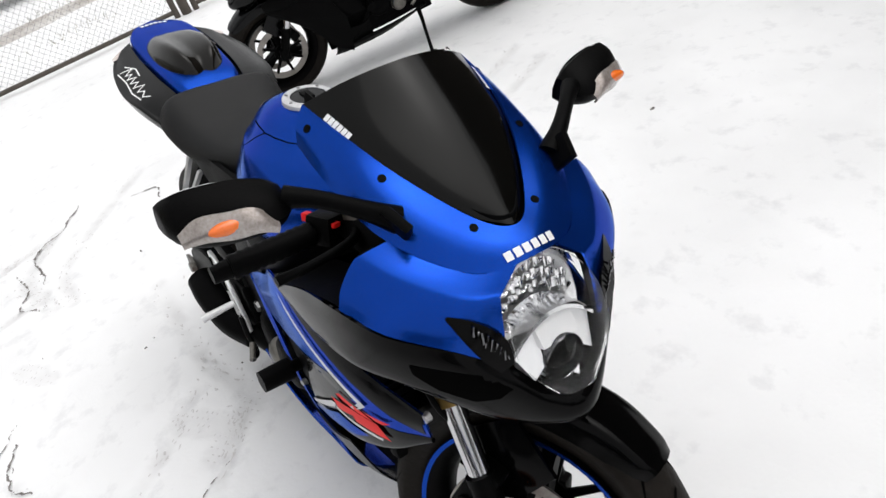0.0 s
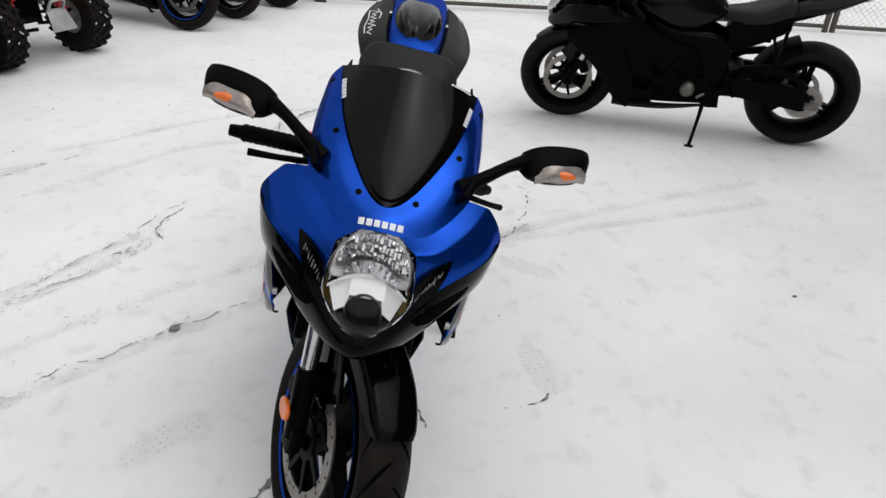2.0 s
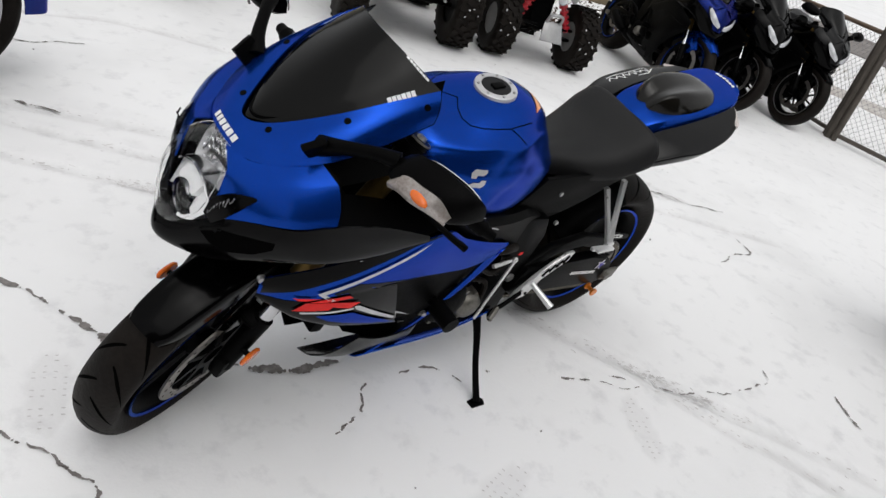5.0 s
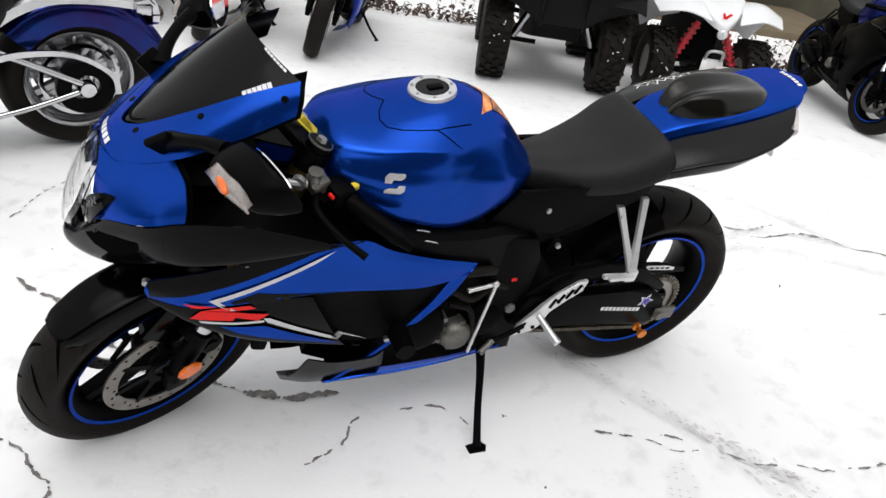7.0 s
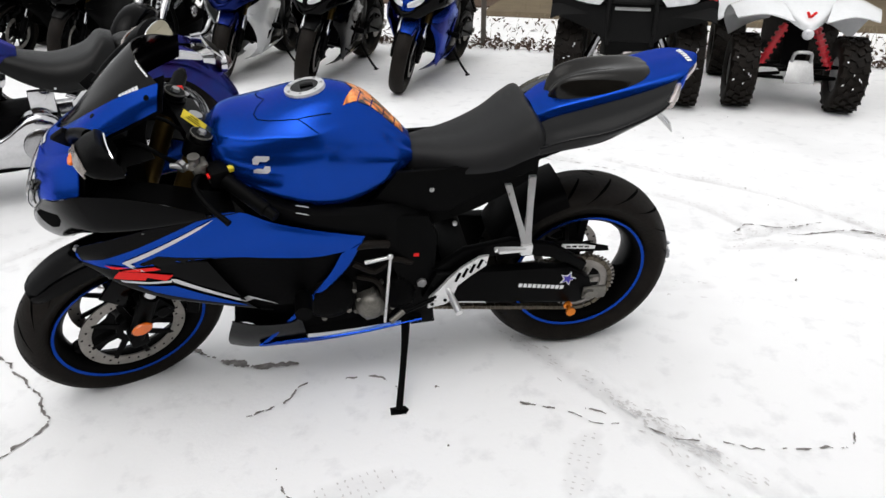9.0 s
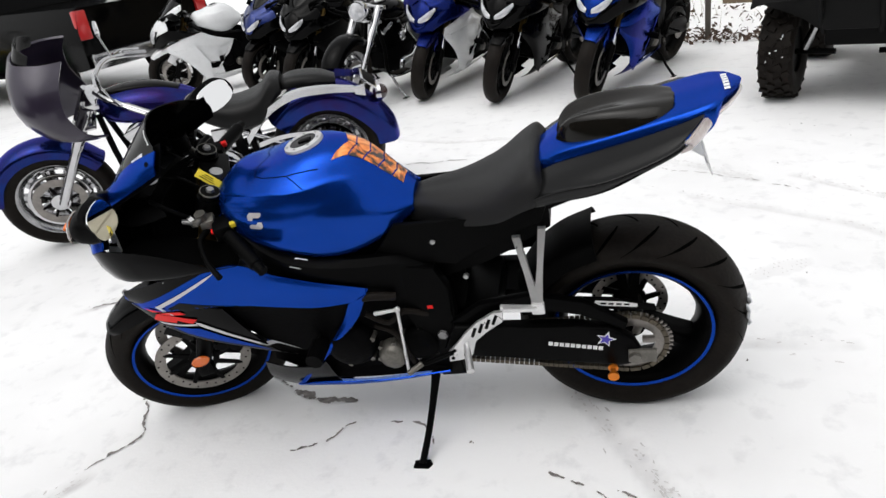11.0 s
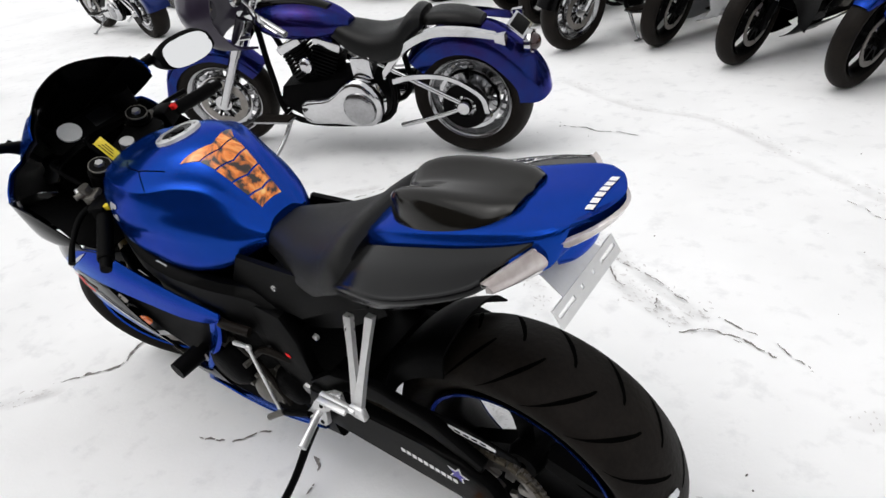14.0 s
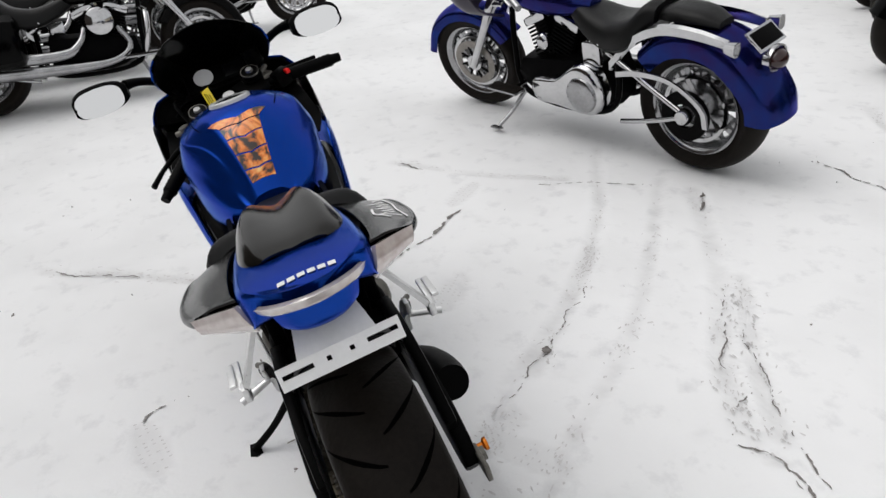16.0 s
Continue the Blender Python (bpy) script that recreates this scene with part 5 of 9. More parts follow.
def fairing_side(bike, s, paint, detail):
    """The side fairing: a blue arm, a grey lower panel, a dark sheet for the open vent's shade and the belly pan, side
    s.
    """
    arm_rows = [[(-0.700, 0.186, 0.640), (-0.600, 0.214, 0.676), (-0.490, 0.234, 0.716), (-0.378, 0.238, 0.738), (-0.290, 0.226, 0.740), (-0.213, 0.212, 0.692), (-0.100, 0.196, 0.644), (0.018, 0.176, 0.603)],
                [(-0.706, 0.186, 0.618), (-0.615, 0.218, 0.634), (-0.510, 0.238, 0.662), (-0.395, 0.243, 0.686), (-0.300, 0.236, 0.690), (-0.216, 0.222, 0.658), (-0.105, 0.204, 0.620), (0.014, 0.180, 0.588)],
                [(-0.700, 0.180, 0.594), (-0.625, 0.212, 0.585), (-0.525, 0.232, 0.600), (-0.405, 0.236, 0.612), (-0.310, 0.230, 0.606), (-0.220, 0.216, 0.584), (-0.110, 0.200, 0.564), (0.008, 0.178, 0.566)]]
    arm = part("side_fairing", sheet(B(), side(arm_rows, s), 4, 4, 0.004, s > 0), paint["side"], bike)
    low_rows = [[(-0.700, 0.180, 0.592), (-0.625, 0.211, 0.582), (-0.525, 0.231, 0.598), (-0.430, 0.235, 0.608), (-0.385, 0.232, 0.600)],
                [(-0.700, 0.180, 0.586), (-0.620, 0.210, 0.553), (-0.520, 0.228, 0.545), (-0.420, 0.230, 0.530), (-0.340, 0.224, 0.505)],
                [(-0.698, 0.178, 0.581), (-0.612, 0.206, 0.526), (-0.520, 0.220, 0.488), (-0.425, 0.218, 0.456), (-0.290, 0.206, 0.412)],
                [(-0.690, 0.172, 0.577), (-0.604, 0.196, 0.518), (-0.512, 0.208, 0.478), (-0.420, 0.204, 0.446), (-0.240, 0.196, 0.384)]]
    low = part("lower_fairing", sheet(B(), side(low_rows, s), 4, 4, 0.004, s > 0), paint.get("low", M_BLACK_GLOSS), bike)
    # the vent is open; on the detailed bike a near-black sheet paints its shade
    vent_rows = [[(-0.430, 0.222, 0.618), (-0.300, 0.218, 0.610), (-0.200, 0.203, 0.590), (-0.100, 0.188, 0.566), (-0.005, 0.166, 0.562)],
                 [(-0.390, 0.208, 0.540), (-0.300, 0.200, 0.530), (-0.210, 0.190, 0.520), (-0.120, 0.178, 0.500), (-0.040, 0.164, 0.488)],
                 [(-0.280, 0.186, 0.400), (-0.240, 0.184, 0.392), (-0.190, 0.180, 0.388), (-0.150, 0.176, 0.392), (-0.110, 0.168, 0.414)]]
    vent = part("vent_panel", sheet(B(), side(vent_rows, s), 4, 4, 0.004, s > 0), M_ENGINE if detail else paint["side"], bike)
    rear_rows = [[(0.020, 0.178, 0.604), (0.004, 0.182, 0.580), (-0.040, 0.180, 0.556)],
                 [(-0.030, 0.180, 0.505), (-0.050, 0.184, 0.492), (-0.082, 0.182, 0.478)],
                 [(-0.132, 0.182, 0.392), (-0.150, 0.186, 0.376), (-0.176, 0.184, 0.362)],
                 [(-0.262, 0.165, 0.246), (-0.275, 0.168, 0.236), (-0.290, 0.164, 0.226)]]
    part("fairing_edge", sheet(B(), side(rear_rows, s), 3, 4, 0.006, s < 0), paint["side"], bike)
    belly_rows = [[(-0.360, 0.186, 0.345), (-0.290, 0.190, 0.325), (-0.200, 0.186, 0.320), (-0.170, 0.184, 0.340)],
                  [(-0.385, 0.150, 0.250), (-0.320, 0.160, 0.240), (-0.210, 0.165, 0.250), (-0.160, 0.168, 0.262)],
                  [(-0.392, 0.095, 0.172), (-0.330, 0.110, 0.168), (-0.230, 0.120, 0.175), (-0.160, 0.130, 0.182)],
                  [(-0.394, 0.040, 0.135), (-0.330, 0.040, 0.132), (-0.230, 0.045, 0.138), (-0.160, 0.050, 0.142)]]
    part("belly_front", sheet(B(), side(belly_rows, s), 4, 4, 0.004, s > 0), paint.get("low", M_GREY), bike)
    sump_rows = [[(-0.300, 0.120, 0.300), (-0.200, 0.122, 0.310), (-0.100, 0.124, 0.312), (0.030, 0.122, 0.308), (0.190, 0.116, 0.300)],
                 [(-0.300, 0.148, 0.225), (-0.200, 0.154, 0.238), (-0.100, 0.158, 0.242), (0.030, 0.158, 0.250), (0.190, 0.146, 0.258)]]
    part("sump_cover", sheet(B(), side(sump_rows, s), 4, 3, 0.004, s > 0), M_ENGINE, bike)
    pan_rows = [[(-0.300, 0.164, 0.222), (-0.200, 0.171, 0.236), (-0.100, 0.175, 0.240), (0.030, 0.174, 0.250), (0.190, 0.159, 0.264)],
                [(-0.300, 0.145, 0.198), (-0.200, 0.152, 0.205), (-0.100, 0.156, 0.212), (0.030, 0.158, 0.230), (0.190, 0.150, 0.252)],
                [(-0.300, 0.080, 0.150), (-0.200, 0.085, 0.155), (-0.100, 0.090, 0.162), (0.030, 0.095, 0.185), (0.190, 0.10, 0.225)]]
    part("belly_pan", sheet(B(), side(pan_rows, s), 4, 4, 0.004, s > 0), paint.get("belly", paint["side"]), bike)
    if not detail:
        rows = [low_rows[2], [(-0.676, 0.174, 0.560), (-0.580, 0.196, 0.490), (-0.490, 0.204, 0.420), (-0.410, 0.198, 0.350), (-0.290, 0.190, 0.300)],
                [(-0.660, 0.166, 0.545), (-0.550, 0.178, 0.455), (-0.460, 0.176, 0.350), (-0.400, 0.160, 0.250), (-0.300, 0.150, 0.172)]]
        part("fairing_skirt", sheet(B(), side(rows, s), 4, 4, 0.004, s > 0), paint["side"], bike)
    if detail:
        for p in ((-0.702, 0.184, 0.634), (-0.520, 0.230, 0.694), (-0.035, 0.180, 0.535), (-0.170, 0.19, 0.385)):
            bt = B()
            rod(bt, (p[0], s * (p[1] - 0.004), p[2]), (p[0] - 0.002, s * (p[1] + 0.006), p[2]), 0.0085, 0.007, 10)
            part("fairing_bolt", bt, M_ALU, bike)
        # black trim along the top of the arm
        up_, dn_ = arm_rows[0][:5], arm_rows[1][:5]
        trim_rows = [[(p[0], p[1] + 0.0030, p[2] + 0.001) for p in up_],
                     [(p[0] + (q[0] - p[0]) * f, p[1] + (q[1] - p[1]) * f + 0.0035, p[2] + (q[2] - p[2]) * f) for p, q, f in zip(up_, dn_, (0.75, 0.55, 0.32, 0.10, 0.02))]]
        part("upper_trim", sheet(B(), side(trim_rows, s), 4, 4, 0.002, s > 0), M_BLACK_GLOSS, bike, "gloss black trim along the side fairing")
        tr = tree_of(arm, low, vent)
        u = (1, 0, 0) if s < 0 else (-1, 0, 0)
        f = 1 if s < 0 else -1

        def stick(name, pts, mat, cx=-0.48, cz=0.60):
            o = [((x - cx) * f, z - cz) for x, z in pts]
            decal(name, o if f > 0 else o[::-1], (cx, s * 0.24, cz), u, (0, 0, 1), tr, mat, bike, lift=0.004, cuts=4)

        dark = [(-0.702, 0.632), (-0.652, 0.652), (-0.600, 0.672), (-0.545, 0.693), (-0.490, 0.712), (-0.435, 0.726), (-0.380, 0.736), (-0.470, 0.694), (-0.560, 0.650), (-0.640, 0.614), (-0.698, 0.598)]
        o = [((x + 0.48) * f, z - 0.60) for x, z in dark]
        decal("graphic_panel", o if f < 0 else o[::-1], (-0.48, s * 0.24, 0.60), u, (0, 0, 1), tr, M_BLACK_GLOSS, bike, lift=0.0008, cuts=5, label="black graphic on the side fairing")
        dark = [(-0.552, 0.605), (-0.500, 0.632), (-0.455, 0.624), (-0.390, 0.616), (-0.330, 0.610), (-0.340, 0.596), (-0.440, 0.598), (-0.530, 0.592)]
        o = [((x + 0.48) * f, z - 0.60) for x, z in dark]
        decal("graphic_panel", o if f < 0 else o[::-1], (-0.48, s * 0.24, 0.60), u, (0, 0, 1), tr, M_BLACK_GLOSS, bike, lift=0.0008, cuts=5, label="black graphic on the side fairing")
        stick("blue_flash", [(-0.570, 0.532), (-0.479, 0.530), (-0.342, 0.448), (-0.300, 0.422), (-0.414, 0.464), (-0.530, 0.508)], M_BLUE)
        stick("stripe", [(-0.350, 0.734), (-0.390, 0.716), (-0.592, 0.611), (-0.556, 0.584), (-0.540, 0.582), (-0.572, 0.608), (-0.500, 0.647), (-0.390, 0.708)], M_SILVER)
        stick("stripe", [(-0.484, 0.556), (-0.470, 0.554), (-0.320, 0.456), (-0.225, 0.398), (-0.330, 0.452), (-0.476, 0.542)], M_SILVER)
        stick("emblem", [(-0.640, 0.597), (-0.562, 0.594), (-0.518, 0.600), (-0.500, 0.588), (-0.560, 0.580), (-0.612, 0.582)], M_RED)
        stick("emblem", [(-0.606, 0.580), (-0.540, 0.578), (-0.474, 0.568), (-0.494, 0.550), (-0.540, 0.562), (-0.546, 0.552), (-0.628, 0.553)], M_RED)
        stick("lettering_bar", [(-0.610, 0.549), (-0.540, 0.546), (-0.482, 0.550), (-0.482, 0.543), (-0.540, 0.539), (-0.606, 0.542)], M_SILVER)



def tyre_snow(bike):
    rs = random.Random(3)
    tyre = [o for o in bike.children_recursive if o.name.startswith("tyre") and o.parent.name.startswith("rear_wheel")][0]
    for k in range(9):
        b = B()
        a, y = radians(rs.uniform(-6, 14)), rs.uniform(-0.075, -0.015)
        r = 0.3195 - 0.9 * max(0.0, abs(y) - 0.02) ** 1.4
        mm = Matrix.Translation((0.713 + r * math.cos(a), y, 0.319 + r * math.sin(a))) @ Euler((rs.uniform(0, 3), 0, rs.uniform(-0.4, 0.4))).to_matrix().to_4x4()
        ball(b, (0, 0, 0), rs.uniform(0.007, 0.013), (0.4, rs.uniform(0.7, 1.5), rs.uniform(0.5, 1.0)), mm, 8, 6)
        for v in b.verts:
            v.co += Vector((noise.noise(v.co * 120), noise.noise(v.co * 120 + Vector((9, 0, 0))), 0)) * 0.003
        part("snow_clump", b, M_SNOW_CLUMP, tyre, "small clump of snow")


MAIN = Matrix.Translation((-0.008, 0.070, 0.009)) @ Matrix.Rotation(radians(-3.25), 4, "Z") @ Matrix.Rotation(radians(11.25), 4, "X")
main_bike = sport_bike(MAIN, "metallic blue sport motorcycle leaning on its side stand on snow",
                       {"nose": M_BLUE, "tank": M_BLUE, "side": M_BLUE, "tail": M_BLUE}, steer=25.0, stripe=M_BLUE, sag=(-0.005, -0.047, 0.013, 0.004))


M_SNOW_CLUMP = material("clinging snow", (0.72, 0.74, 0.77), 0.7, 0, 0, 0.15, 60, 0.4, 200)
tyre_snow(main_bike)


def main_decals(bike):
    kids = {o.name.split(".")[0]: o for o in bike.children}
    nose = tree_of(kids["upper_fairing"])
    tank = tree_of(kids["fuel_tank"])
    tail = tree_of(kids["tail_fairing"])
    screen = tree_of(kids["windscreen"])
    spar = tree_of(*[o for o in bike.children if o.name.startswith("frame_spar")])
    for o in bars(6, 0.090, 0.0135, 0.24):
        decal("badge_bar", o, (-0.745, 0, 0.858), (0, -1, 0), (0.62, 0, 0.78), nose, M_WHITE, bike, cuts=1)
    for o in bars(6, 0.083, 0.0125, 0.24):
        decal("badge_bar", o, (0.940, 0.004, 1.04), (0.02, 1, 0), (-1, 0.02, 0.1), tail, M_WHITE, bike, cuts=1)
    for s in (-1, 1):
        for dz in (0.0115, -0.0115):
            o = [(-0.021, -0.010), (0.012, -0.010), (0.021, -0.002), (0.021, 0.010), (0.008, 0.010), (0.004, 0.003), (-0.012, 0.003), (-0.021, -0.003)]
            o = o if dz < 0 else [(-a, -b) for a, b in o]
            decal("tank_emblem", [(a, b + dz) for a, b in o], (-0.224, s * 0.17, 0.838), (1 if s < 0 else -1, 0, 0), (0, 0, 1), tank, M_SILVER, bike, cuts=2)
        for dz in (-0.004, 0.004):
            o = [(-0.018, -0.0016), (0.018, -0.0016), (0.012, 0.0016), (-0.012, 0.0016)]
            decal("frame_emblem", [(a, b + dz) for a, b in o], (-0.135, s * 0.22, 0.714), (1 if s < 0 else -1, 0, -0.3 if s < 0 else 0.3), (0, 0, 1), spar, M_SILVER, bike, cuts=1)
    # seams round the filler panel and down to the knee hollow
    seam = [(-0.212, 0.0), (-0.230, 0.030), (-0.237, 0.060), (-0.228, 0.085), (-0.200, 0.101), (-0.165, 0.110), (-0.128, 0.114), (-0.085, 0.108), (-0.045, 0.098)]
    spur = [(-0.128, 0.114), (-0.100, 0.132), (-0.078, 0.146)]
    for s in (-1, 1):
        for line in (seam, spur):
            for (ax, ay), (bx, by) in zip(line, line[1:]):
                d = Vector((bx - ax, s * (by - ay), 0))
                h, u = d.length / 2 + 0.0006, d.normalized()
                decal("panel_seam", [(-h, -0.0011), (h, -0.0011), (h, 0.0011), (-h, 0.0011)], ((ax + bx) / 2, s * (ay + by) / 2, 0.945), u, Vector((0, 0, 1)).cross(u), tank, M_RECESS_DARK, bike, lift=0.0006, cuts=2)
    # flame pad in five strips on the tank's rear slope
    flame = bpy.data.materials.new("flame print")
    flame.use_nodes = True
    n, l = flame.node_tree.nodes, flame.node_tree.links
    b = n["Principled BSDF"]
    b.inputs["Roughness"].default_value, b.inputs["Coat Weight"].default_value = 0.35, 0.5
    tc, nz, rp = n.new("ShaderNodeTexCoord"), n.new("ShaderNodeTexNoise"), n.new("ShaderNodeValToRGB")
    nz.inputs["Scale"].default_value, nz.inputs["Detail"].default_value, nz.inputs["Distortion"].default_value = 15, 7, 1.8
    e = rp.color_ramp.elements
    e[0].position, e[0].color = 0.40, (0.02, 0.008, 0.004, 1)
    e[1].position, e[1].color = 0.70, (0.95, 0.58, 0.18, 1)
    mid = rp.color_ramp.elements.new(0.50)
    mid.color = (0.80, 0.20, 0.015, 1)
    l.new(tc.outputs["Object"], nz.inputs["Vector"])
    l.new(nz.outputs["Fac"], rp.inputs["Fac"])
    l.new(rp.outputs["Color"], b.inputs["Base Color"])
    edges = [(-0.014, 0.074, 0.030), (0.026, 0.050, 0.012), (0.060, 0.044, 0.010), (0.092, 0.038, 0.008), (0.122, 0.033, 0.006), (0.148, 0.029, 0.0)]
    for (x0, w0, v0), (x1, w1, v1) in zip(edges, edges[1:]):
        o = [(-w0, -(x0 + 0.0015)), (0, -(x0 + v0 + 0.0015)), (w0, -(x0 + 0.0015)), (w1, -(x1 - 0.0015)), (0, -(x1 + v1 - 0.0015)), (-w1, -(x1 - 0.0015))]
        decal("tank_pad", o, (0.0, 0.0, 0.955), (0, 1, 0), (-1, 0, 0.0), tank, flame, bike, lift=0.002, cuts=4, label="flame-print tank pad strip")
    for k, o in enumerate(bars(9, 0.078, 0.008, 0.16)):
        decal("screen_sticker", o, (-0.470, -0.098, 1.074), (0.55, -0.75, -0.38), (0.50, 0.10, 0.85), screen, M_RED if k < 2 else M_WHITE, bike, cuts=1)
    for k, o in enumerate(bars(6, 0.056, 0.011, 0.14)):
        decal("screen_sticker", o, (-0.500, -0.128, 1.022), (0.85, -0.10, 0.38), (-0.206, 0.643, 0.63), screen, M_WHITE, bike, cuts=1)
        decal("screen_sticker", o, (-0.500, 0.128, 1.022), (-0.85, -0.10, -0.38), (-0.206, -0.643, 0.63), screen, M_WHITE, bike, cuts=1)


main_decals(main_bike)


# ---------------------------------------------------------------- ground
def snow_material():
    m = bpy.data.materials.new("trodden snow")
    m.use_nodes = True
    n, l = m.node_tree.nodes, m.node_tree.links
    b = n["Principled BSDF"]
    b.inputs["Roughness"].default_value = 0.75
    b.inputs["Specular IOR Level"].default_value = 0.2
    tc = n.new("ShaderNodeTexCoord")
    big, mid, fine = (n.new("ShaderNodeTexNoise") for _ in range(3))
    for t, s, d, r in ((big, 0.9, 4, 0.55), (mid, 9.0, 7, 0.62), (fine, 90, 5, 0.6)):
        t.inputs["Scale"].default_value, t.inputs["Detail"].default_value, t.inputs["Roughness"].default_value = s, d, r
        l.new(tc.outputs["Object"], t.inputs["Vector"])
    r1 = n.new("ShaderNodeValToRGB")
    r1.color_ramp.elements[0].position, r1.color_ramp.elements[0].color = 0.24, (0.70, 0.70, 0.71, 1)
    r1.color_ramp.elements[1].position, r1.color_ramp.elements[1].color = 0.45, (0.84, 0.84, 0.845, 1)
    l.new(mid.outputs["Fac"], r1.inputs["Fac"])
    r2 = n.new("ShaderNodeValToRGB")
    r2.color_ramp.elements[0].position, r2.color_ramp.elements[0].color = 0.36, (0.92, 0.92, 0.92, 1)
    r2.color_ramp.elements[1].position, r2.color_ramp.elements[1].color = 0.55, (1, 1, 1, 1)
    l.new(big.outputs["Fac"], r2.inputs["Fac"])
    mul = n.new("ShaderNodeMix")
    mul.data_type, mul.blend_type = "RGBA", "MULTIPLY"
    mul.inputs["Factor"].default_value = 1.0
    l.new(r1.outputs["Color"], mul.inputs["A"])
    l.new(r2.outputs["Color"], mul.inputs["B"])
    # slush pressed grey along the tyre tracks
    worn = n.new("ShaderNodeAttribute")
    worn.attribute_name = "wear"
    gain = n.new("ShaderNodeMath")
    gain.operation = "MULTIPLY"
    l.new(worn.outputs["Fac"], gain.inputs[0])
    l.new(mid.outputs["Fac"], gain.inputs[1])
    slush = n.new("ShaderNodeMix")
    slush.data_type = "RGBA"
    slush.inputs["B"].default_value = (0.36, 0.35, 0.35, 1)
    l.new(gain.outputs[0], slush.inputs["Factor"])
    l.new(mul.outputs["Result"], slush.inputs["A"])
    l.new(slush.outputs["Result"], b.inputs["Base Color"])
    bp, bp2 = n.new("ShaderNodeBump"), n.new("ShaderNodeBump")
    bp.inputs["Strength"].default_value, bp.inputs["Distance"].default_value = 0.25, 0.010
    bp2.inputs["Strength"].default_value, bp2.inputs["Distance"].default_value = 0.25, 0.003
    l.new(mid.outputs["Fac"], bp.inputs["Height"])
    l.new(fine.outputs["Fac"], bp2.inputs["Height"])
    l.new(bp.outputs["Normal"], bp2.inputs["Normal"])
    l.new(bp2.outputs["Normal"], b.inputs["Normal"])
    return m


M_SNOW = snow_material()
M_ASPHALT = material("wet asphalt in a crack", (0.060, 0.050, 0.045), 0.6, 0, 0, 0.5, 40, 0.5, 200, second=(0.28, 0.26, 0.25))
M_SLUSH = material("grey slush", (0.70, 0.69, 0.69), 0.6, 0, 0, 0.3, 30, 0.4, 150, second=(0.50, 0.485, 0.48))
TRACKS = [[(-0.41, 1.22), (-0.13, 0.91), (0.17, 0.58)], [(0.08, 1.53), (0.40, 1.25), (0.75, 1.01)], [(0.67, -0.23), (0.81, -0.74), (1.21, -1.95)],
          [(0.81, -0.56), (1.16, -1.25), (1.46, -2.0)], [(-0.89, 3.41), (-0.30, 3.03), (0.24, 2.90), (0.71, 2.51), (1.18, 2.11), (1.51, 1.73)],
          [(-1.29, 1.85), (-0.60, 1.37), (-0.09, 0.86), (0.17, 0.50), (0.40, 0.28)], [(-0.79, 1.87), (-0.15, 1.28), (0.23, 0.88), (0.48, 0.52), (0.63, 0.34)],
          [(-0.62, 1.92), (0.04, 1.46), (0.38, 1.15), (0.60, 0.99), (0.79, 0.94)], [(-1.79, 0.85), (-1.37, 1.16), (-1.06, 1.50)],
          [(-1.51, -0.90), (-1.29, -0.59), (-1.04, -0.27)], [(1.75, 0.58), (2.18, 0.61), (2.52, 0.39)], [(0.47, 0.16), (0.69, -0.34), (0.79, -0.51), (0.93, -0.80)],
          [(2.73, -0.16), (2.14, 0.40), (1.70, 0.50)], [(1.42, 0.20), (0.79, 0.26), (0.41, 0.22)], [(1.18, 1.58), (1.78, 1.06), (1.92, 0.57)], [(1.70, 1.75), (1.98, 1.40), (2.32, 0.98), (2.54, 0.38)]]
FEET = [(0.47, 0.39, 0.5), (-0.95, 0.27, 1.2), (-0.42, 0.57, 2.4), (-0.11, -0.56, 0.2), (0.36, 0.33, 2.0), (0.52, -0.62, 1.0), (1.35, 0.75, 0.4), (-1.2, 1.0, 2.2)]
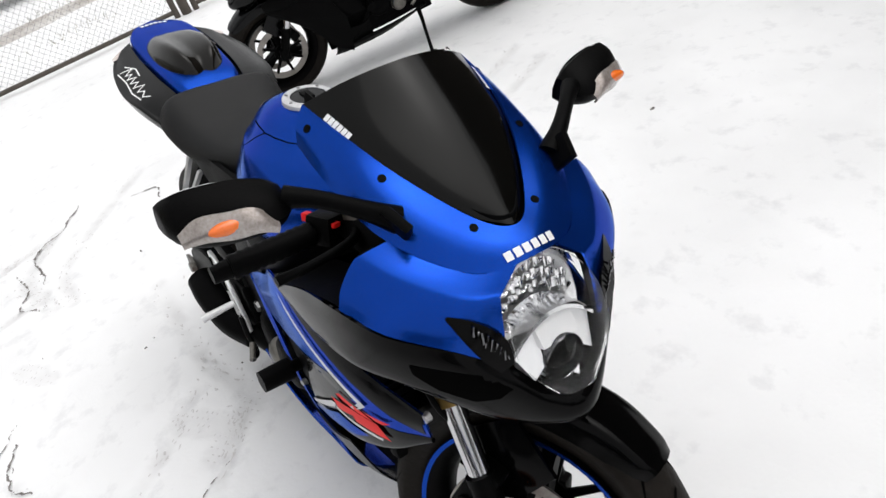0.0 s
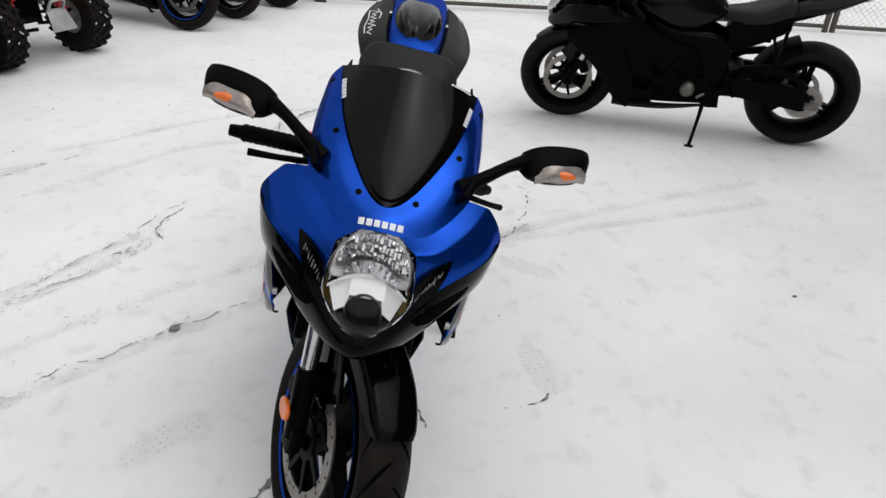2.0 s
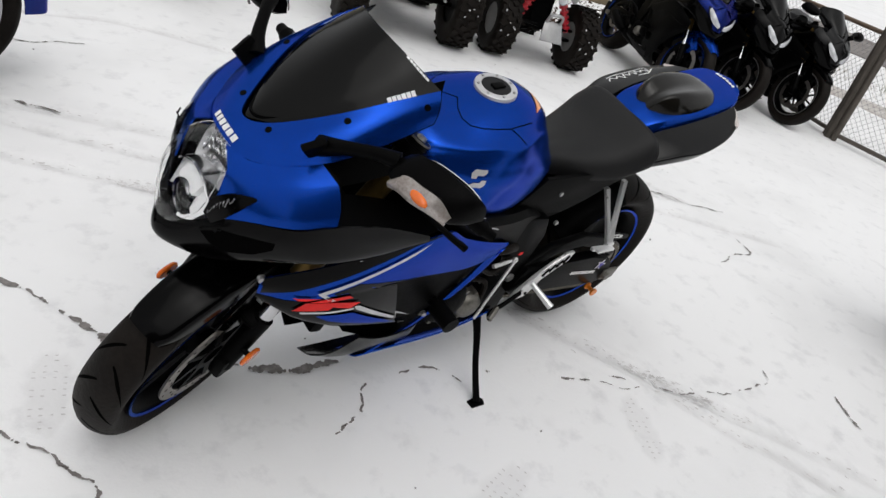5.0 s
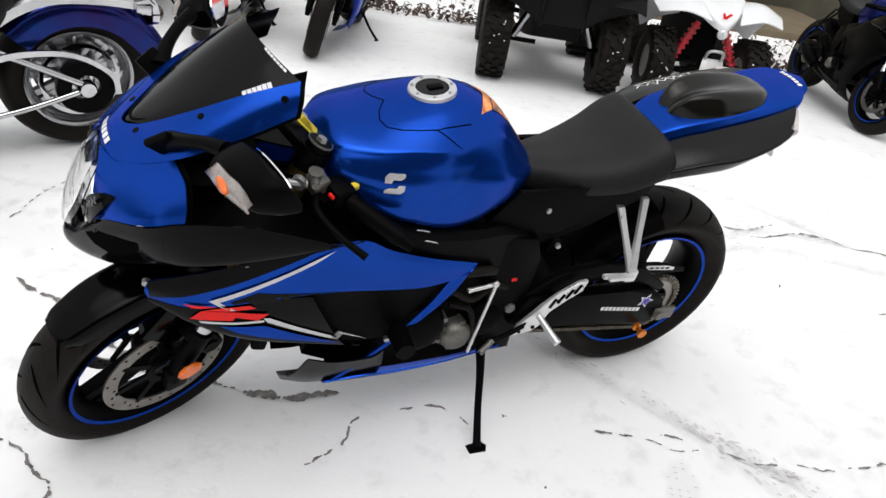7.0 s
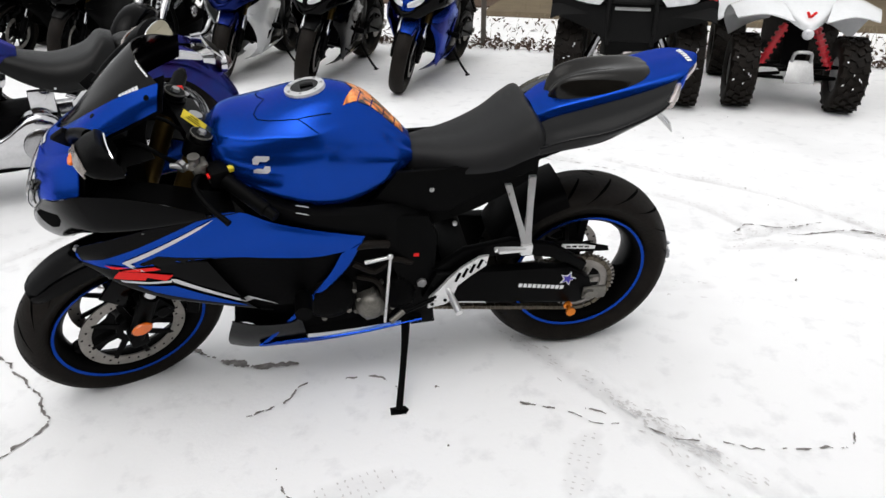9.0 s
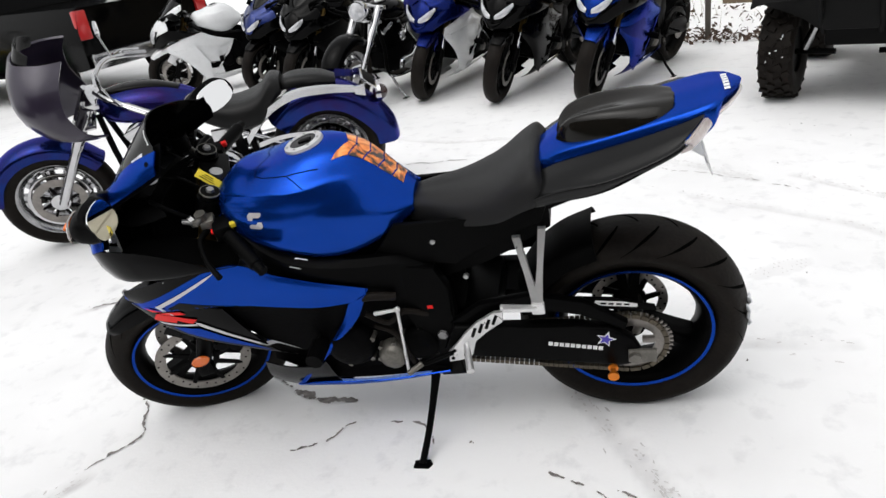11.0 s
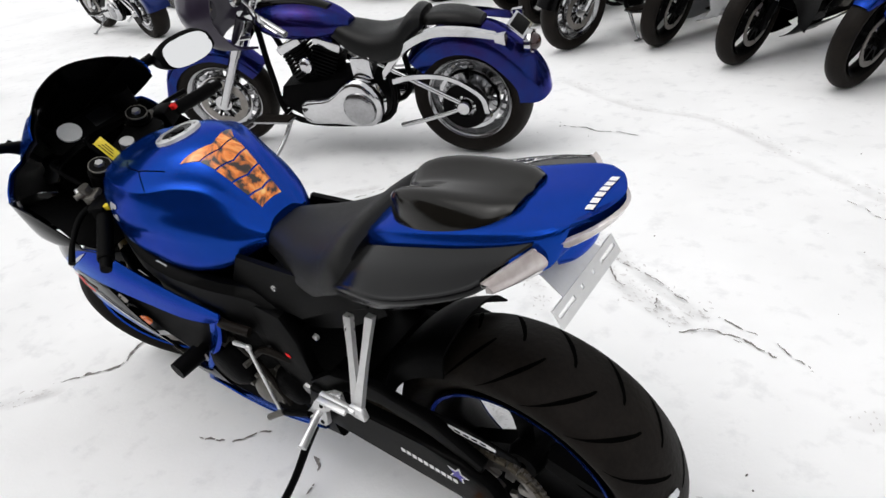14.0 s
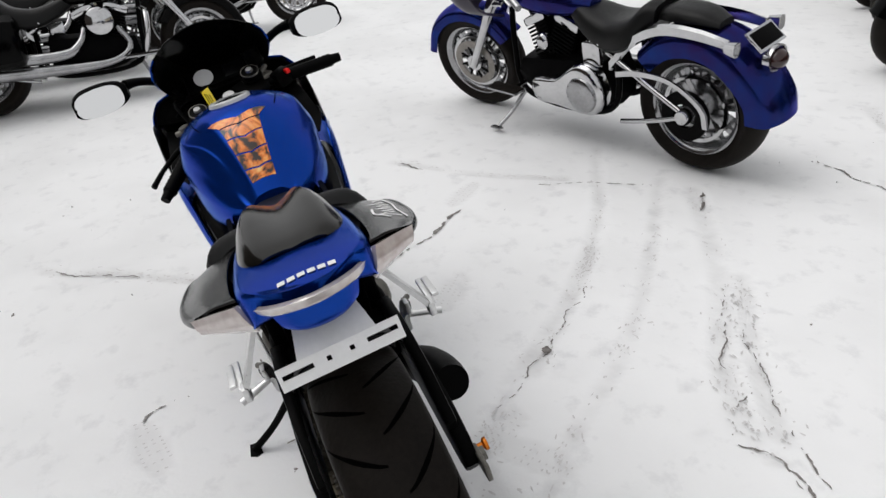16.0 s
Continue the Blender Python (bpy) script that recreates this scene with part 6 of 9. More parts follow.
CRACKS = [([(-0.50, 0.18), (-0.42, 0.12), (-0.33, 0.07), (-0.19, 0.03)], 0.015),
          ([(-0.84, 0.60), (-0.79, 0.45), (-0.76, 0.36), (-0.72, 0.32), (-0.58, 0.25), (-0.50, 0.18)], 0.013),
          ([(1.766, 0.618), (1.962, 0.675), (2.10, 0.61), (2.324, 0.642)], 0.006), ([(-1.42, 0.60), (-1.255, 0.405), (-1.083, 0.171), (-1.05, 0.12)], 0.006),
          ([(2.469, -0.007), (2.373, -0.136), (2.25, -0.12), (2.022, -0.131)], 0.005), ([(-0.17, -0.05), (-0.26, -0.13), (-0.39, -0.18)], 0.0055), ([(-0.10, -0.05), (0.02, -0.10), (0.10, -0.19)], 0.0045),
          ([(0.20, -0.195), (0.215, -0.20)], 0.010), ([(0.40, -0.31), (0.54, -0.38), (0.67, -0.46)], 0.005),
          ([(-1.05, 0.12), (-1.00, 0.01), (-0.96, -0.04), (-0.98, -0.10), (-1.07, -0.24)], 0.007),
          ([(-1.04, 0.92), (-0.95, 0.77), (-0.88, 0.65), (-0.84, 0.60)], 0.010), ([(2.03, 0.55), (2.39, 0.51), (2.54, 0.34), (2.74, 0.20)], 0.007),
          ([(1.52, -0.93), (1.40, -1.08)], 0.007), ([(0.40, -0.31), (0.91, -0.64), (1.25, -0.73), (1.34, -0.70)], 0.004),
          ([(0.83, 0.95), (0.91, 0.93), (1.03, 0.88)], 0.0045), ([(1.00, 2.08), (1.39, 1.79), (1.70, 1.50)], 0.004),
          ([(0.04, 1.46), (0.20, 1.34), (0.38, 1.15), (0.48, 1.09), (0.57, 1.06), (0.69, 0.90), (0.80, 0.93), (0.92, 0.92)], 0.0034),
          ([(-1.76, 0.86), (-1.58, 0.94)], 0.008), ([(-1.11, 1.29), (-0.94, 1.57), (-0.72, 1.83)], 0.004),
          ([(-0.57, 1.91), (-0.42, 1.79)], 0.010), ([(-0.56, 2.59), (-0.28, 2.57), (-0.03, 2.56)], 0.006),
          ([(-1.48, -0.90), (-1.33, -0.67), (-1.20, -0.49)], 0.0045), ([(-0.22, -0.59), (-0.32, -0.46)], 0.004),
          ([(0.27, 1.29), (0.52, 1.17), (0.64, 1.10), (0.99, 0.95), (1.13, 0.86)], 0.0028),
          ([(-0.21, 1.08), (-0.08, 0.89), (0.07, 0.71), (0.16, 0.57), (0.29, 0.38)], 0.003), ([(0.07, 0.69), (0.10, 0.66)], 0.016)]


def snow_height(x, y):
    near = 1.0 / (1.0 + (x * x + y * y) * 0.004)
    h = 0.006 * noise.noise(Vector((x * 1.3, y * 1.3, 0.0))) + 0.004 * noise.noise(Vector((x * 4.1, y * 4.1, 3.0)))
    # the yard falls a little towards the front wheel
    fall = 0.032 * math.tanh(x * 1.1) * math.exp(-(x * x + y * y) / 3.5)
    return h * near - 0.004 + fall


def axis_steps(lo, hi):
    """Fine steps near the middle, growing outwards to the horizon."""
    count = int((hi - lo) / 0.021)
    fine = [lo + 0.021 * k for k in range(count + 1)]
    out, step, v = [], 0.026, fine[-1]
    while v < 420:
        v += step
        step *= 1.20
        out.append(v)
    left, step, v = [], 0.026, fine[0]
    while v > -420:
        v -= step
        step *= 1.20
        left.append(v)
    return left[::-1] + fine + out


def build_ground():
    xs, ys = np.array(axis_steps(-2.5, 3.2)), np.array(axis_steps(-2.3, 3.3))
    gx, gy = np.meshgrid(xs, ys)
    z, wear = np.zeros(gx.shape), np.zeros(gx.shape)
    rough = np.zeros(gx.shape)
    for j in range(len(ys)):
        for i in range(len(xs)):
            x, y = float(xs[i]), float(ys[j])
            z[j, i] = snow_height(x, y)
            if abs(x) < 4 and abs(y) < 4:
                rough[j, i] = noise.noise(Vector((x * 7, y * 7, 9.0))) + 0.6 * noise.noise(Vector((x * 23, y * 23, 2.0)))
    patch = np.clip(rough - 0.55, 0, 1) * 0.5
    wear = np.maximum(wear, patch)
    z -= patch * 0.004
    rnd = random.Random(3)
    for t in TRACKS:
        p = np.array([(q.x, q.y) for q in resample([(x, y, 0) for x, y in t], 14)])
        half = 0.030 + 0.016 * rnd.random()
        i0, i1 = np.searchsorted(xs, (p[:, 0].min() - 0.15, p[:, 0].max() + 0.15))
        j0, j1 = np.searchsorted(ys, (p[:, 1].min() - 0.15, p[:, 1].max() + 0.15))
        wx, wy = gx[j0:j1, i0:i1], gy[j0:j1, i0:i1]
        d = np.full(wx.shape, 9.0)
        for a, b in zip(p, p[1:]):
            u = b - a
            f = np.clip(((wx - a[0]) * u[0] + (wy - a[1]) * u[1]) / max(1e-9, float(u @ u)), 0, 1)
            d = np.minimum(d, np.hypot(wx - a[0] - f * u[0], wy - a[1] - f * u[1]))
        dent = np.clip(1 - (d / half) ** 2, 0, 1)
        lip = np.exp(-((d - half * 1.35) / (half * 0.4)) ** 2)
        fade = np.clip(0.65 + 0.9 * rough[j0:j1, i0:i1], 0.1, 1.2)
        z[j0:j1, i0:i1] += -0.006 * dent + 0.0035 * lip * fade
        wear[j0:j1, i0:i1] = np.maximum(wear[j0:j1, i0:i1], 0.50 * dent * fade)
    for px, py, a in FEET:
        u, v = (gx - px) * math.cos(a) + (gy - py) * math.sin(a), -(gx - px) * math.sin(a) + (gy - py) * math.cos(a)
        inside = ((u / 0.145) ** 2 + (v / 0.050) ** 2) < 1
        z[inside] -= 0.005
        wear[inside] = np.maximum(wear[inside], 0.22)
    nx, ny = len(xs), len(ys)
    verts = np.stack([gx.ravel(), gy.ravel(), z.ravel()], axis=1)
    k = (np.arange(ny - 1)[:, None] * nx + np.arange(nx - 1)[None, :]).ravel()
    faces = np.stack([k, k + 1, k + nx + 1, k + nx], axis=1)
    me = bpy.data.meshes.new("ground")
    me.from_pydata(verts.tolist(), [], faces.tolist())
    at = me.attributes.new("wear", "FLOAT", "POINT")
    at.data.foreach_set("value", wear.ravel().astype(np.float32))
    me.polygons.foreach_set("use_smooth", [True] * len(faces))
    me.materials.append(M_SNOW)
    return tagged(new("ground", me), "thin trodden snow over an asphalt yard", "ground", kind="structure")


ground = build_ground()


def crack_line(pts, half, rnd):
    """Bare wet asphalt showing through the snow: a thin wandering strip of uneven width."""
    bm = B()
    line = resample([(x, y, 0) for x, y in pts], 60)
    prev, seed = None, rnd.uniform(0, 90)
    run = 0.0
    for i, q in enumerate(line):
        if i:
            run += (q - line[i - 1]).length
        d = (line[min(i + 1, len(line) - 1)] - line[max(i - 1, 0)]).normalized()
        side_ = Vector((-d.y, d.x, 0))
        wob = side_ * (noise.noise(Vector((run * 9, seed, 0))) * 0.030 + noise.noise(Vector((run * 45, seed, 4))) * 0.008)
        w = half * (0.55 + 1.1 * noise.noise(Vector((run * 30, seed, 8))) + 0.5 * noise.noise(Vector((run * 140, seed, 2))))
        w *= min(1.0, 0.2 + 6 * i / len(line), 0.2 + 6 * (len(line) - 1 - i) / len(line))
        if w < half * (0.36 if half < 0.0065 else 0.12):
            prev = None
            continue
        row = []
        for p in (q + wob + side_ * w, q + wob - side_ * w):
            row.append(bm.verts.new((p.x, p.y, snow_height(p.x, p.y) + 0.0035)))
        if prev:
            bm.faces.new((prev[0], prev[1], row[1], row[0]))
        prev = row
    return bm


rnd_crack = random.Random(11)
for pts, half in CRACKS:
    part("crack", crack_line(pts, half, rnd_crack), M_ASPHALT, ground)
# scattered grit and slush lumps
grit = B()
for _ in range(70):
    x, y = rnd_crack.uniform(-2.2, 3.0), rnd_crack.uniform(-1.8, 3.0)
    r = rnd_crack.uniform(0.0015, 0.004) * (2.0 if rnd_crack.random() < 0.08 else 1)
    mm = Matrix.Translation((x, y, snow_height(x, y) + 0.001)) @ Euler((rnd_crack.uniform(0, 3), rnd_crack.uniform(0, 3), rnd_crack.uniform(0, 3))).to_matrix().to_4x4() @ Matrix.Diagonal((r * rnd_crack.uniform(0.8, 2.5), r, r * 0.6, 1))
    res = bmesh.ops.create_icosphere(grit, subdivisions=1, radius=1.0)
    bmesh.ops.transform(grit, matrix=mm, verts=res["verts"])
tagged(part("grit", grit, M_ASPHALT, ground), kind="stuff")

# pressed slush: flecks along the tyre tracks and in the prints of boots
flecks_rnd = random.Random(29)


def fleck(bm, x, y, a, b, turn):
    out = []
    for k in range(6):
        t = 2 * math.pi * k / 6
        r = flecks_rnd.uniform(0.55, 1.15)
        u, v = a * r * math.cos(t), b * r * math.sin(t)
        px, py = x + u * math.cos(turn) - v * math.sin(turn), y + u * math.sin(turn) + v * math.cos(turn)
        out.append(bm.verts.new((px, py, snow_height(px, py) + 0.0030)))
    bm.faces.new(out)


for k, t in enumerate(TRACKS):
    bm = B()
    line = resample([(x, y, 0) for x, y in t], 60)
    run, half = 0.0, (0.022, 0.034, 0.016)[k % 3]
    for a, b in zip(line, line[1:]):
        d = b - a
        run += d.length
        turn = math.atan2(d.y, d.x)
        lively = 0.5 + 0.9 * noise.noise(Vector((run * 3.0, k * 7.1, 0)))
        for _ in range(3):
            if flecks_rnd.random() < lively * 0.45:
                o = flecks_rnd.gauss(0, half)
                q = a + d * flecks_rnd.random()
                fleck(bm, q.x - math.sin(turn) * o, q.y + math.cos(turn) * o, flecks_rnd.uniform(0.003, 0.016), flecks_rnd.uniform(0.0015, 0.005), turn + flecks_rnd.gauss(0, 0.4))
    tagged(part("tyre_track", bm, M_SLUSH, ground, "faint grey tyre track in the snow"), kind="stuff")
for x, y, turn in FEET:
    bm = B()
    for i in range(13):
        for j in range(4):
            u, v = -0.13 + i * 0.021, -0.036 + j * 0.024
            if abs(v) > 0.042 - 0.5 * max(0.0, abs(u) - 0.08) or abs(u + 0.045) < 0.012 or flecks_rnd.random() < 0.25:
                continue
            fleck(bm, x + u * math.cos(turn) - v * math.sin(turn), y + u * math.sin(turn) + v * math.cos(turn), 0.006, 0.0028, turn + 1.5)
    tagged(part("boot_print", bm, M_SLUSH, ground, "waffle boot print in the snow"), kind="stuff")


# ---------------------------------------------------------------- the parked row
M_FLIP = material("blue-violet flip paint", (0.002, 0.028, 0.165), 0.20, 0.8, 0.12, 0.5, 1.6, second=(0.018, 0.007, 0.070))
M_FLIP.node_tree.nodes["Principled BSDF"].inputs["Specular Tint"].default_value = (0.30, 0.30, 1.0, 1)
M_VIOLET = material("dark violet paint", (0.024, 0.017, 0.036), 0.3, 0.2, 0.4, 0.35, 2.5)
M_PALE = material("pale blue paint", (0.22, 0.36, 0.42), 0.3, 0.1, 0.6, 0.12, 4)
M_LEATHER = material("black leather", (0.004, 0.004, 0.004), 0.4, 0, 0, 0.3, 6, 0.3, 300, spec=0.22)
M_CHROME_DULL = material("worn chrome", (0.44, 0.44, 0.45), 0.2, 1.0, 0, 0.35, 9, rough_vary=0.1)
M_TAIL_RED = material("smoked red tail lens", (0.030, 0.008, 0.008), 0.15, 0, 0.3, 0.3, 20)
M_ATV_BLACK = material("textured black plastic", (0.0035, 0.0035, 0.0035), 0.6, 0, 0, 0.4, 9, 0.4, 220, spec=0.12)
M_GREEN = material("tractor green paint", (0.012, 0.13, 0.020), 0.35, 0, 0.5, 0.2, 4)
M_NAVY = material("navy sport paint", (0.003, 0.009, 0.085), 0.22, 0.75, 0.10, 0.15, 4, spec=0.2)
M_COBALT = material("cobalt sport paint", (0.003, 0.026, 0.20), 0.24, 0.80, 0.10, 0.15, 4, spec=0.2)
for m_ in (M_NAVY, M_COBALT):
    m_.node_tree.nodes["Principled BSDF"].inputs["Specular Tint"].default_value = (0.25, 0.40, 1.0, 1)
M_SHOCK = material("red shock spring", (0.60, 0.015, 0.03), 0.35, 0, 0.4, 0.15, 12)
M_PATINA = material("snow on plastic", (0.75, 0.75, 0.76), 0.8, 0, 0, 0.1, 20, 0.3, 80)


def pose_of(front, heading, lean=9.6, half=0.70):
    """Where a machine stands: its front tyre's foot, and the way it faces, in degrees from plus x."""
    a = radians(heading)
    f = Vector((math.cos(a), math.sin(a), 0))
    c = Vector((front[0], front[1], 0)) - f * half
    return Matrix.Translation(c) @ Matrix.Rotation(a + math.pi, 4, "Z") @ Matrix.Rotation(radians(lean), 4, "X")


def cruiser(m, label, paint, fairing=None, steer=0.0, group="", full=True, touring=False, category="motorcycle"):
    """A low V-twin cruiser on its side stand."""
    bike = thing("cruiser_motorcycle", m, label, category, group)
    rake = radians(32)
    axis = Vector((math.sin(rake), 0, math.cos(rake)))
    head = Vector((-0.40, 0, 0.80))
    S = Matrix.Translation(head) @ Matrix.Rotation(radians(steer), 4, axis) @ Matrix.Translation(-head)
    fw, rw = S @ Matrix.Translation((-0.790, 0, 0.320)), Matrix.Translation((0.790, 0, 0.325))
    front = wheel(bike, fw, 0.320, 0.140, 0.225, 0.100, M_CHROME_DULL, None, 9, True, "front_wheel", False, "", full)
    rear = wheel(bike, rw, 0.325, 0.205, 0.225, 0.150, M_CHROME_DULL, None, 9, True, "rear_wheel", False, "", full)
    for w_, mm, y in ((front, fw, 0.05), (rear, rw, 0.07)):
        d = B()
        for s in (-1, 1):
            lathe(d, [(0.150, s * y), (0.168, s * (y + 0.004)), (0.168, s * (y - 0.012)), (0.150, s * (y - 0.012))], 40, mm, closed=True)
            lathe(d, [(0.010, s * (y + 0.03)), (0.050, s * (y + 0.03)), (0.062, s * y), (0.050, 0.0)], 24, mm)
        part("wheel_cover", d, M_CHROME, w_)
    brake_disc(front, fw, -0.068, 0.145, 0.10, False)
    # fenders
    fb = B()
    rows = []
    for a in (168, 140, 112, 84, 56, 30):
        ca, sa = math.cos(radians(a)), math.sin(radians(a))
        rows.append([(-0.790 + r * ca, y, 0.320 + r * sa) for y, r in ((-0.088, 0.285), (-0.086, 0.335), (-0.045, 0.360), (0, 0.366), (0.045, 0.360), (0.086, 0.335), (0.088, 0.285))])
    sheet(fb, rows, 3, 4, 0.004, True, S)
    part("front_fender", fb, paint, bike)
    fb = B()
    rows = []
    for a in (140, 115, 90, 65, 40, 18, 2):
        ca, sa = math.cos(radians(a)), math.sin(radians(a))
        k = 0.02 if a < 30 else 0
        rows.append([(0.790 + (r + k) * ca, y, 0.325 + (r + k * 0.3) * sa) for y, r in ((-0.130, 0.270), (-0.130, 0.350), (-0.090, 0.385), (0, 0.400), (0.090, 0.385), (0.130, 0.350), (0.130, 0.270))])
    sheet(fb, rows, 3, 4, 0.004, True)
    part("rear_fender", fb, paint, bike)
    for s in (-1, 1):
        st = B()
        rings = []
        for x, z, h in ((0.36, 0.50, 0.030), (0.50, 0.640, 0.030), (0.66, 0.712, 0.028), (0.84, 0.715, 0.026), (1.00, 0.690, 0.020)):
            rings.append([(x, s * 0.133, z - h), (x, s * 0.152, z - h * 0.7), (x, s * 0.152, z + h * 0.7), (x, s * 0.133, z + h)])
        loft(st, rings, 4, 1)
        part("fender_strut", st, M_CHROME, bike, "polished chrome fender strut")
        ts = B()
        loft(ts, [[(1.00, s * 0.150, 0.672), (1.00, s * 0.175, 0.672), (1.00, s * 0.175, 0.708), (1.00, s * 0.150, 0.708)], [(1.055, s * 0.146, 0.662), (1.055, s * 0.188, 0.662), (1.055, s * 0.188, 0.714), (1.055, s * 0.146, 0.714)]], 2, 2)
        part("indicator", ts, M_CHROME, bike)
        sa = B()
        tube(sa, [(0.40, s * 0.130, 0.200), (0.58, s * 0.150, 0.252), (0.80, s * 0.160, 0.325)], 0.013, 10, 4)
        tube(sa, [(0.34, s * 0.130, 0.56), (0.55, s * 0.150, 0.460), (0.80, s * 0.160, 0.335)], 0.014, 10, 4)
        lathe(sa, [(0.0001, s * 0.185), (0.032, s * 0.182), (0.040, s * 0.165), (0.040, s * 0.13), (0.0001, s * 0.13)], 20, rw)
        part("swingarm", sa, M_CHROME, bike, "chrome swingarm cover")
    guard = B()
    rows = [[(0.42, -0.165, 0.490), (0.56, -0.168, 0.515), (0.74, -0.170, 0.500), (0.90, -0.170, 0.400), (0.93, -0.170, 0.300)],
            [(0.42, -0.165, 0.462), (0.56, -0.168, 0.490), (0.735, -0.170, 0.480), (0.878, -0.170, 0.392), (0.905, -0.170, 0.300)]]
    sheet(guard, rows, 4, 2, 0.012, False)
    part("belt_guard", guard, M_CHROME, bike, "chrome belt guard")
    pl = B()
    lathe(pl, [(0.06, -0.155), (0.122, -0.155), (0.122, -0.130), (0.06, -0.130)], 40, rw, closed=True)
    part("belt_pulley", pl, M_FRAME, rear)
    # tank
    ring = []
    for x, w, zb, zt in ((-0.40, 0.05, 0.775, 0.825), (-0.33, 0.115, 0.725, 0.855), (-0.20, 0.150, 0.700, 0.872), (-0.05, 0.142, 0.690, 0.858), (0.08, 0.100, 0.695, 0.815), (0.17, 0.045, 0.705, 0.765)):
        half = [(x, 0, zb + 0.03), (x, w * 0.72, zb), (x, w, zb + 0.38 * (zt - zb)), (x, w * 0.82, zb + 0.8 * (zt - zb)), (x, w * 0.4, zt), (x, 0, zt)]
        ring.append(half + [(a, -y, z) for a, y, z in half[-2:0:-1]])
    part("fuel_tank", loft(B(), ring, 4, 3), paint, bike)
    con = B()
    rows = [mirrored([(x, 0.0, z), (x, w, z - 0.006), (x, w * 1.25, z - 0.022)]) for x, w, z in ((-0.37, 0.030, 0.868), (-0.24, 0.052, 0.890), (-0.08, 0.045, 0.880), (0.06, 0.035, 0.835))]
    sheet(con, rows, 3, 4, 0.006, True)
    part("tank_console", con, M_BLACK_GLOSS, bike, "gloss black tank console")
    # seat
    ring = []
    for x, w, zb, zt in ((0.06, 0.070, 0.690, 0.775), (0.18, 0.120, 0.620, 0.735), (0.32, 0.150, 0.570, 0.705), (0.46, 0.165, 0.590, 0.735), (0.54, 0.130, 0.680, 0.805), (0.60, 0.100, 0.720, 0.800)):
        half = [(x, 0, zb + 0.02), (x, w * 0.95, zb), (x, w, zb + 0.5 * (zt - zb)), (x, w * 0.75, zt - 0.01), (x, 0, zt)]
        ring.append(half + [(a, -y, z) for a, y, z in half[-2:0:-1]])
    seat = part("seat", loft(B(), ring, 4, 3), M_LEATHER, bike, "black leather studded seat")
    for s in (-1, 1):
        for k in range(3):
            b = B()
            ball(b, (0.30 + 0.04 * k, s * 0.150, 0.600 + 0.002 * k), 0.008, (1, 0.6, 1), None, 10, 6)
            part("stud", b, M_CHROME, seat)
    ring = []
    for x, w, zb, zt in ((0.58, 0.06, 0.730, 0.765), (0.66, 0.085, 0.735, 0.790), (0.80, 0.085, 0.735, 0.782), (0.90, 0.055, 0.715, 0.745)):
        half = [(x, 0, zb), (x, w, zb), (x, w * 0.8, zt - 0.006), (x, 0, zt)]
        ring.append(half + [(a, -y, z) for a, y, z in half[-2:0:-1]])
    part("pillion_pad", loft(B(), ring, 4, 3), M_LEATHER, bike)
    # tail
    tb = B()
    ball(tb, (1.135, 0, 0.600), 0.052, (0.85, 1.05, 0.85), None, 20, 12)
    tl = part("tail_light", tb, M_TAIL_RED, bike, "smoked tail light in a chrome shell")
    rim = B()
    lathe(rim, [(0.060, -0.01), (0.070, -0.01), (0.070, 0.02), (0.060, 0.02)], 24, Matrix.Translation((1.13, 0, 0.605)) @ Matrix.Rotation(radians(90), 4, "Z") @ Matrix.Diagonal((1, 1, 0.8, 1)), closed=True)
    part("bezel", rim, M_CHROME, tl)
    pf = B()
    pm = Matrix.Translation((1.080, 0, 0.690)) @ Matrix.Rotation(radians(-48), 4, "Y")
    block(pf, (0, 0, 0), (0.010, 0.185, 0.105), pm, 0.004)
    plate = part("plate_frame", pf, M_CHROME, bike, "chrome plate frame with no plate")
    pb = B()
    block(pb, (0.006, 0, 0), (0.004, 0.160, 0.080), pm, 0.002)
    part("backing", pb, M_BLACK, plate)
    # engine
    for tilt in (-24, 22):
        cm = Matrix.Translation((-0.10, 0, 0.36)) @ Matrix.Rotation(radians(tilt), 4, "Y")
        en = B()
        rod(en, (0, 0, 0.05), (0, 0, 0.28), 0.055, 0.055, 16, cm)
        barrel = part("cylinder", en, M_ENGINE, bike)
        for q in range(9):
            en = B()
            block(en, (0, 0, 0.10 + q * 0.021), (0.155, 0.155 - 0.004 * q, 0.012), cm, 0.003)
            part("fin", en, M_ENGINE, barrel)
    for tilt in (-24, 22):
        rk = B()
        cm = Matrix.Translation((-0.10, 0, 0.36)) @ Matrix.Rotation(radians(tilt), 4, "Y")
        block(rk, (0, 0, 0.305), (0.17, 0.135, 0.05), cm, 0.016)
        part("rocker_box", rk, M_CHROME, bike)
    cc = B()
    loft(cc, [[(-0.33, -0.11, 0.30), (-0.33, 0.11, 0.30), (-0.31, 0.10, 0.42), (-0.31, -0.10, 0.42)], [(-0.10, -0.13, 0.22), (-0.10, 0.13, 0.22), (-0.10, 0.12, 0.45), (-0.10, -0.12, 0.45)], [(0.30, -0.12, 0.25), (0.30, 0.12, 0.25), (0.28, 0.10, 0.48), (0.28, -0.10, 0.48)]], 3, 2)
    part("crankcase", cc, M_ENGINE, bike)
    pr = B()
    ring = []
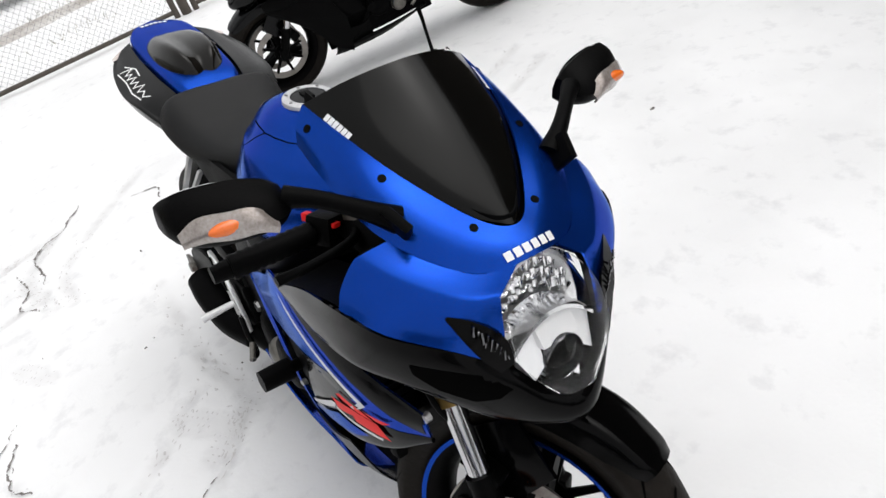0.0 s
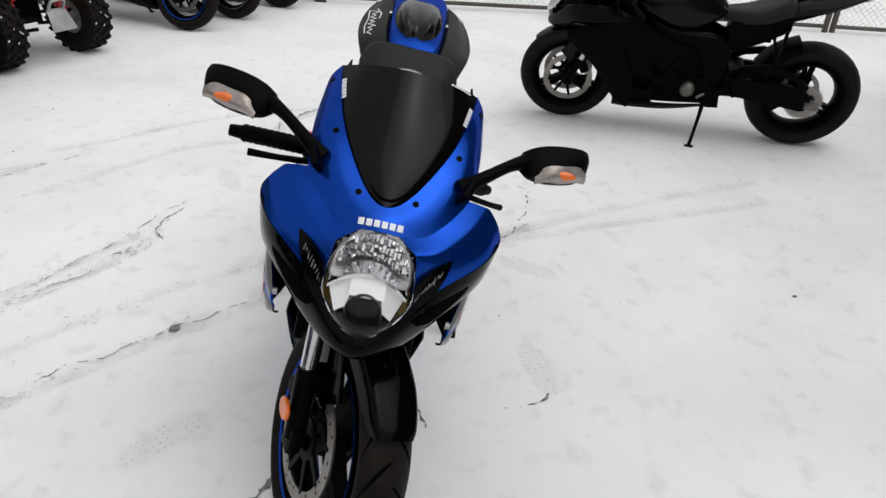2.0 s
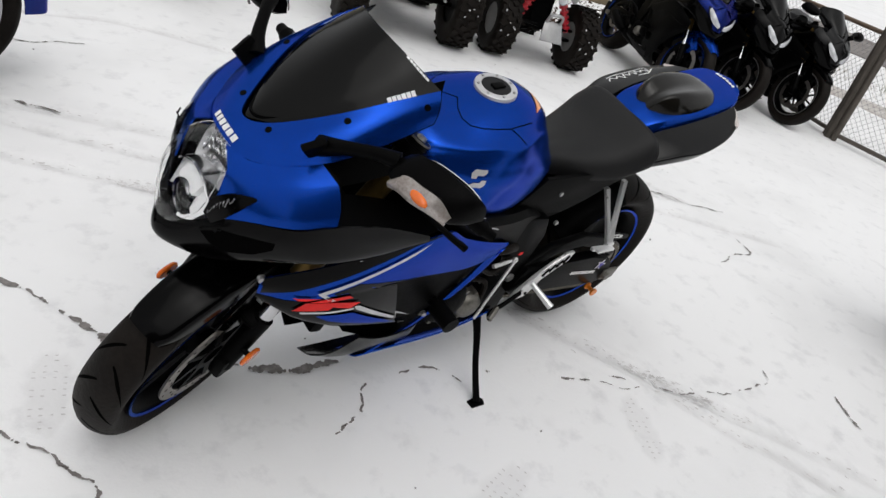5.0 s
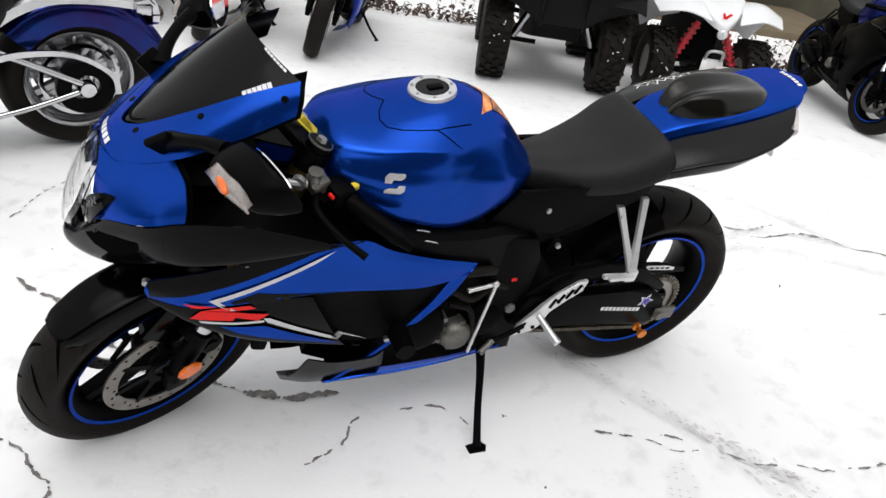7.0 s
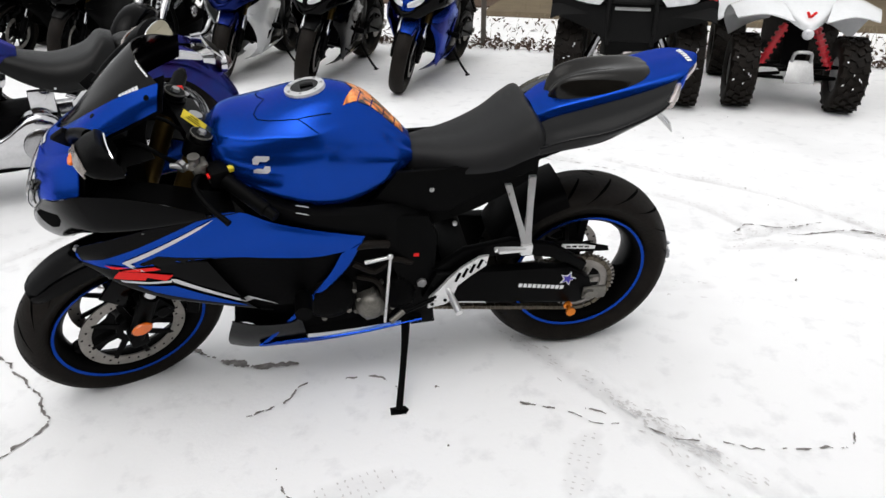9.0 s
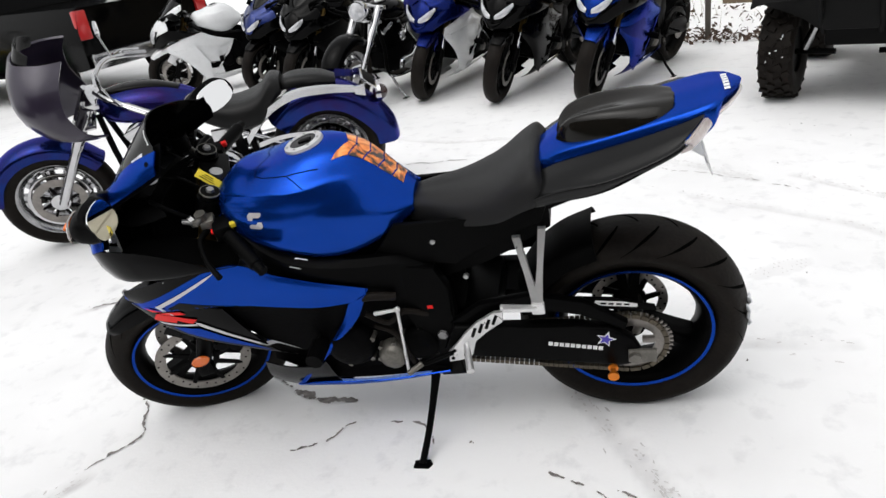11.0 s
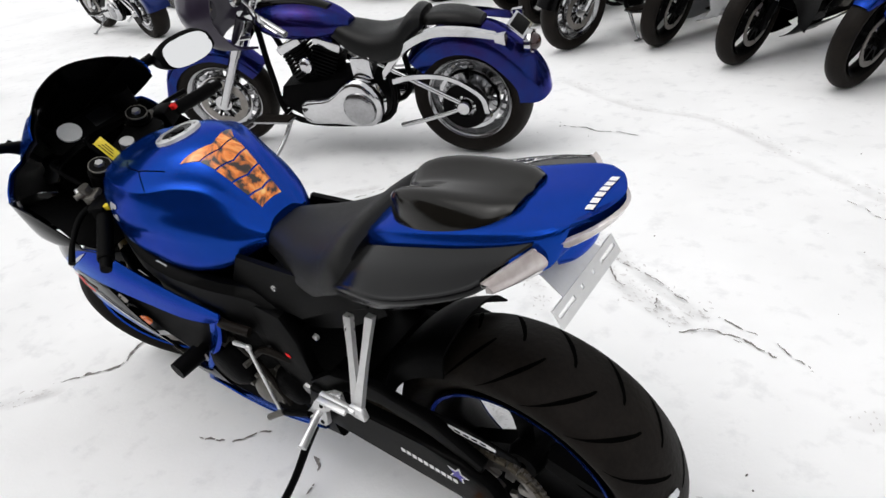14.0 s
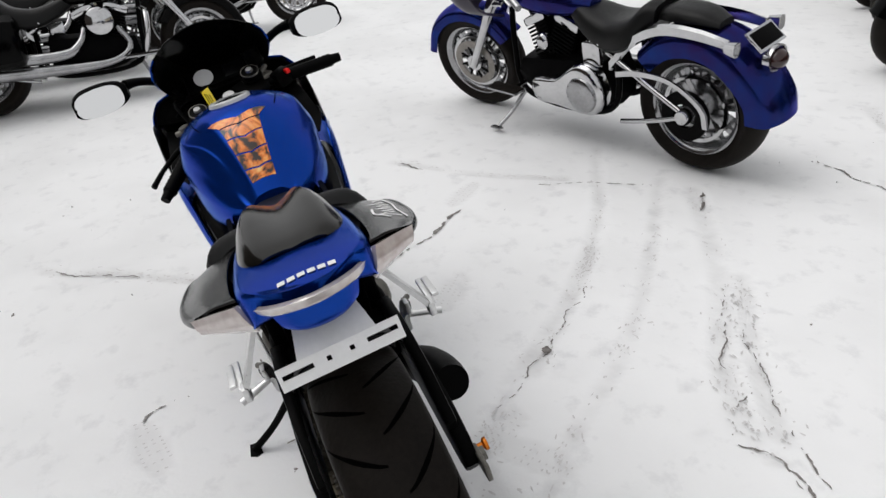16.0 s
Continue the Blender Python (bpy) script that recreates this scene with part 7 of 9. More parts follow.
    for y, k in ((-0.11, 1.0), (-0.165, 1.0), (-0.190, 0.90), (-0.198, 0.72)):
        ring.append([(-0.25 * k + 0.06, y, 0.30), (-0.21 * k + 0.06, y, 0.30 + 0.065 * k), (0.02, y, 0.315 + 0.075 * k), (0.09 * k + 0.07, y, 0.33 + 0.155 * k), (0.19 * k + 0.08, y, 0.33 + 0.130 * k), (0.235 * k + 0.09, y, 0.33), (0.17 * k + 0.08, y, 0.33 - 0.115 * k), (0.02, y, 0.32 - 0.095 * k), (-0.21 * k + 0.06, y, 0.30 - 0.070 * k)])
    loft(pr, ring, 2, 3)
    prim = part("primary_cover", pr, M_CHROME, bike, "chrome primary drive cover")
    dc = B()
    lathe(dc, [(0.0001, -0.222), (0.070, -0.219), (0.092, -0.208), (0.102, -0.180)], 30, Matrix.Translation((0.20, 0, 0.33)))
    part("derby_cover", dc, M_CHROME_DULL, prim)
    ac = B()
    lathe(ac, [(0.0001, 0.225), (0.07, 0.222), (0.095, 0.205), (0.100, 0.160), (0.06, 0.11)], 30, Matrix.Translation((-0.10, 0, 0.56)))
    part("air_cleaner", ac, M_CHROME, bike, "round chrome air cleaner")
    hp = B()
    ball(hp, (-0.10, -0.130, 0.555), 0.045, (0.9, 0.7, 1.1), None, 16, 10)
    part("horn", hp, M_CHROME, bike)
    bt = B()
    block(bt, (0.23, -0.118, 0.530), (0.115, 0.030, 0.120), None, 0.01)
    part("battery_cover", bt, M_CHROME, bike)
    for s in (-1, 1):
        ex = B()
        if s > 0:
            tube(ex, [(-0.20, 0.11, 0.50), (-0.26, 0.16, 0.36), (-0.10, 0.19, 0.27), (0.30, 0.20, 0.27), (1.05, 0.21, 0.31)], [0.024, 0.024, 0.026, 0.042, 0.048], 14, 5)
            tube(ex, [(0.02, 0.11, 0.52), (0.08, 0.17, 0.42), (0.25, 0.20, 0.36), (1.00, 0.21, 0.40)], [0.024, 0.026, 0.040, 0.046], 14, 5)
            part("exhaust_pipe", ex, M_CHROME_DULL, bike)
        fr = B()
        tube(fr, [(-0.40, s * 0.04, 0.76), (-0.36, s * 0.10, 0.50), (-0.30, s * 0.115, 0.24), (0.10, s * 0.12, 0.20), (0.36, s * 0.12, 0.28), (0.38, s * 0.10, 0.58)], 0.017, 10, 5)
        part("frame_tube", fr, M_FRAME, bike)
        fl = B()
        block(fl, (-0.33, s * 0.245, 0.285), (0.24, 0.085, 0.014), None, 0.006)
        rod(fl, (-0.30, s * 0.10, 0.28), (-0.30, s * 0.24, 0.28), 0.012, 0.012, 10)
        board = part("footboard", fl, M_CHROME_DULL, bike, "chrome footboard with a rubber mat")
        fm = B()
        block(fm, (-0.33, s * 0.245, 0.295), (0.22, 0.075, 0.010), None, 0.004)
        part("mat", fm, M_RUBBER, board)
        # fork, bars
        fk = B()
        dirn = Vector((-math.sin(rake), 0, -math.cos(rake)))
        top = Vector((-0.43, s * 0.105, 0.86))
        foot = Vector((-0.775, s * 0.105, 0.320))
        rod(fk, top, top.lerp(foot, 0.42), 0.034, 0.034, 16, S)
        rod(fk, top.lerp(foot, 0.40), foot, 0.029, 0.025, 16, S)
        part("fork_leg", fk, M_CHROME, bike, "chrome fork leg")
        br = B()
        tube(br, [(-0.38, s * 0.04, 0.89), (-0.36, s * 0.13, 0.92), (-0.30, s * 0.26, 0.93), (-0.16, s * 0.37, 0.885)], 0.0135, 10, 5, S)
        bar = part("handlebar", br, M_CHROME, bike)
        gp = B()
        rod(gp, (-0.215, s * 0.335, 0.907), (-0.10, s * 0.405, 0.860), 0.018, 0.018, 14, S)
        part("grip", gp, M_CHROME_DULL if full else M_RUBBER, bar)
        lv = B()
        tube(lv, [(-0.26, s * 0.30, 0.93), (-0.22, s * 0.37, 0.92), (-0.13, s * 0.43, 0.885)], [0.011, 0.009, 0.007], 8, 4, S)
        part("lever", lv, M_CHROME, bike)
        mr = B()
        rod(mr, (-0.27, s * 0.28, 0.93), (-0.30, s * 0.33, 1.05), 0.006, 0.006, 8, S)
        lathe(mr, [(0.0001, -0.014), (0.045, -0.010), (0.050, 0.004), (0.0001, 0.006)], 20, S @ Matrix.Translation((-0.30, s * 0.36, 1.07)) @ Matrix.Rotation(radians(90), 4, "Z") @ Matrix.Diagonal((1.35, 1, 0.9, 1)))
        part("mirror", mr, M_CHROME, bike)
    tr = B()
    block(tr, (-0.415, 0, 0.85), (0.09, 0.28, 0.03), S, 0.008)
    block(tr, (-0.47, 0, 0.74), (0.08, 0.27, 0.03), S, 0.008)
    part("fork_clamp", tr, M_CHROME, bike)
    if fairing:
        fs = B()
        rows = []
        for x, w, z in ((-0.690, 0.15, 1.150), (-0.740, 0.23, 1.050), (-0.755, 0.270, 0.930), (-0.700, 0.255, 0.800), (-0.630, 0.160, 0.720)):
            rows.append(mirrored([(x, 0.0, z), (x + 0.012, w * 0.5, z), (x + 0.050, w * 0.85, z - 0.004), (x + 0.150, w * 1.15, z - 0.010), (x + 0.25, w * 1.12, z - 0.015)]))
        sheet(fs, rows, 3, 4, 0.012, True, S)
        part("fairing", fs, fairing, bike, "large handlebar fairing")
        ws = B()
        sheet(ws, [mirrored([(-0.685, 0, 1.150), (-0.670, 0.08, 1.145), (-0.61, 0.15, 1.135)]), mirrored([(-0.640, 0, 1.23), (-0.630, 0.08, 1.22), (-0.58, 0.14, 1.19)])], 3, 3, 0.004, True, S)
        part("fly_screen", ws, M_SMOKE, bike)
    hl = B()
    hm = S @ Matrix.Translation((-0.60 if not fairing else -0.735, 0, 0.84 if not fairing else 0.865)) @ Matrix.Rotation(radians(90), 4, "Z")
    lathe(hl, [(0.0001, -0.09), (0.05, -0.085), (0.080, -0.04), (0.086, 0.01), (0.084, 0.025)], 28, hm)
    lamp = part("headlight", hl, M_CHROME, bike)
    hg = B()
    lathe(hg, [(0.082, 0.022), (0.06, 0.030), (0.0001, 0.034)], 28, hm)
    part("lens", hg, M_LAMP, lamp)
    if touring:
        for s in (-1, 1):
            bg = B()
            ring = []
            for x, k in ((0.42, 0.75), (0.48, 1.0), (0.85, 1.0), (1.08, 0.85), (1.12, 0.6)):
                ring.append([(x, s * 0.19, 0.52 - 0.16 * k), (x, s * (0.19 + 0.14 * k), 0.52 - 0.15 * k), (x, s * (0.19 + 0.15 * k), 0.52 + 0.12 * k), (x, s * 0.19, 0.52 + 0.14 * k)])
            loft(bg, ring, 3, 2)
            part("saddlebag", bg, M_BLACK_GLOSS, bike)
            eb = B()
            tube(eb, [(-0.38, s * 0.06, 0.62), (-0.42, s * 0.26, 0.58), (-0.40, s * 0.33, 0.44), (-0.36, s * 0.26, 0.30), (-0.34, s * 0.08, 0.26)], 0.016, 10, 5)
            part("engine_guard", eb, M_CHROME, bike)
    ks = B()
    tube(ks, [(-0.30, -0.12, 0.24), (-0.33, -0.22, 0.14), (-0.36, -0.315, 0.075)], [0.014, 0.012, 0.011], 10, 3)
    block(ks, (-0.372, -0.325, 0.068), (0.075, 0.035, 0.012), Matrix.Translation((-0.372, -0.325, 0.068)) @ Matrix.Rotation(radians(-11), 4, "X") @ Matrix.Translation((0.372, 0.325, -0.068)), 0.004)
    part("side_stand", ks, M_CHROME_DULL, bike)
    return bike


CRU = pose_of((-2.34, 1.76), 194.0, 9.0, 0.79)
cruiser(CRU, "blue-violet cruiser with chrome engine and dark fairing on snow", M_FLIP, M_VIOLET, 14.0)
cruiser(pose_of((-5.95, 1.42), 92.0, 9.0, 0.79), "pale blue cruiser with whitewall wheels and chrome", M_PALE, None, -12.0, full=False)
cruiser(pose_of((-5.15, 0.15), 88.0, 9.0, 0.79), "black cruiser with chrome pipes behind the touring one", M_BLACK_GLOSS, None, 10.0, full=False)
cruiser(pose_of((-4.27, 0.25), 87.0, 8.0, 0.79), "black touring cruiser with saddlebags and chrome engine", M_BLACK_GLOSS, None, 8.0, touring=True)
cruiser(pose_of((-1.26, 4.22), 248.0, 9.0, 0.79), "black cruiser with long chrome forks in the parked row", M_BLACK_GLOSS, None, 4.0, "parked row", full=False)
cruiser(pose_of((-7.9, 4.35), 168.0, 9.0, 0.75), "small dark blue cruiser with spoked wheels standing far off", M_BLUE_DARK, None, 10.0, full=False)

ROW = "parked row"
sport_bike(pose_of((2.56, -1.17), 73.0, 9.6), "all-black sport motorcycle on its side stand before the fence",
           {"nose": M_BLACK_GLOSS, "tank": M_GREY, "side": M_BLACK, "tail": M_BLACK, "cowl": M_GREY, "low": M_BLACK, "guard": M_GREY}, 6.0, False, fork=M_FRAME)
for front, head, text, colours, kw in (
        ((0.79, 3.66), 239, "bright blue sport motorcycle parked nose out in the row", {"nose": M_COBALT, "tank": M_COBALT, "side": M_COBALT, "tail": M_COBALT, "low": M_NAVY, "guard": M_COBALT}, {"steer": 10.0}),
        ((0.07, 4.02), 243, "black sport motorcycle with a clear screen in the row", {"nose": M_BLACK_GLOSS, "tank": M_BLACK_GLOSS, "side": M_BLACK_GLOSS, "tail": M_BLACK_GLOSS, "low": M_BLACK_GLOSS}, {"steer": 12.0}),
        ((-0.60, 4.42), 246, "blue and white sport motorcycle in the parked row", {"nose": M_NAVY, "tank": M_NAVY, "side": M_WHITEPAINT, "tail": M_WHITEPAINT, "low": M_WHITEPAINT, "lower": M_NAVY, "guard": M_NAVY}, {"steer": 14.0}),
        ((-1.95, 5.05), 246, "black sport motorcycle with a dark screen in the row", {"nose": M_BLACK_GLOSS, "tank": M_BLACK_GLOSS, "side": M_BLACK, "tail": M_BLACK, "low": M_BLACK}, {"steer": 10.0}),
        ((-2.55, 5.60), 236, "dark blue sport motorcycle with a smoked screen", {"nose": M_BLUE_DARK, "tank": M_BLACK_GLOSS, "side": M_BLACK, "tail": M_BLUE_DARK, "low": M_BLACK}, {"steer": 8.0}),
        ((-3.75, 6.00), 205, "white sport motorcycle with black vents, seen side on", {"nose": M_WHITEPAINT, "tank": M_WHITEPAINT, "side": M_WHITEPAINT, "tail": M_WHITEPAINT, "low": M_WHITEPAINT, "belly": M_WHITEPAINT, "guard": M_WHITEPAINT}, {"steer": 6.0}),
        ((4.66, 1.80), 240, "dark blue sport motorcycle with gold forks and blue wheels", {"nose": M_NAVY, "tank": M_NAVY, "side": M_BLACK, "tail": M_NAVY, "low": M_BLACK, "guard": M_BLUE}, {"steer": 14.0, "stripe": M_BLUE}),
        ((5.22, 1.50), 241, "black sport motorcycle beside the fence", {"nose": M_BLACK_GLOSS, "tank": M_BLACK_GLOSS, "side": M_BLACK, "tail": M_BLACK, "low": M_BLACK}, {"steer": 8.0, "stripe": M_ALU}),
        ((5.84, 1.16), 241, "grey and black sport motorcycle at the fence corner", {"nose": M_GREY, "tank": M_GREY, "side": M_BLACK, "tail": M_GREY, "low": M_BLACK}, {"steer": 8.0, "stripe": M_ALU})):
    sport_bike(pose_of(front, head), text, colours, detail=False, group=ROW, **kw)


# ---------------------------------------------------------------- quads
def knobbly(parent, m, radius, width, rim, rim_mat, snow=False):
    w = B()
    prof = [(rim * 0.35, -width * 0.30), (rim * 0.92, -width * 0.34), (rim, -width * 0.42), (rim + 0.008, -width * 0.36), (rim * 0.9, 0.0), (rim + 0.008, width * 0.36), (rim, width * 0.42), (rim * 0.92, width * 0.34), (rim * 0.35, width * 0.30)]
    lathe(w, prof, 32, m)
    hub = part("wheel", w, rim_mat, parent)
    t = B()
    h = radius - rim
    pr = [(rim - 0.005, -width * 0.42), (rim + h * 0.35, -width * 0.50), (rim + h * 0.75, -width * 0.50), (radius - 0.012, -width * 0.42), (radius - 0.014, 0), (radius - 0.012, width * 0.42), (rim + h * 0.75, width * 0.50), (rim + h * 0.35, width * 0.50), (rim - 0.005, width * 0.42), (rim - 0.01, 0)]
    lathe(t, pr, 48, m, closed=True)
    kb = B()
    for k in range(20):
        for q, y in enumerate((-0.36, -0.12, 0.12, 0.36)):
            a = 2 * math.pi * (k + 0.5 * (q % 2)) / 20
            mm = m @ Matrix.Rotation(a, 4, "Y") @ Matrix.Translation((radius - 0.010, y * width, 0)) @ Matrix.Rotation(radians(25 if y < 0 else -25), 4, "X")
            block(kb, (0, 0, 0), (0.024, width * 0.22, 0.034), mm)
    tyre = part("tyre", t, M_RUBBER, hub, "knobbly black tyre")
    tagged(part("tread_block", kb, M_RUBBER, hub), kind="stuff")
    if snow:
        rs = random.Random(int(radius * 1000))
        for k in range(6):
            fl = B()
            a = math.pi + rs.uniform(-0.55, 0.35)
            mm = m @ Matrix.Rotation(-a, 4, "Y") @ Matrix.Translation((radius + 0.002, rs.uniform(-0.36, 0.36) * width, 0)) @ Matrix.Rotation(rs.uniform(0, 3), 4, "X")
            ball(fl, (0, 0, 0), 0.008, (0.35, rs.uniform(0.7, 1.7), rs.uniform(0.4, 0.8)), mm, 7, 5)
            part("snow_clump", fl, M_PATINA, tyre, "small clump of snow")
    return hub


def utility_quad(m, label):
    q = thing("utility_quad", m, label, "quad bike", ROW)
    for x, s in ((-0.62, -1), (-0.62, 1), (0.62, -1), (0.62, 1)):
        knobbly(q, Matrix.Translation((x, s * 0.43, 0.315)), 0.315, 0.205, 0.155, M_FRAME, snow=(x < 0))
    bd = B()
    loft(bd, [[(-0.72, -0.17, 0.30), (-0.72, 0.17, 0.30), (-0.70, 0.20, 0.62), (-0.70, -0.20, 0.62)], [(-0.40, -0.22, 0.26), (-0.40, 0.22, 0.26), (-0.40, 0.22, 0.80), (-0.40, -0.22, 0.80)],
              [(0.20, -0.20, 0.26), (0.20, 0.20, 0.26), (0.20, 0.20, 0.76), (0.20, -0.20, 0.76)], [(0.72, -0.18, 0.35), (0.72, 0.18, 0.35), (0.72, 0.20, 0.72), (0.72, -0.20, 0.72)]], 3, 1)
    part("body", bd, M_ATV_BLACK, q)
    for s in (-1, 1):
        for x0, col in ((-0.62, "f"), (0.62, "r")):
            fd = B()
            rows = []
            for a in (146, 120, 95, 60, 25):
                ca, sa = math.cos(radians(a)), math.sin(radians(a))
                rows.append([(x0 + 0.43 * ca, s * y, 0.36 + r * sa) for y, r in ((0.16, 0.46), (0.32, 0.46), (0.50, 0.44), (0.56, 0.40))])
            sheet(fd, rows, 3, 3, 0.012, s < 0)
            part("fender", fd, M_ATV_BLACK, q)
        tp = B()
        rows = [[(-0.99, 0.13, 0.785), (-0.97, 0.34, 0.800), (-0.91, 0.55, 0.730)], [(-0.96, 0.13, 0.855), (-0.90, 0.34, 0.865), (-0.80, 0.55, 0.840)], [(-0.50, 0.14, 0.885), (-0.48, 0.34, 0.880), (-0.44, 0.56, 0.800)]]
        sheet(tp, side(rows, s), 4, 4, 0.02, s > 0)
        part("front_cowl", tp, M_REDPAINT, q, "red front fender cowl")
        hl = B()
        rows = [[(-1.005, 0.17, 0.785), (-0.995, 0.30, 0.800), (-0.94, 0.46, 0.808)], [(-1.005, 0.18, 0.745), (-0.985, 0.31, 0.755), (-0.94, 0.44, 0.770)], [(-0.995, 0.22, 0.695), (-0.975, 0.32, 0.708), (-0.935, 0.40, 0.735)]]
        sheet(hl, side(rows, s), 4, 4, 0.03, s > 0)
        part("headlight", hl, M_LAMP, q, "clear angular headlight")
        lo = B()
        rows = [[(-0.97, 0.14, 0.690), (-0.95, 0.32, 0.696), (-0.88, 0.55, 0.742)], [(-0.99, 0.14, 0.600), (-0.95, 0.32, 0.640), (-0.88, 0.56, 0.690)], [(-0.95, 0.15, 0.440), (-0.90, 0.28, 0.520), (-0.84, 0.54, 0.610)]]
        sheet(lo, side(rows, s), 4, 3, 0.02, s > 0)
        part("bumper_wing", lo, M_ATV_BLACK, q)
        sh = B()
        rod(sh, (-0.72, s * 0.18, 0.58), (-0.66, s * 0.30, 0.33), 0.028, 0.028, 12)
        part("shock", sh, M_CHROME_DULL, q)
        ar = B()
        rod(ar, (-0.64, s * 0.12, 0.30), (-0.62, s * 0.36, 0.30), 0.018, 0.018, 8)
        part("axle_arm", ar, M_FRAME, q)
        ar = B()
        rod(ar, (0.62, s * 0.10, 0.30), (0.62, s * 0.36, 0.31), 0.022, 0.022, 8)
        part("axle_arm", ar, M_FRAME, q)
    gr = B()
    block(gr, (-1.00, 0, 0.58), (0.05, 0.30, 0.26), None, 0.02)
    for z in (0.72, 0.82, 0.88):
        tube(gr, [(-0.90, -0.22, z - 0.02), (-1.03, -0.15, z), (-1.05, 0, z), (-1.03, 0.15, z), (-0.90, 0.22, z - 0.02)], 0.014, 8, 4)
    for s in (-1, 1):
        tube(gr, [(-0.95, s * 0.15, 0.42), (-1.05, s * 0.16, 0.60), (-1.03, s * 0.15, 0.88)], 0.014, 8, 4)
    part("front_guard", gr, M_ATV_BLACK, q)
    ch = B()
    block(ch, (-1.035, 0, 0.675), (0.02, 0.24, 0.022), None, 0.006)
    part("grille_bar", ch, M_ALU, q)
    for x0, nm in ((-0.68, "front_rack"), (0.68, "rear_rack")):
        rk = B()
        for k in range(3):
            tube(rk, [(x0 - 0.25 + 0.24 * k, -0.36, 0.920), (x0 - 0.25 + 0.24 * k, 0.36, 0.920)], 0.011, 6, 1)
        for s in (-1, 1):
            tube(rk, [(x0 - 0.26, s * 0.33, 0.925), (x0 + 0.24, s * 0.33, 0.930)], 0.011, 6, 1)
            rod(rk, (x0, s * 0.2, 0.75), (x0, s * 0.2, 0.92), 0.012, 0.012, 6)
        rack = part(nm, rk, M_ATV_BLACK, q)
        for k in range(1, 6):
            bar_ = B()
            tube(bar_, [(x0 - 0.26, -0.33 + 0.11 * k, 0.925), (x0 + 0.24, -0.33 + 0.11 * k, 0.935)], 0.009, 6, 1)
            part("rack_bar", bar_, M_ATV_BLACK, rack)
    st = B()
    ring = []
    for x, w, zb, zt in ((-0.12, 0.10, 0.74, 0.84), (0.10, 0.15, 0.72, 0.83), (0.36, 0.17, 0.74, 0.86), (0.44, 0.14, 0.78, 0.87)):
        ring.append([(x, -w, zb), (x, w, zb), (x, w * 0.85, zt), (x, -w * 0.85, zt)])
    loft(st, ring, 3, 2)
    part("seat", st, M_SEAT, q)
    hb = B()
    tube(hb, [(-0.22, -0.40, 1.03), (-0.28, -0.20, 1.06), (-0.32, 0, 1.02), (-0.28, 0.20, 1.06), (-0.22, 0.40, 1.03)], 0.014, 8, 4)
    rod(hb, (-0.40, 0, 0.80), (-0.32, 0, 1.02), 0.022, 0.018, 10)
    block(hb, (-0.33, 0, 1.03), (0.12, 0.16, 0.08), None, 0.02)
    part("handlebar", hb, M_ATV_BLACK, q)
    # the body stands high on its springs
    for ob in q.children:
        if ob.name.split(".")[0] not in ("wheel", "shock", "axle_arm"):
            for p in [ob] + list(ob.children):
                p.data.transform(Matrix.Translation((0, 0, 0.055)))
    return q


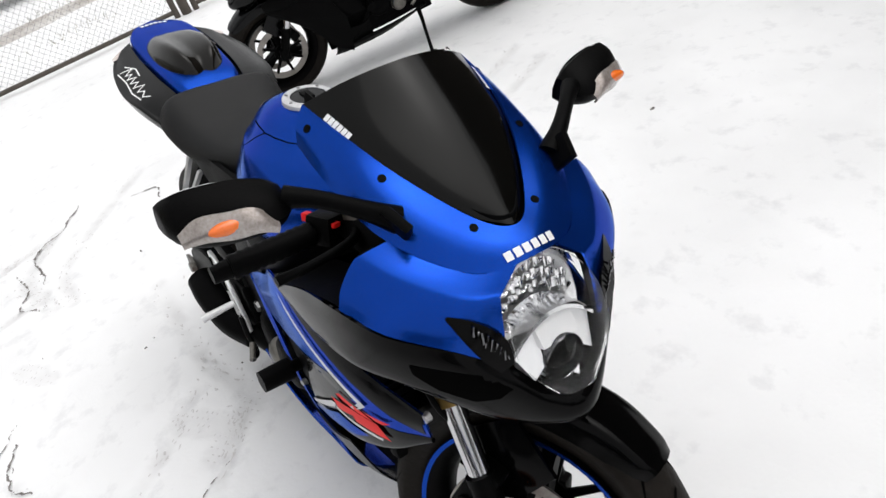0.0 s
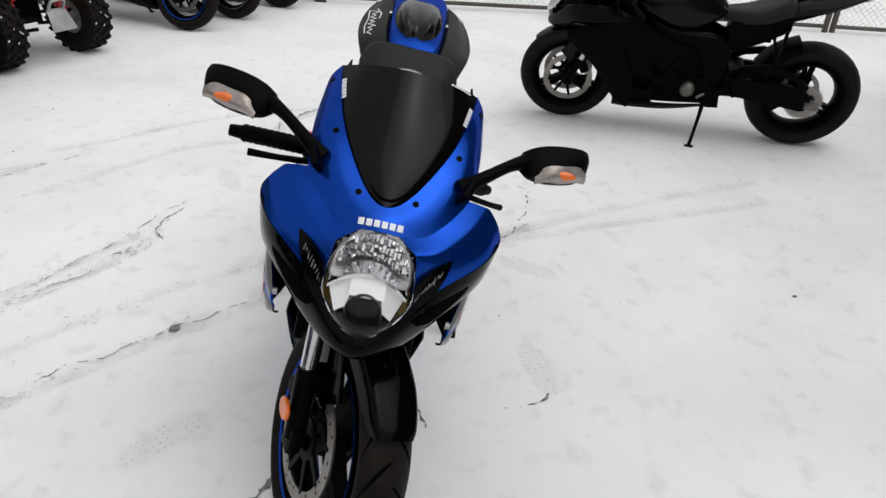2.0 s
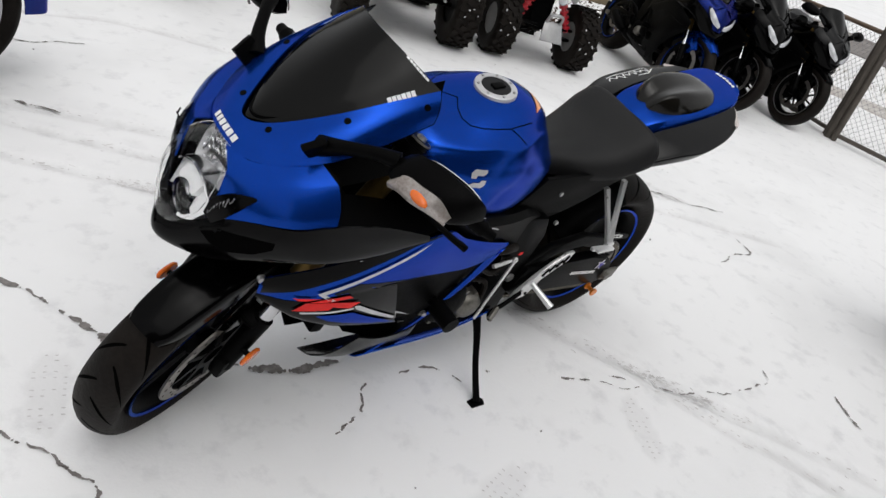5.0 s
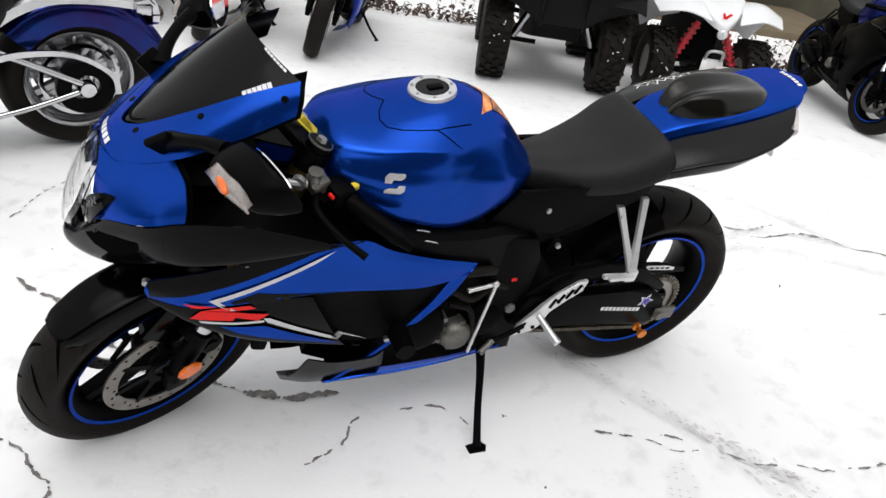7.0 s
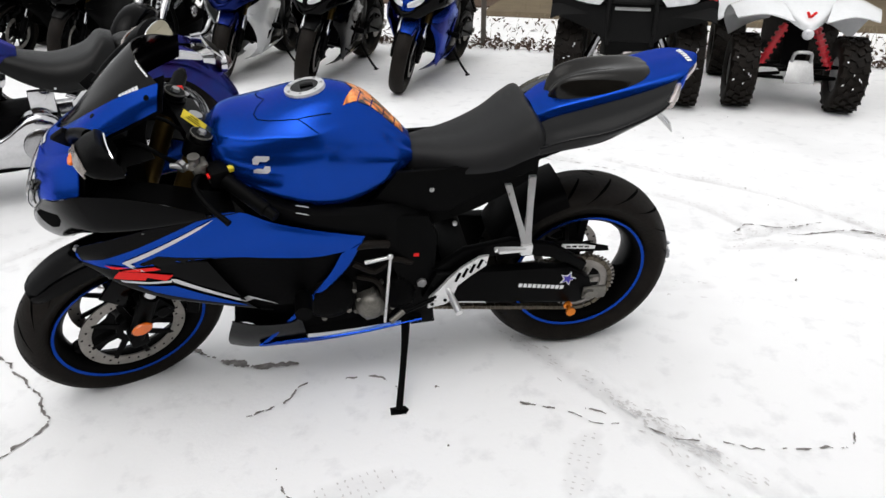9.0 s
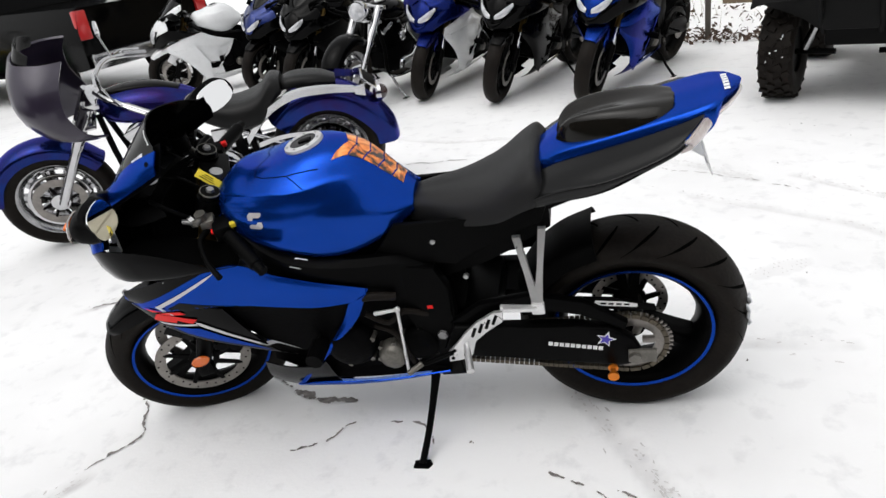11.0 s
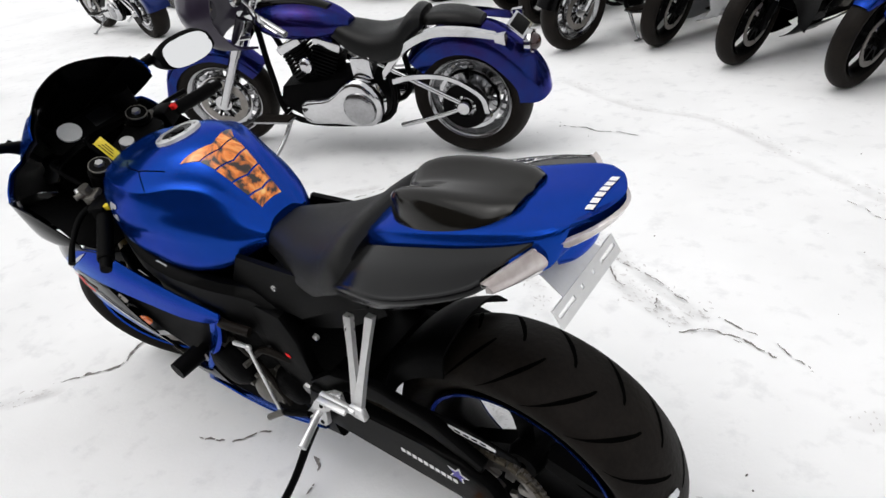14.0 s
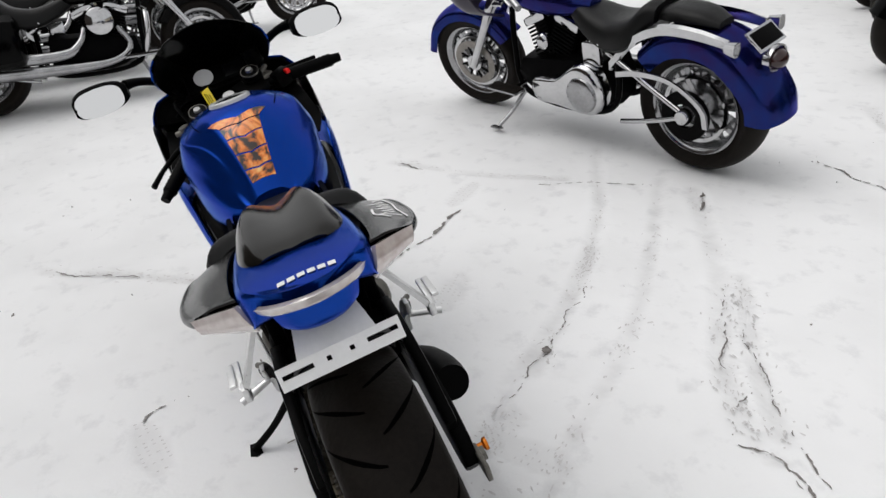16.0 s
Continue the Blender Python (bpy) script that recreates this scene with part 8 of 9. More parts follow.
def sport_quad(m, label):
    q = thing("sport_quad", m, label, "quad bike", ROW)
    for x, s, w in ((-0.58, -1, 0.19), (-0.58, 1, 0.19), (0.55, -1, 0.25), (0.55, 1, 0.25)):
        knobbly(q, Matrix.Translation((x, s * 0.36, 0.265)), 0.265, w, 0.13, M_ALU, snow=(x < 0))
    fr = B()
    loft(fr, [[(-0.55, -0.08, 0.26), (-0.55, 0.08, 0.26), (-0.50, 0.09, 0.60), (-0.50, -0.09, 0.60)], [(0.45, -0.10, 0.26), (0.45, 0.10, 0.26), (0.45, 0.10, 0.62), (0.45, -0.10, 0.62)]], 3, 1)
    part("engine", fr, M_ENGINE, q)
    ns = B()
    rows = [mirrored([(-0.84, 0, 0.595), (-0.80, 0.06, 0.61), (-0.70, 0.14, 0.66)]), mirrored([(-0.82, 0, 0.66), (-0.76, 0.11, 0.70), (-0.62, 0.18, 0.75)]), mirrored([(-0.68, 0, 0.74), (-0.62, 0.12, 0.78), (-0.50, 0.20, 0.80)]), mirrored([(-0.42, 0, 0.82), (-0.40, 0.10, 0.81), (-0.34, 0.18, 0.78)])]
    sheet(ns, rows, 4, 4, 0.012, True)
    nose = part("nose_cowl", ns, M_WHITEPAINT, q, "white pointed nose cowl")
    vm = B()
    slab(vm, [(-0.035, 0.04), (0.0, -0.03), (0.035, 0.04), (0.02, 0.045), (0.0, 0.01), (-0.02, 0.045)], 0.01, Matrix.Translation((-0.80, 0, 0.685)) @ Matrix.Rotation(radians(90), 4, "Z") @ Matrix.Rotation(radians(-40), 4, "X"))
    part("badge", vm, M_RED, nose)
    hl = B()
    ball(hl, (-0.845, 0, 0.575), 0.045, (0.5, 0.9, 0.85))
    part("headlight", hl, M_LAMP, q)
    for s in (-1, 1):
        fd = B()
        rows = [[(-0.86, 0.10, 0.66), (-0.82, 0.28, 0.70), (-0.74, 0.46, 0.66)], [(-0.62, 0.16, 0.76), (-0.58, 0.32, 0.79), (-0.52, 0.50, 0.72)], [(-0.32, 0.16, 0.74), (-0.28, 0.32, 0.72), (-0.26, 0.50, 0.60)], [(-0.20, 0.16, 0.60), (-0.18, 0.30, 0.55), (-0.18, 0.44, 0.46)]]
        sheet(fd, side(rows, s), 4, 4, 0.010, s > 0)
        part("front_fender", fd, M_WHITEPAINT, q)
        fr2 = B()
        rows = [[(0.22, 0.16, 0.60), (0.24, 0.32, 0.60), (0.26, 0.48, 0.50)], [(0.42, 0.14, 0.72), (0.44, 0.34, 0.74), (0.48, 0.52, 0.68)], [(0.80, 0.12, 0.72), (0.80, 0.34, 0.72), (0.80, 0.50, 0.62)]]
        sheet(fr2, side(rows, s), 4, 4, 0.010, s > 0)
        part("rear_fender", fr2, M_WHITEPAINT, q)
        sh = B()
        a, b = Vector((-0.56, s * 0.10, 0.60)), Vector((-0.60, s * 0.24, 0.30))
        rod(sh, a, b, 0.022, 0.022, 12)
        for k in range(7):
            c = a.lerp(b, 0.08 + 0.13 * k)
            rod(sh, c, a.lerp(b, 0.14 + 0.13 * k), 0.036, 0.036, 14)
        part("shock_spring", sh, M_SHOCK, q, "red coil shock")
        for z in (0.24, 0.32):
            ar = B()
            rod(ar, (-0.50, s * 0.07, z), (-0.58, s * 0.30, z - 0.01), 0.013, 0.013, 8)
            rod(ar, (-0.68, s * 0.07, z), (-0.58, s * 0.30, z - 0.01), 0.013, 0.013, 8)
            part("suspension_arm", ar, M_FRAME, q)
        ar = B()
        rod(ar, (0.55, s * 0.05, 0.265), (0.55, s * 0.30, 0.265), 0.02, 0.02, 8)
        part("rear_axle", ar, M_FRAME, q)
    sk = B()
    slab(sk, [(-0.10, -0.11), (0.10, -0.11), (0.075, 0.05), (-0.075, 0.05)], 0.008, Matrix.Translation((-0.83, 0, 0.345)) @ Matrix.Rotation(radians(90), 4, "Z") @ Matrix.Rotation(radians(25), 4, "X"), 0.002)
    tube(sk, [(-0.80, -0.06, 0.36), (-0.84, -0.055, 0.44), (-0.85, 0, 0.455), (-0.84, 0.055, 0.44), (-0.80, 0.06, 0.36)], 0.012, 8, 4)
    part("front_bumper", sk, M_ALU, q, "bare aluminium front bumper")
    st = B()
    ring = []
    for x, w, zb, zt in ((-0.30, 0.08, 0.70, 0.80), (0.05, 0.11, 0.64, 0.76), (0.50, 0.13, 0.68, 0.78), (0.78, 0.11, 0.72, 0.79)):
        ring.append([(x, -w, zb), (x, w, zb), (x, w * 0.8, zt), (x, -w * 0.8, zt)])
    loft(st, ring, 3, 2)
    part("seat", st, M_SEAT, q)
    hb = B()
    tube(hb, [(-0.24, -0.38, 0.98), (-0.30, -0.18, 1.01), (-0.33, 0, 0.95), (-0.30, 0.18, 1.01), (-0.24, 0.38, 0.98)], 0.013, 8, 4)
    rod(hb, (-0.44, 0, 0.70), (-0.33, 0, 0.95), 0.018, 0.018, 8)
    part("handlebar", hb, M_FRAME, q)
    return q


ROW_HEAD = 242.0
rh = radians(ROW_HEAD)
rf = Vector((math.cos(rh), math.sin(rh), 0))


def quad_pose(mid_front, half):
    return Matrix.Translation(Vector((mid_front[0], mid_front[1], 0)) - rf * half) @ Matrix.Rotation(rh + math.pi, 4, "Z")


utility_quad(quad_pose((2.45, 3.05), 0.60), "red and black utility quad with front rack, snow on its tyres")
sport_quad(quad_pose((3.53, 2.56), 0.58), "white sport quad with red shocks and aluminium bumper")


# ---------------------------------------------------------------- farther vehicles
def garden_tractor(m, label):
    t = thing("garden_tractor", m, label, "tractor")
    for x, y, r, w in ((-0.62, -0.36, 0.21, 0.16), (-0.62, 0.36, 0.21, 0.16), (0.50, -0.40, 0.29, 0.26), (0.50, 0.40, 0.29, 0.26)):
        knobbly(t, Matrix.Translation((x, y, r)), r, w, r * 0.58, M_YELLOW)
    hd = B()
    ring = []
    for x, w, zb, zt in ((-0.95, 0.16, 0.36, 0.72), (-0.85, 0.22, 0.34, 0.82), (-0.45, 0.24, 0.34, 0.88), (-0.20, 0.25, 0.34, 0.92)):
        ring.append([(x, -w, zb), (x, w, zb), (x, w, zb + (zt - zb) * 0.8), (x, w * 0.6, zt), (x, -w * 0.6, zt), (x, -w, zb + (zt - zb) * 0.8)])
    loft(hd, ring, 3, 2)
    part("bonnet", hd, M_GREEN, t, "green bonnet")
    for s in (-1, 1):
        fd = B()
        rows = []
        for a in (170, 130, 90, 50, 15):
            ca, sa = math.cos(radians(a)), math.sin(radians(a))
            rows.append([(0.50 + 0.40 * ca, s * y, 0.30 + r * sa) for y, r in ((0.18, 0.42), (0.36, 0.42), (0.54, 0.38))])
        sheet(fd, rows, 3, 3, 0.012, s < 0)
        part("fender", fd, M_GREEN, t)
    ft = B()
    block(ft, (-0.05, 0, 0.30), (0.75, 0.70, 0.06), None, 0.02)
    block(ft, (0.45, 0, 0.42), (0.55, 0.40, 0.30), None, 0.03)
    part("footplate", ft, M_ATV_BLACK, t)
    st = B()
    block(st, (0.48, 0, 0.72), (0.42, 0.42, 0.10), None, 0.04)
    block(st, (0.70, 0, 0.88), (0.10, 0.42, 0.32), None, 0.04)
    part("seat", st, M_YELLOW, t)
    wh = B()
    lathe(wh, [(0.16, -0.012), (0.185, -0.012), (0.185, 0.012), (0.16, 0.012)], 24, Matrix.Translation((0.02, 0, 0.98)) @ Matrix.Rotation(radians(55), 4, "X") @ Matrix.Rotation(radians(90), 4, "Z"), closed=True)
    rod(wh, (-0.15, 0, 0.80), (0.02, 0, 0.98), 0.018, 0.018, 8)
    part("steering_wheel", wh, M_ATV_BLACK, t)
    return t


garden_tractor(Matrix.Translation((-8.3, 6.2, 0)) @ Matrix.Rotation(radians(139), 4, "Z"), "green garden tractor with yellow wheels")


def pickup(m, label):
    t = thing("pickup_truck", m, label, "truck")
    for x in (-1.75, 1.75):
        for s in (-1, 1):
            w = B()
            mm = Matrix.Translation((x, s * 0.82, 0.38))
            lathe(w, tyre_profile(0.38, 0.26, 0.24), 40, mm, closed=True)
            lathe(w, [(0.05, s * 0.06), (0.20, s * 0.08), (0.25, s * 0.11), (0.25, -s * 0.1)], 28, mm)
            part("wheel", w, M_RUBBER, t)
    bd = B()
    ring = []
    for x, w, zb, zt in ((-2.75, 0.80, 0.50, 0.95), (-2.60, 0.92, 0.42, 1.08), (-1.2, 0.95, 0.40, 1.15), (0.6, 0.95, 0.40, 1.16), (2.55, 0.94, 0.45, 1.14), (2.70, 0.90, 0.55, 1.12)):
        ring.append([(x, -w, zb), (x, w, zb), (x, w, zb + (zt - zb) * 0.6), (x, w * 0.94, zt), (x, -w * 0.94, zt), (x, -w, zb + (zt - zb) * 0.6)])
    loft(bd, ring, 3, 1)
    part("body", bd, M_BLACK_GLOSS, t, "black pickup body")
    cb = B()
    ring = []
    for x, w, zt in ((-1.25, 0.86, 1.16), (-0.55, 0.76, 1.72), (0.55, 0.76, 1.76), (0.85, 0.84, 1.18)):
        ring.append([(x, -w, 1.10), (x, w, 1.10), (x, w * 0.98, zt), (x, -w * 0.98, zt)])
    loft(cb, ring, 3, 1)
    cab = part("cab", cb, M_BLACK_GLOSS, t)
    for s in (-1, 1):
        for x0, x1 in ((-0.75, -0.10), (-0.02, 0.60)):
            gl = B()
            slab(gl, [(x0, 1.20), (x1, 1.20), (x1 - 0.04, 1.62), (x0 + 0.12, 1.62)], 0.02, Matrix.Translation((0, s * 0.815, 0)))
            part("window", gl, M_SMOKE, cab)
        tl = B()
        block(tl, (2.70, s * 0.84, 0.95), (0.06, 0.16, 0.32), None, 0.02)
        part("tail_light", tl, M_REDPAINT, t)
    bp = B()
    block(bp, (2.80, 0, 0.55), (0.14, 1.80, 0.18), None, 0.04)
    part("bumper", bp, M_CHROME_DULL, t)
    return t


pickup(Matrix.Translation((-6.7, 7.75, 0)) @ Matrix.Rotation(radians(-25), 4, "Z"), "black pickup truck parked behind the motorcycles")


def side_by_side(m, label):
    t = thing("side_by_side", m, label, "off-road buggy")
    for x, s in ((-0.95, -1), (-0.95, 1), (0.95, -1), (0.95, 1)):
        knobbly(t, Matrix.Translation((x, s * 0.62, 0.33)), 0.33, 0.26, 0.17, M_FRAME)
    bd = B()
    loft(bd, [[(-1.35, -0.35, 0.40), (-1.35, 0.35, 0.40), (-1.30, 0.40, 0.75), (-1.30, -0.40, 0.75)], [(-0.6, -0.42, 0.46), (-0.6, 0.42, 0.46), (-0.6, 0.52, 0.92), (-0.6, -0.52, 0.92)], [(0.4, -0.42, 0.44), (0.4, 0.42, 0.44), (0.4, 0.60, 0.70), (0.4, -0.60, 0.70)], [(1.35, -0.40, 0.55), (1.35, 0.40, 0.55), (1.35, 0.62, 0.92), (1.35, -0.62, 0.92)]], 3, 1)
    part("body", bd, M_ATV_BLACK, t)
    cg = B()
    for s in (-1, 1):
        tube(cg, [(-0.75, s * 0.62, 0.95), (-0.40, s * 0.58, 1.75), (0.55, s * 0.58, 1.80), (0.75, s * 0.62, 0.80)], 0.024, 8, 4)
    for x, z in ((-0.40, 1.75), (0.55, 1.80)):
        rod(cg, (x, -0.58, z), (x, 0.58, z), 0.024, 0.024, 8)
    part("roll_cage", cg, M_FRAME, t)
    st = B()
    block(st, (0.10, 0, 0.72), (0.45, 1.10, 0.14), None, 0.04)
    block(st, (0.38, 0, 1.02), (0.14, 1.10, 0.55), None, 0.04)
    part("seat", st, M_SEAT, t)
    return t


side_by_side(Matrix.Translation((12.9, -1.9, 0)) @ Matrix.Rotation(radians(75), 4, "Z"), "black side-by-side buggy parked beyond the fence")


# ---------------------------------------------------------------- fence, bed, house, distance
M_GALV = material("galvanised steel", (0.36, 0.36, 0.37), 0.45, 0.8, 0, 0.3, 12, 0.1, 100, rough_vary=0.1)
M_RUST = material("weathered post", (0.10, 0.085, 0.07), 0.7, 0.1, 0, 0.4, 9, 0.4, 90)
M_WOOD = material("weathered timber", (0.16, 0.11, 0.075), 0.75, 0, 0, 0.45, 6, 0.5, 60)
M_SIDING = material("cream siding", (0.52, 0.48, 0.36), 0.6, 0, 0, 0.12, 3, 0.15, 80)
M_FOUND = material("dark painted foundation", (0.055, 0.048, 0.030), 0.85, 0, 0, 0.35, 4, 0.4, 40)
M_DECK = material("tan concrete slab", (0.15, 0.115, 0.070), 0.8, 0, 0, 0.3, 5, 0.3, 60)
M_LEAF = material("dead leaves", (0.11, 0.065, 0.040), 0.8, 0, 0, 0.6, 30, 0.4, 90, second=(0.03, 0.018, 0.013))
M_GRASS = material("dead grass", (0.30, 0.26, 0.18), 0.85, 0, 0, 0.5, 20, second=(0.14, 0.13, 0.08))
M_ADDED_WALL = material("dark brown added wall", (0.045, 0.032, 0.025), 0.7, 0, 0, 0.3, 2, 0.2, 40)
M_MUD = material("brown slush", (0.30, 0.26, 0.23), 0.6, 0, 0, 0.5, 2.0, 0.5, 18, second=(0.62, 0.60, 0.58))
M_STONE = material("brown fieldstone", (0.13, 0.095, 0.07), 0.85, 0, 0, 0.4, 5, 0.5, 30)
M_ROAD = material("slushy road", (0.10, 0.085, 0.075), 0.7, 0, 0, 0.5, 1.5, 0.3, 20, second=(0.26, 0.24, 0.23))


def fence_run(name, a, b, height, group):
    """Chain-link between two points: posts, rails and crossing wires."""
    a, b = Vector((*a, 0)), Vector((*b, 0))
    run = (b - a)
    length, u = run.length, run.normalized()
    f = thing(name, Matrix.Translation(a) @ Matrix.Rotation(math.atan2(u.y, u.x), 4, "Z"), "galvanised chain-link fence panel with a dark bottom rail", "fence", group)
    for x in (0.0, length):
        p = B()
        rod(p, (x, 0, -0.02), (x, 0, height + 0.06), 0.030, 0.030, 12)
        ball(p, (x, 0, height + 0.06), 0.032, (1, 1, 0.6), None, 10, 6)
        part("post", p, M_RUST, f)
    for z, mt in ((0.055, M_RUST), (height, M_WOOD)):
        r = B()
        rod(r, (0, 0, z), (length, 0, z), 0.021, 0.021, 10)
        part("rail", r, mt, f)
    w = B()
    pitch, z0, z1 = 0.062, 0.07, height
    span = z1 - z0
    k = -int(span / pitch) - 1
    while k * pitch < length:
        for d in (1, -1):
            x0 = k * pitch
            pts = [(x0, z0), (x0 + span, z1)] if d > 0 else [(x0 + span, z0), (x0, z1)]
            (xa, za), (xb, zb) = pts
            t0, t1 = 0.0, 1.0
            for lim, sgn in ((0.0, 1), (length, -1)):
                da, db = sgn * (xa - lim), sgn * (xb - lim)
                if da < 0 and db < 0:
                    t0, t1 = 1.0, 0.0
                elif da < 0:
                    t0 = max(t0, da / (da - db))
                elif db < 0:
                    t1 = min(t1, da / (da - db))
            if t1 - t0 > 0.01:
                pa = Vector((xa + (xb - xa) * t0, 0.002 * d, za + (zb - za) * t0))
                pb = Vector((xa + (xb - xa) * t1, 0.002 * d, za + (zb - za) * t1))
                rod(w, pa, pb, 0.0017, 0.0017, 4)
        k += 1
    tagged(part("mesh", w, M_GALV, f), kind="stuff")
    return f


corner = (6.22, 0.74)
fence_run("fence_panel", corner, (6.02, -1.75), 1.02, "yard fence")
fence_run("fence_panel", (5.99, -1.95), (5.55, -4.6), 1.02, "yard fence")
fence_run("fence_panel", (5.55, -4.68), (5.1, -7.4), 1.02, "yard fence")
fence_run("fence_panel", (6.34, 0.86), (7.5, 3.0), 1.02, "yard fence")
for p, r, h in (((6.26, 0.80), 0.050, 1.30), ((6.005, -1.85), 0.050, 1.15)):
    b = B()
    rod(b, (0, 0, -0.03), (0, 0, h), r, r * 0.92, 14)
    post = finish("gate_post", b, M_RUST)
    post.matrix_basis = Matrix.Translation((p[0], p[1], 0))
    tagged(post, "weathered round gate post at the fence", "post", "yard fence")

# planting bed behind the row: leaf litter, stalks, snow bank
U = Vector((0.88, -0.47, 0))
V = Vector((0.47, 0.88, 0))
BED = Vector((2.05, 5.32, 0))
rnd = random.Random(21)


def bed_point(u, v, z=0.0):
    return BED + U * u + V * v + Vector((0, 0, z))


bank = B()
rows = []
for v, z in ((0.05, 0.004), (0.4, 0.025), (1.0, 0.045), (1.8, 0.055), (2.9, 0.05)):
    rows.append([bed_point(u, v, z + 0.03 * noise.noise(Vector((u, v, 2)))) for u in (-4.0, -2.6, -1.3, 0, 1.2, 2.4, 3.6, 5.2)])
sheet(bank, rows, 6, 6, 0.03, False)
bank_ob = finish("snow_bank", bank, M_SNOW)
tagged(bank_ob, "low snowy planting bed behind the parked row", "snow bank", kind="structure")
leaves = B()
for _ in range(2600):
    u, v = rnd.uniform(-3.8, 5.0), abs(rnd.gauss(0.12, 0.26)) - 0.06
    if rnd.random() < 0.25:
        v = rnd.uniform(0, 1.6)
    z = 0.008 + min(v, 1.2) * 0.045 + rnd.uniform(0, 0.035)
    r = rnd.uniform(0.018, 0.045)
    mm = Matrix.Translation(bed_point(u, v, z)) @ Euler((rnd.uniform(-1, 1), rnd.uniform(-1, 1), rnd.uniform(0, 6.3))).to_matrix().to_4x4()
    q = [leaves.verts.new(mm @ Vector(p)) for p in ((-r, 0, 0), (-r * 0.2, -r * 0.5, r * 0.25), (r, 0, r * 0.1), (-r * 0.1, r * 0.5, r * 0.3))]
    leaves.faces.new((q[0], q[1], q[2]))
    leaves.faces.new((q[0], q[2], q[3]))
leaf_ob = finish("leaf_litter", leaves, M_LEAF)
tagged(leaf_ob, "wet brown leaf litter along the bed edge", "leaves", kind="stuff")
stalks = B()
for _ in range(420):
    u, v = rnd.uniform(-3.8, 5.0), rnd.uniform(0.2, 2.8)
    p = bed_point(u, v, 0.01 + min(v, 1.2) * 0.045)
    h = rnd.uniform(0.05, 0.22)
    tip = p + Vector((rnd.uniform(-0.08, 0.08), rnd.uniform(-0.08, 0.08), h))
    w = 0.003
    q = [stalks.verts.new(x) for x in (p + U * w, p - U * w, tip, p + V * w)]
    stalks.faces.new((q[0], q[1], q[2]))
    stalks.faces.new((q[1], q[3], q[2]))
grass_ob = finish("dead_grass", stalks, M_GRASS)
tagged(grass_ob, "dry grass stalks poking through snow", "grass", kind="stuff")
for u in (0.0, 1.9):
    b = B()
    rod(b, (0, 0, 0), (0, 0, 1.6), 0.028, 0.028, 10)
    st = finish("bed_post", b, M_RUST)
    st.matrix_basis = Matrix.Translation(bed_point(u - 0.1, 0.15, 0))
    tagged(st, "thin dark steel post in the leaf bed", "post", "bed posts")


def house(m, label):
    h = thing("house", m, label, "house")
    f = B()
    block(f, (0, 2.0, 0.20), (16, 4.0, 0.40), None, 0.02)
    part("foundation", f, M_FOUND, h)
    wall = B()
    block(wall, (0, 2.0, 1.82), (15.9, 3.9, 2.86), None, 0.01)
    wob = part("wall", wall, M_SIDING, h, "cream clapboard wall")
    for k in range(15):
        b = B()
        z = 0.42 + 0.19 * k
        vs = [(-7.98, 0.02, z), (7.98, 0.02, z), (7.98, 0.045, z + 0.19), (-7.98, 0.045, z + 0.19), (-7.98, 0.05, z), (7.98, 0.05, z)]
        p = [b.verts.new(v) for v in vs]
        b.faces.new((p[0], p[1], p[2], p[3]))
        b.faces.new((p[0], p[4], p[5], p[1]))
        part("clapboard", b, M_SIDING, wob)
    rf_ = B()
    slab(rf_, [(-2.6, 3.2), (2.0, 4.9), (2.0, 5.02), (-2.7, 3.3)], 16.6, Matrix.Translation((0, 2.0, 0)) @ Matrix.Rotation(radians(90), 4, "Z"))
    part("roof", rf_, M_FOUND, h)
    return h


house(Matrix.Translation(bed_point(1.5, 4.6)) @ Matrix.Rotation(math.atan2(U.y, U.x), 4, "Z"), "cream sided house behind the yard")
b = B()
block(b, (0, 0, 0.06), (6.4, 2.7, 0.14), None, 0.02)
slab_ob = finish("porch_slab", b, M_DECK)
slab_ob.matrix_basis = Matrix.Translation(bed_point(2.75, 3.24, 0.0)) @ Matrix.Rotation(math.atan2(U.y, U.x), 4, "Z")
tagged(slab_ob, "tan concrete porch slab by the house", "porch", kind="structure")
soil = B()
rows = [[bed_point(u, v, 0.075 + 0.03 * noise.noise(Vector((u * 3, v * 3, 5)))) for u in (-5.0, -4.0, -3.0, -2.2, -1.4, -0.9, -0.46)] for v in (2.75, 3.1, 3.5, 4.0, 4.58)]
sheet(soil, rows, 5, 5, 0.03, False)
tagged(finish("planting_soil", soil, M_LEAF), "bare brown soil with dead leaves below the house", "soil", kind="structure")

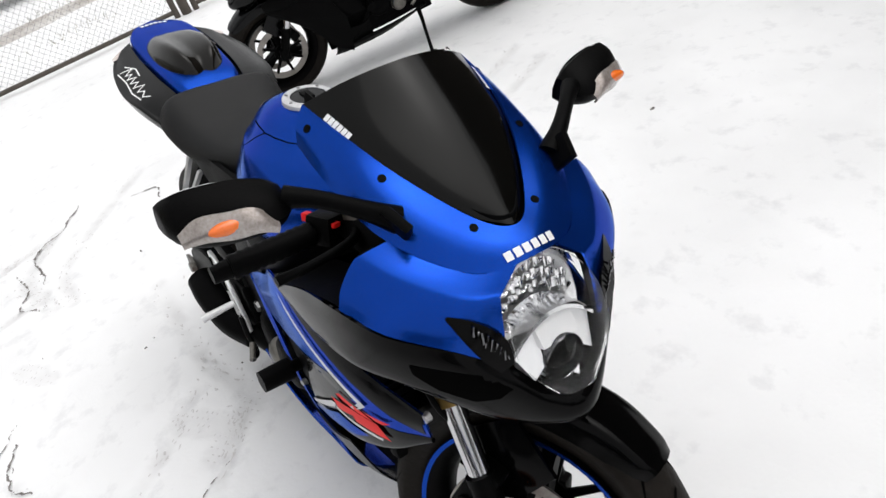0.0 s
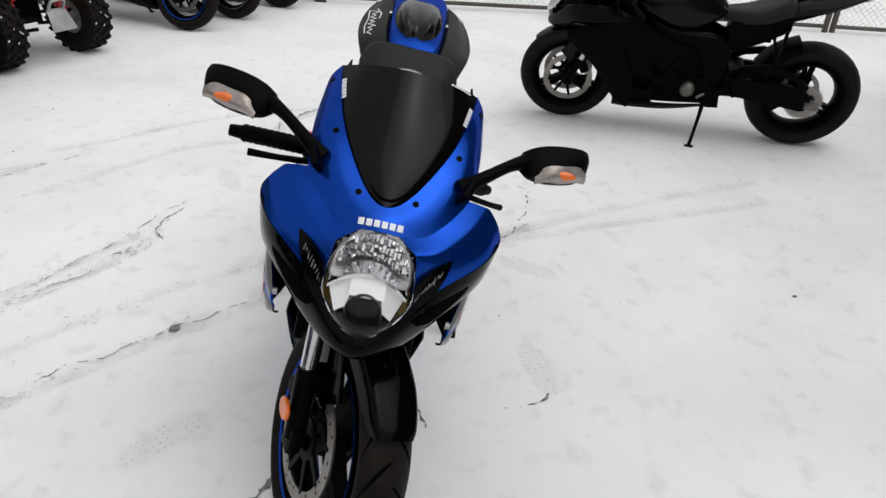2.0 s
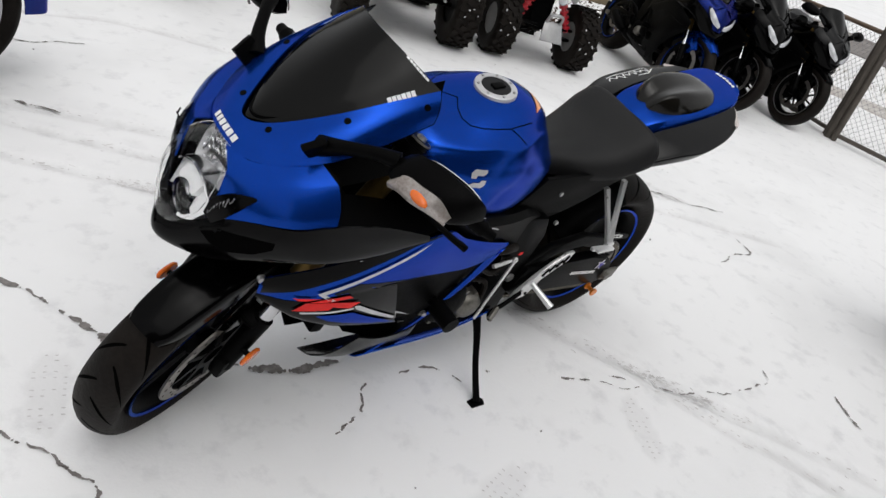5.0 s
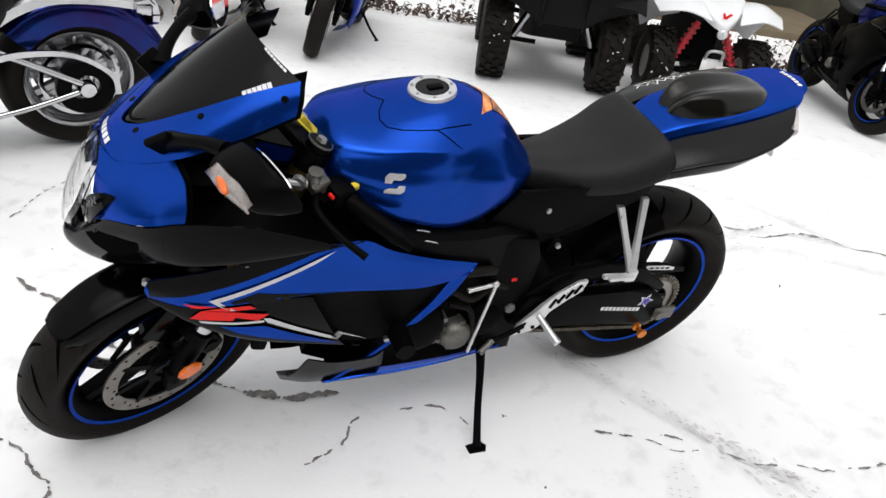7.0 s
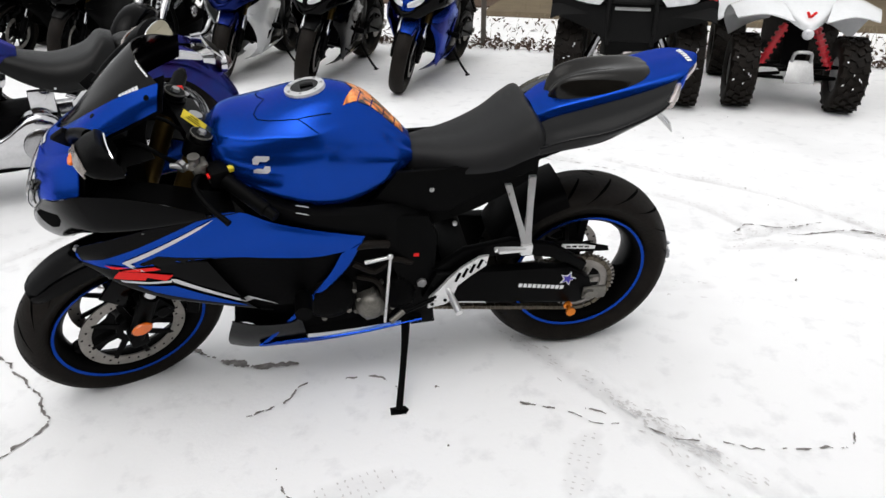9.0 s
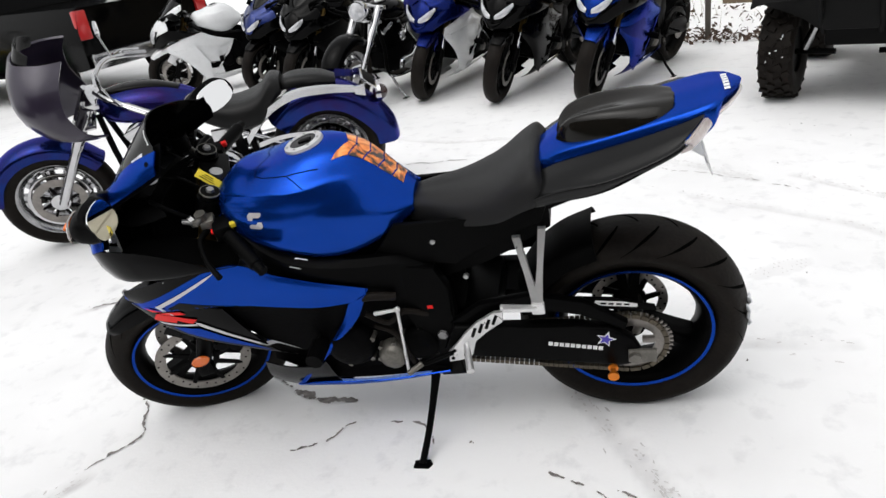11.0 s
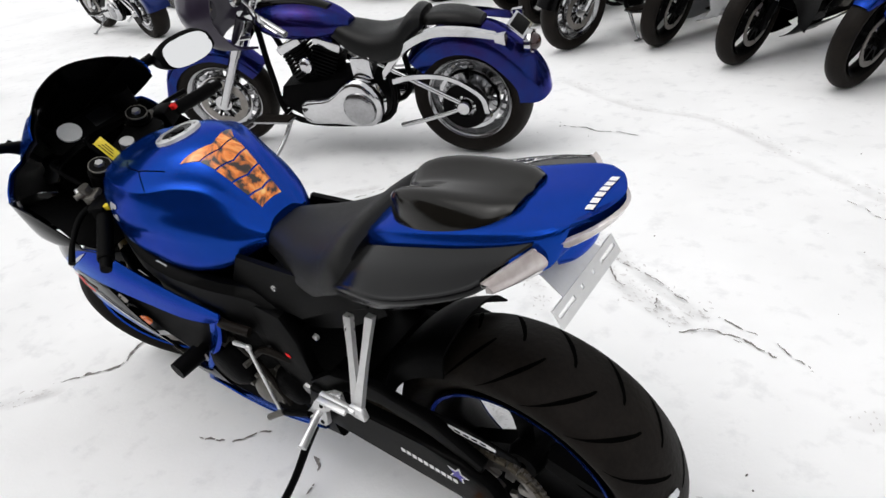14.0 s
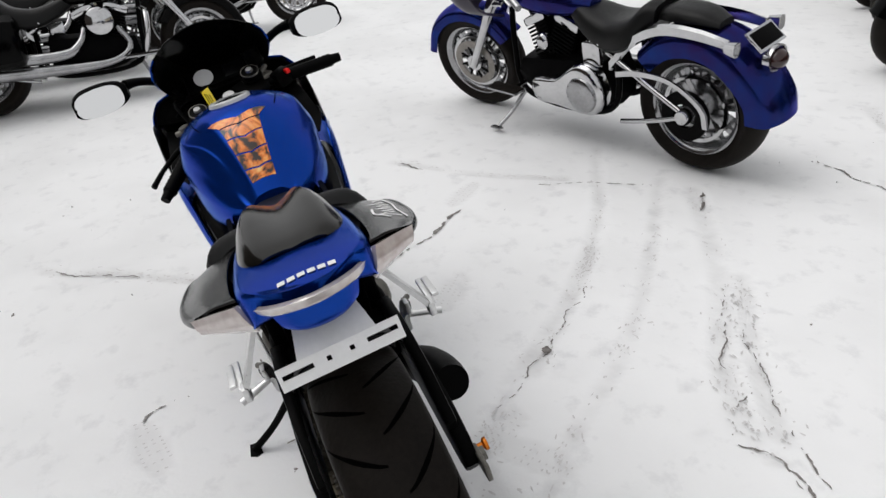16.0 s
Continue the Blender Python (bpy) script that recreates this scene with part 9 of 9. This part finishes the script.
# road and verge beyond the fence
b = B()
block(b, (0, 0, 0.0), (5.0, 120, 0.03), None)
road = finish("road", b, M_ROAD)
road.matrix_basis = Matrix.Translation((17.5, 0, 0.0)) @ Matrix.Rotation(radians(-6), 4, "Z")
tagged(road, "slushy brown road beyond the fence", "road", kind="structure")
tufts = B()
for _ in range(5200):
    x, y = rnd.uniform(7.6, 14.5), rnd.uniform(-9, 6)
    if noise.noise(Vector((x * 0.9, y * 0.35, 4))) < 0.24:
        continue
    h = rnd.uniform(0.03, 0.11)
    p = Vector((x, y, -0.01))
    tip = p + Vector((rnd.uniform(-0.07, 0.07), rnd.uniform(-0.07, 0.07), h))
    q = [tufts.verts.new(c) for c in (p + Vector((0.006, 0, 0)), p - Vector((0.006, 0, 0)), tip, p + Vector((0, 0.006, 0)))]
    tufts.faces.new((q[0], q[1], q[2]))
    tufts.faces.new((q[1], q[3], q[2]))
tagged(finish("verge_grass", tufts, M_GRASS), "dry grass tufts on the snowy verge", "grass", kind="stuff")
# a slushy wheel track along the verge, with stones beside it
track = B()
rows = []
for k in range(41):
    y = -12.0 + 0.5 * k
    c = 9.5 - 0.10 * y
    a, b_ = 0.45 + 0.22 * noise.noise(Vector((y * 0.8, 1, 0))), 0.50 + 0.22 * noise.noise(Vector((y * 0.8, 7, 0)))
    rows.append([(c - a, y, -0.004), (c - a * 0.4, y, 0.012), (c + b_ * 0.4, y, 0.014), (c + b_, y, -0.004)])
sheet(track, rows, 3, 3, 0.01, False)
tagged(finish("wheel_track", track, M_MUD), "brown slushy wheel track through the verge snow", "track", kind="structure")
for x, y, r in ((9.0, 0.80, 0.20), (9.35, 0.35, 0.13), (13.6, -0.1, 0.34)):
    st = B()
    ball(st, (0, 0, 0), r, (1.0, 0.75, 0.45), None, 14, 9)
    for v in st.verts:
        v.co *= 1.0 + 0.28 * noise.noise(v.co * 5.0 + Vector((x, y, 0)))
    stone = finish("stone", st, M_STONE)
    stone.matrix_basis = Matrix.Translation((x, y, 0.10 * r)) @ Matrix.Rotation(x * 3.1, 4, "Z")
    tagged(stone, "rough brown stone half sunk in verge snow", "stone", "verge stones")

# unseen plain wall, added to close the far side and darken the bike's reflections
b = B()
block(b, (-3.6, -5.4, 2.1), (13.0, 0.3, 4.2), None, 0.01)
tagged(finish("wall_south", b, M_ADDED_WALL), "plain dark brown wall, unseen, added to darken reflections", "wall", kind="structure")
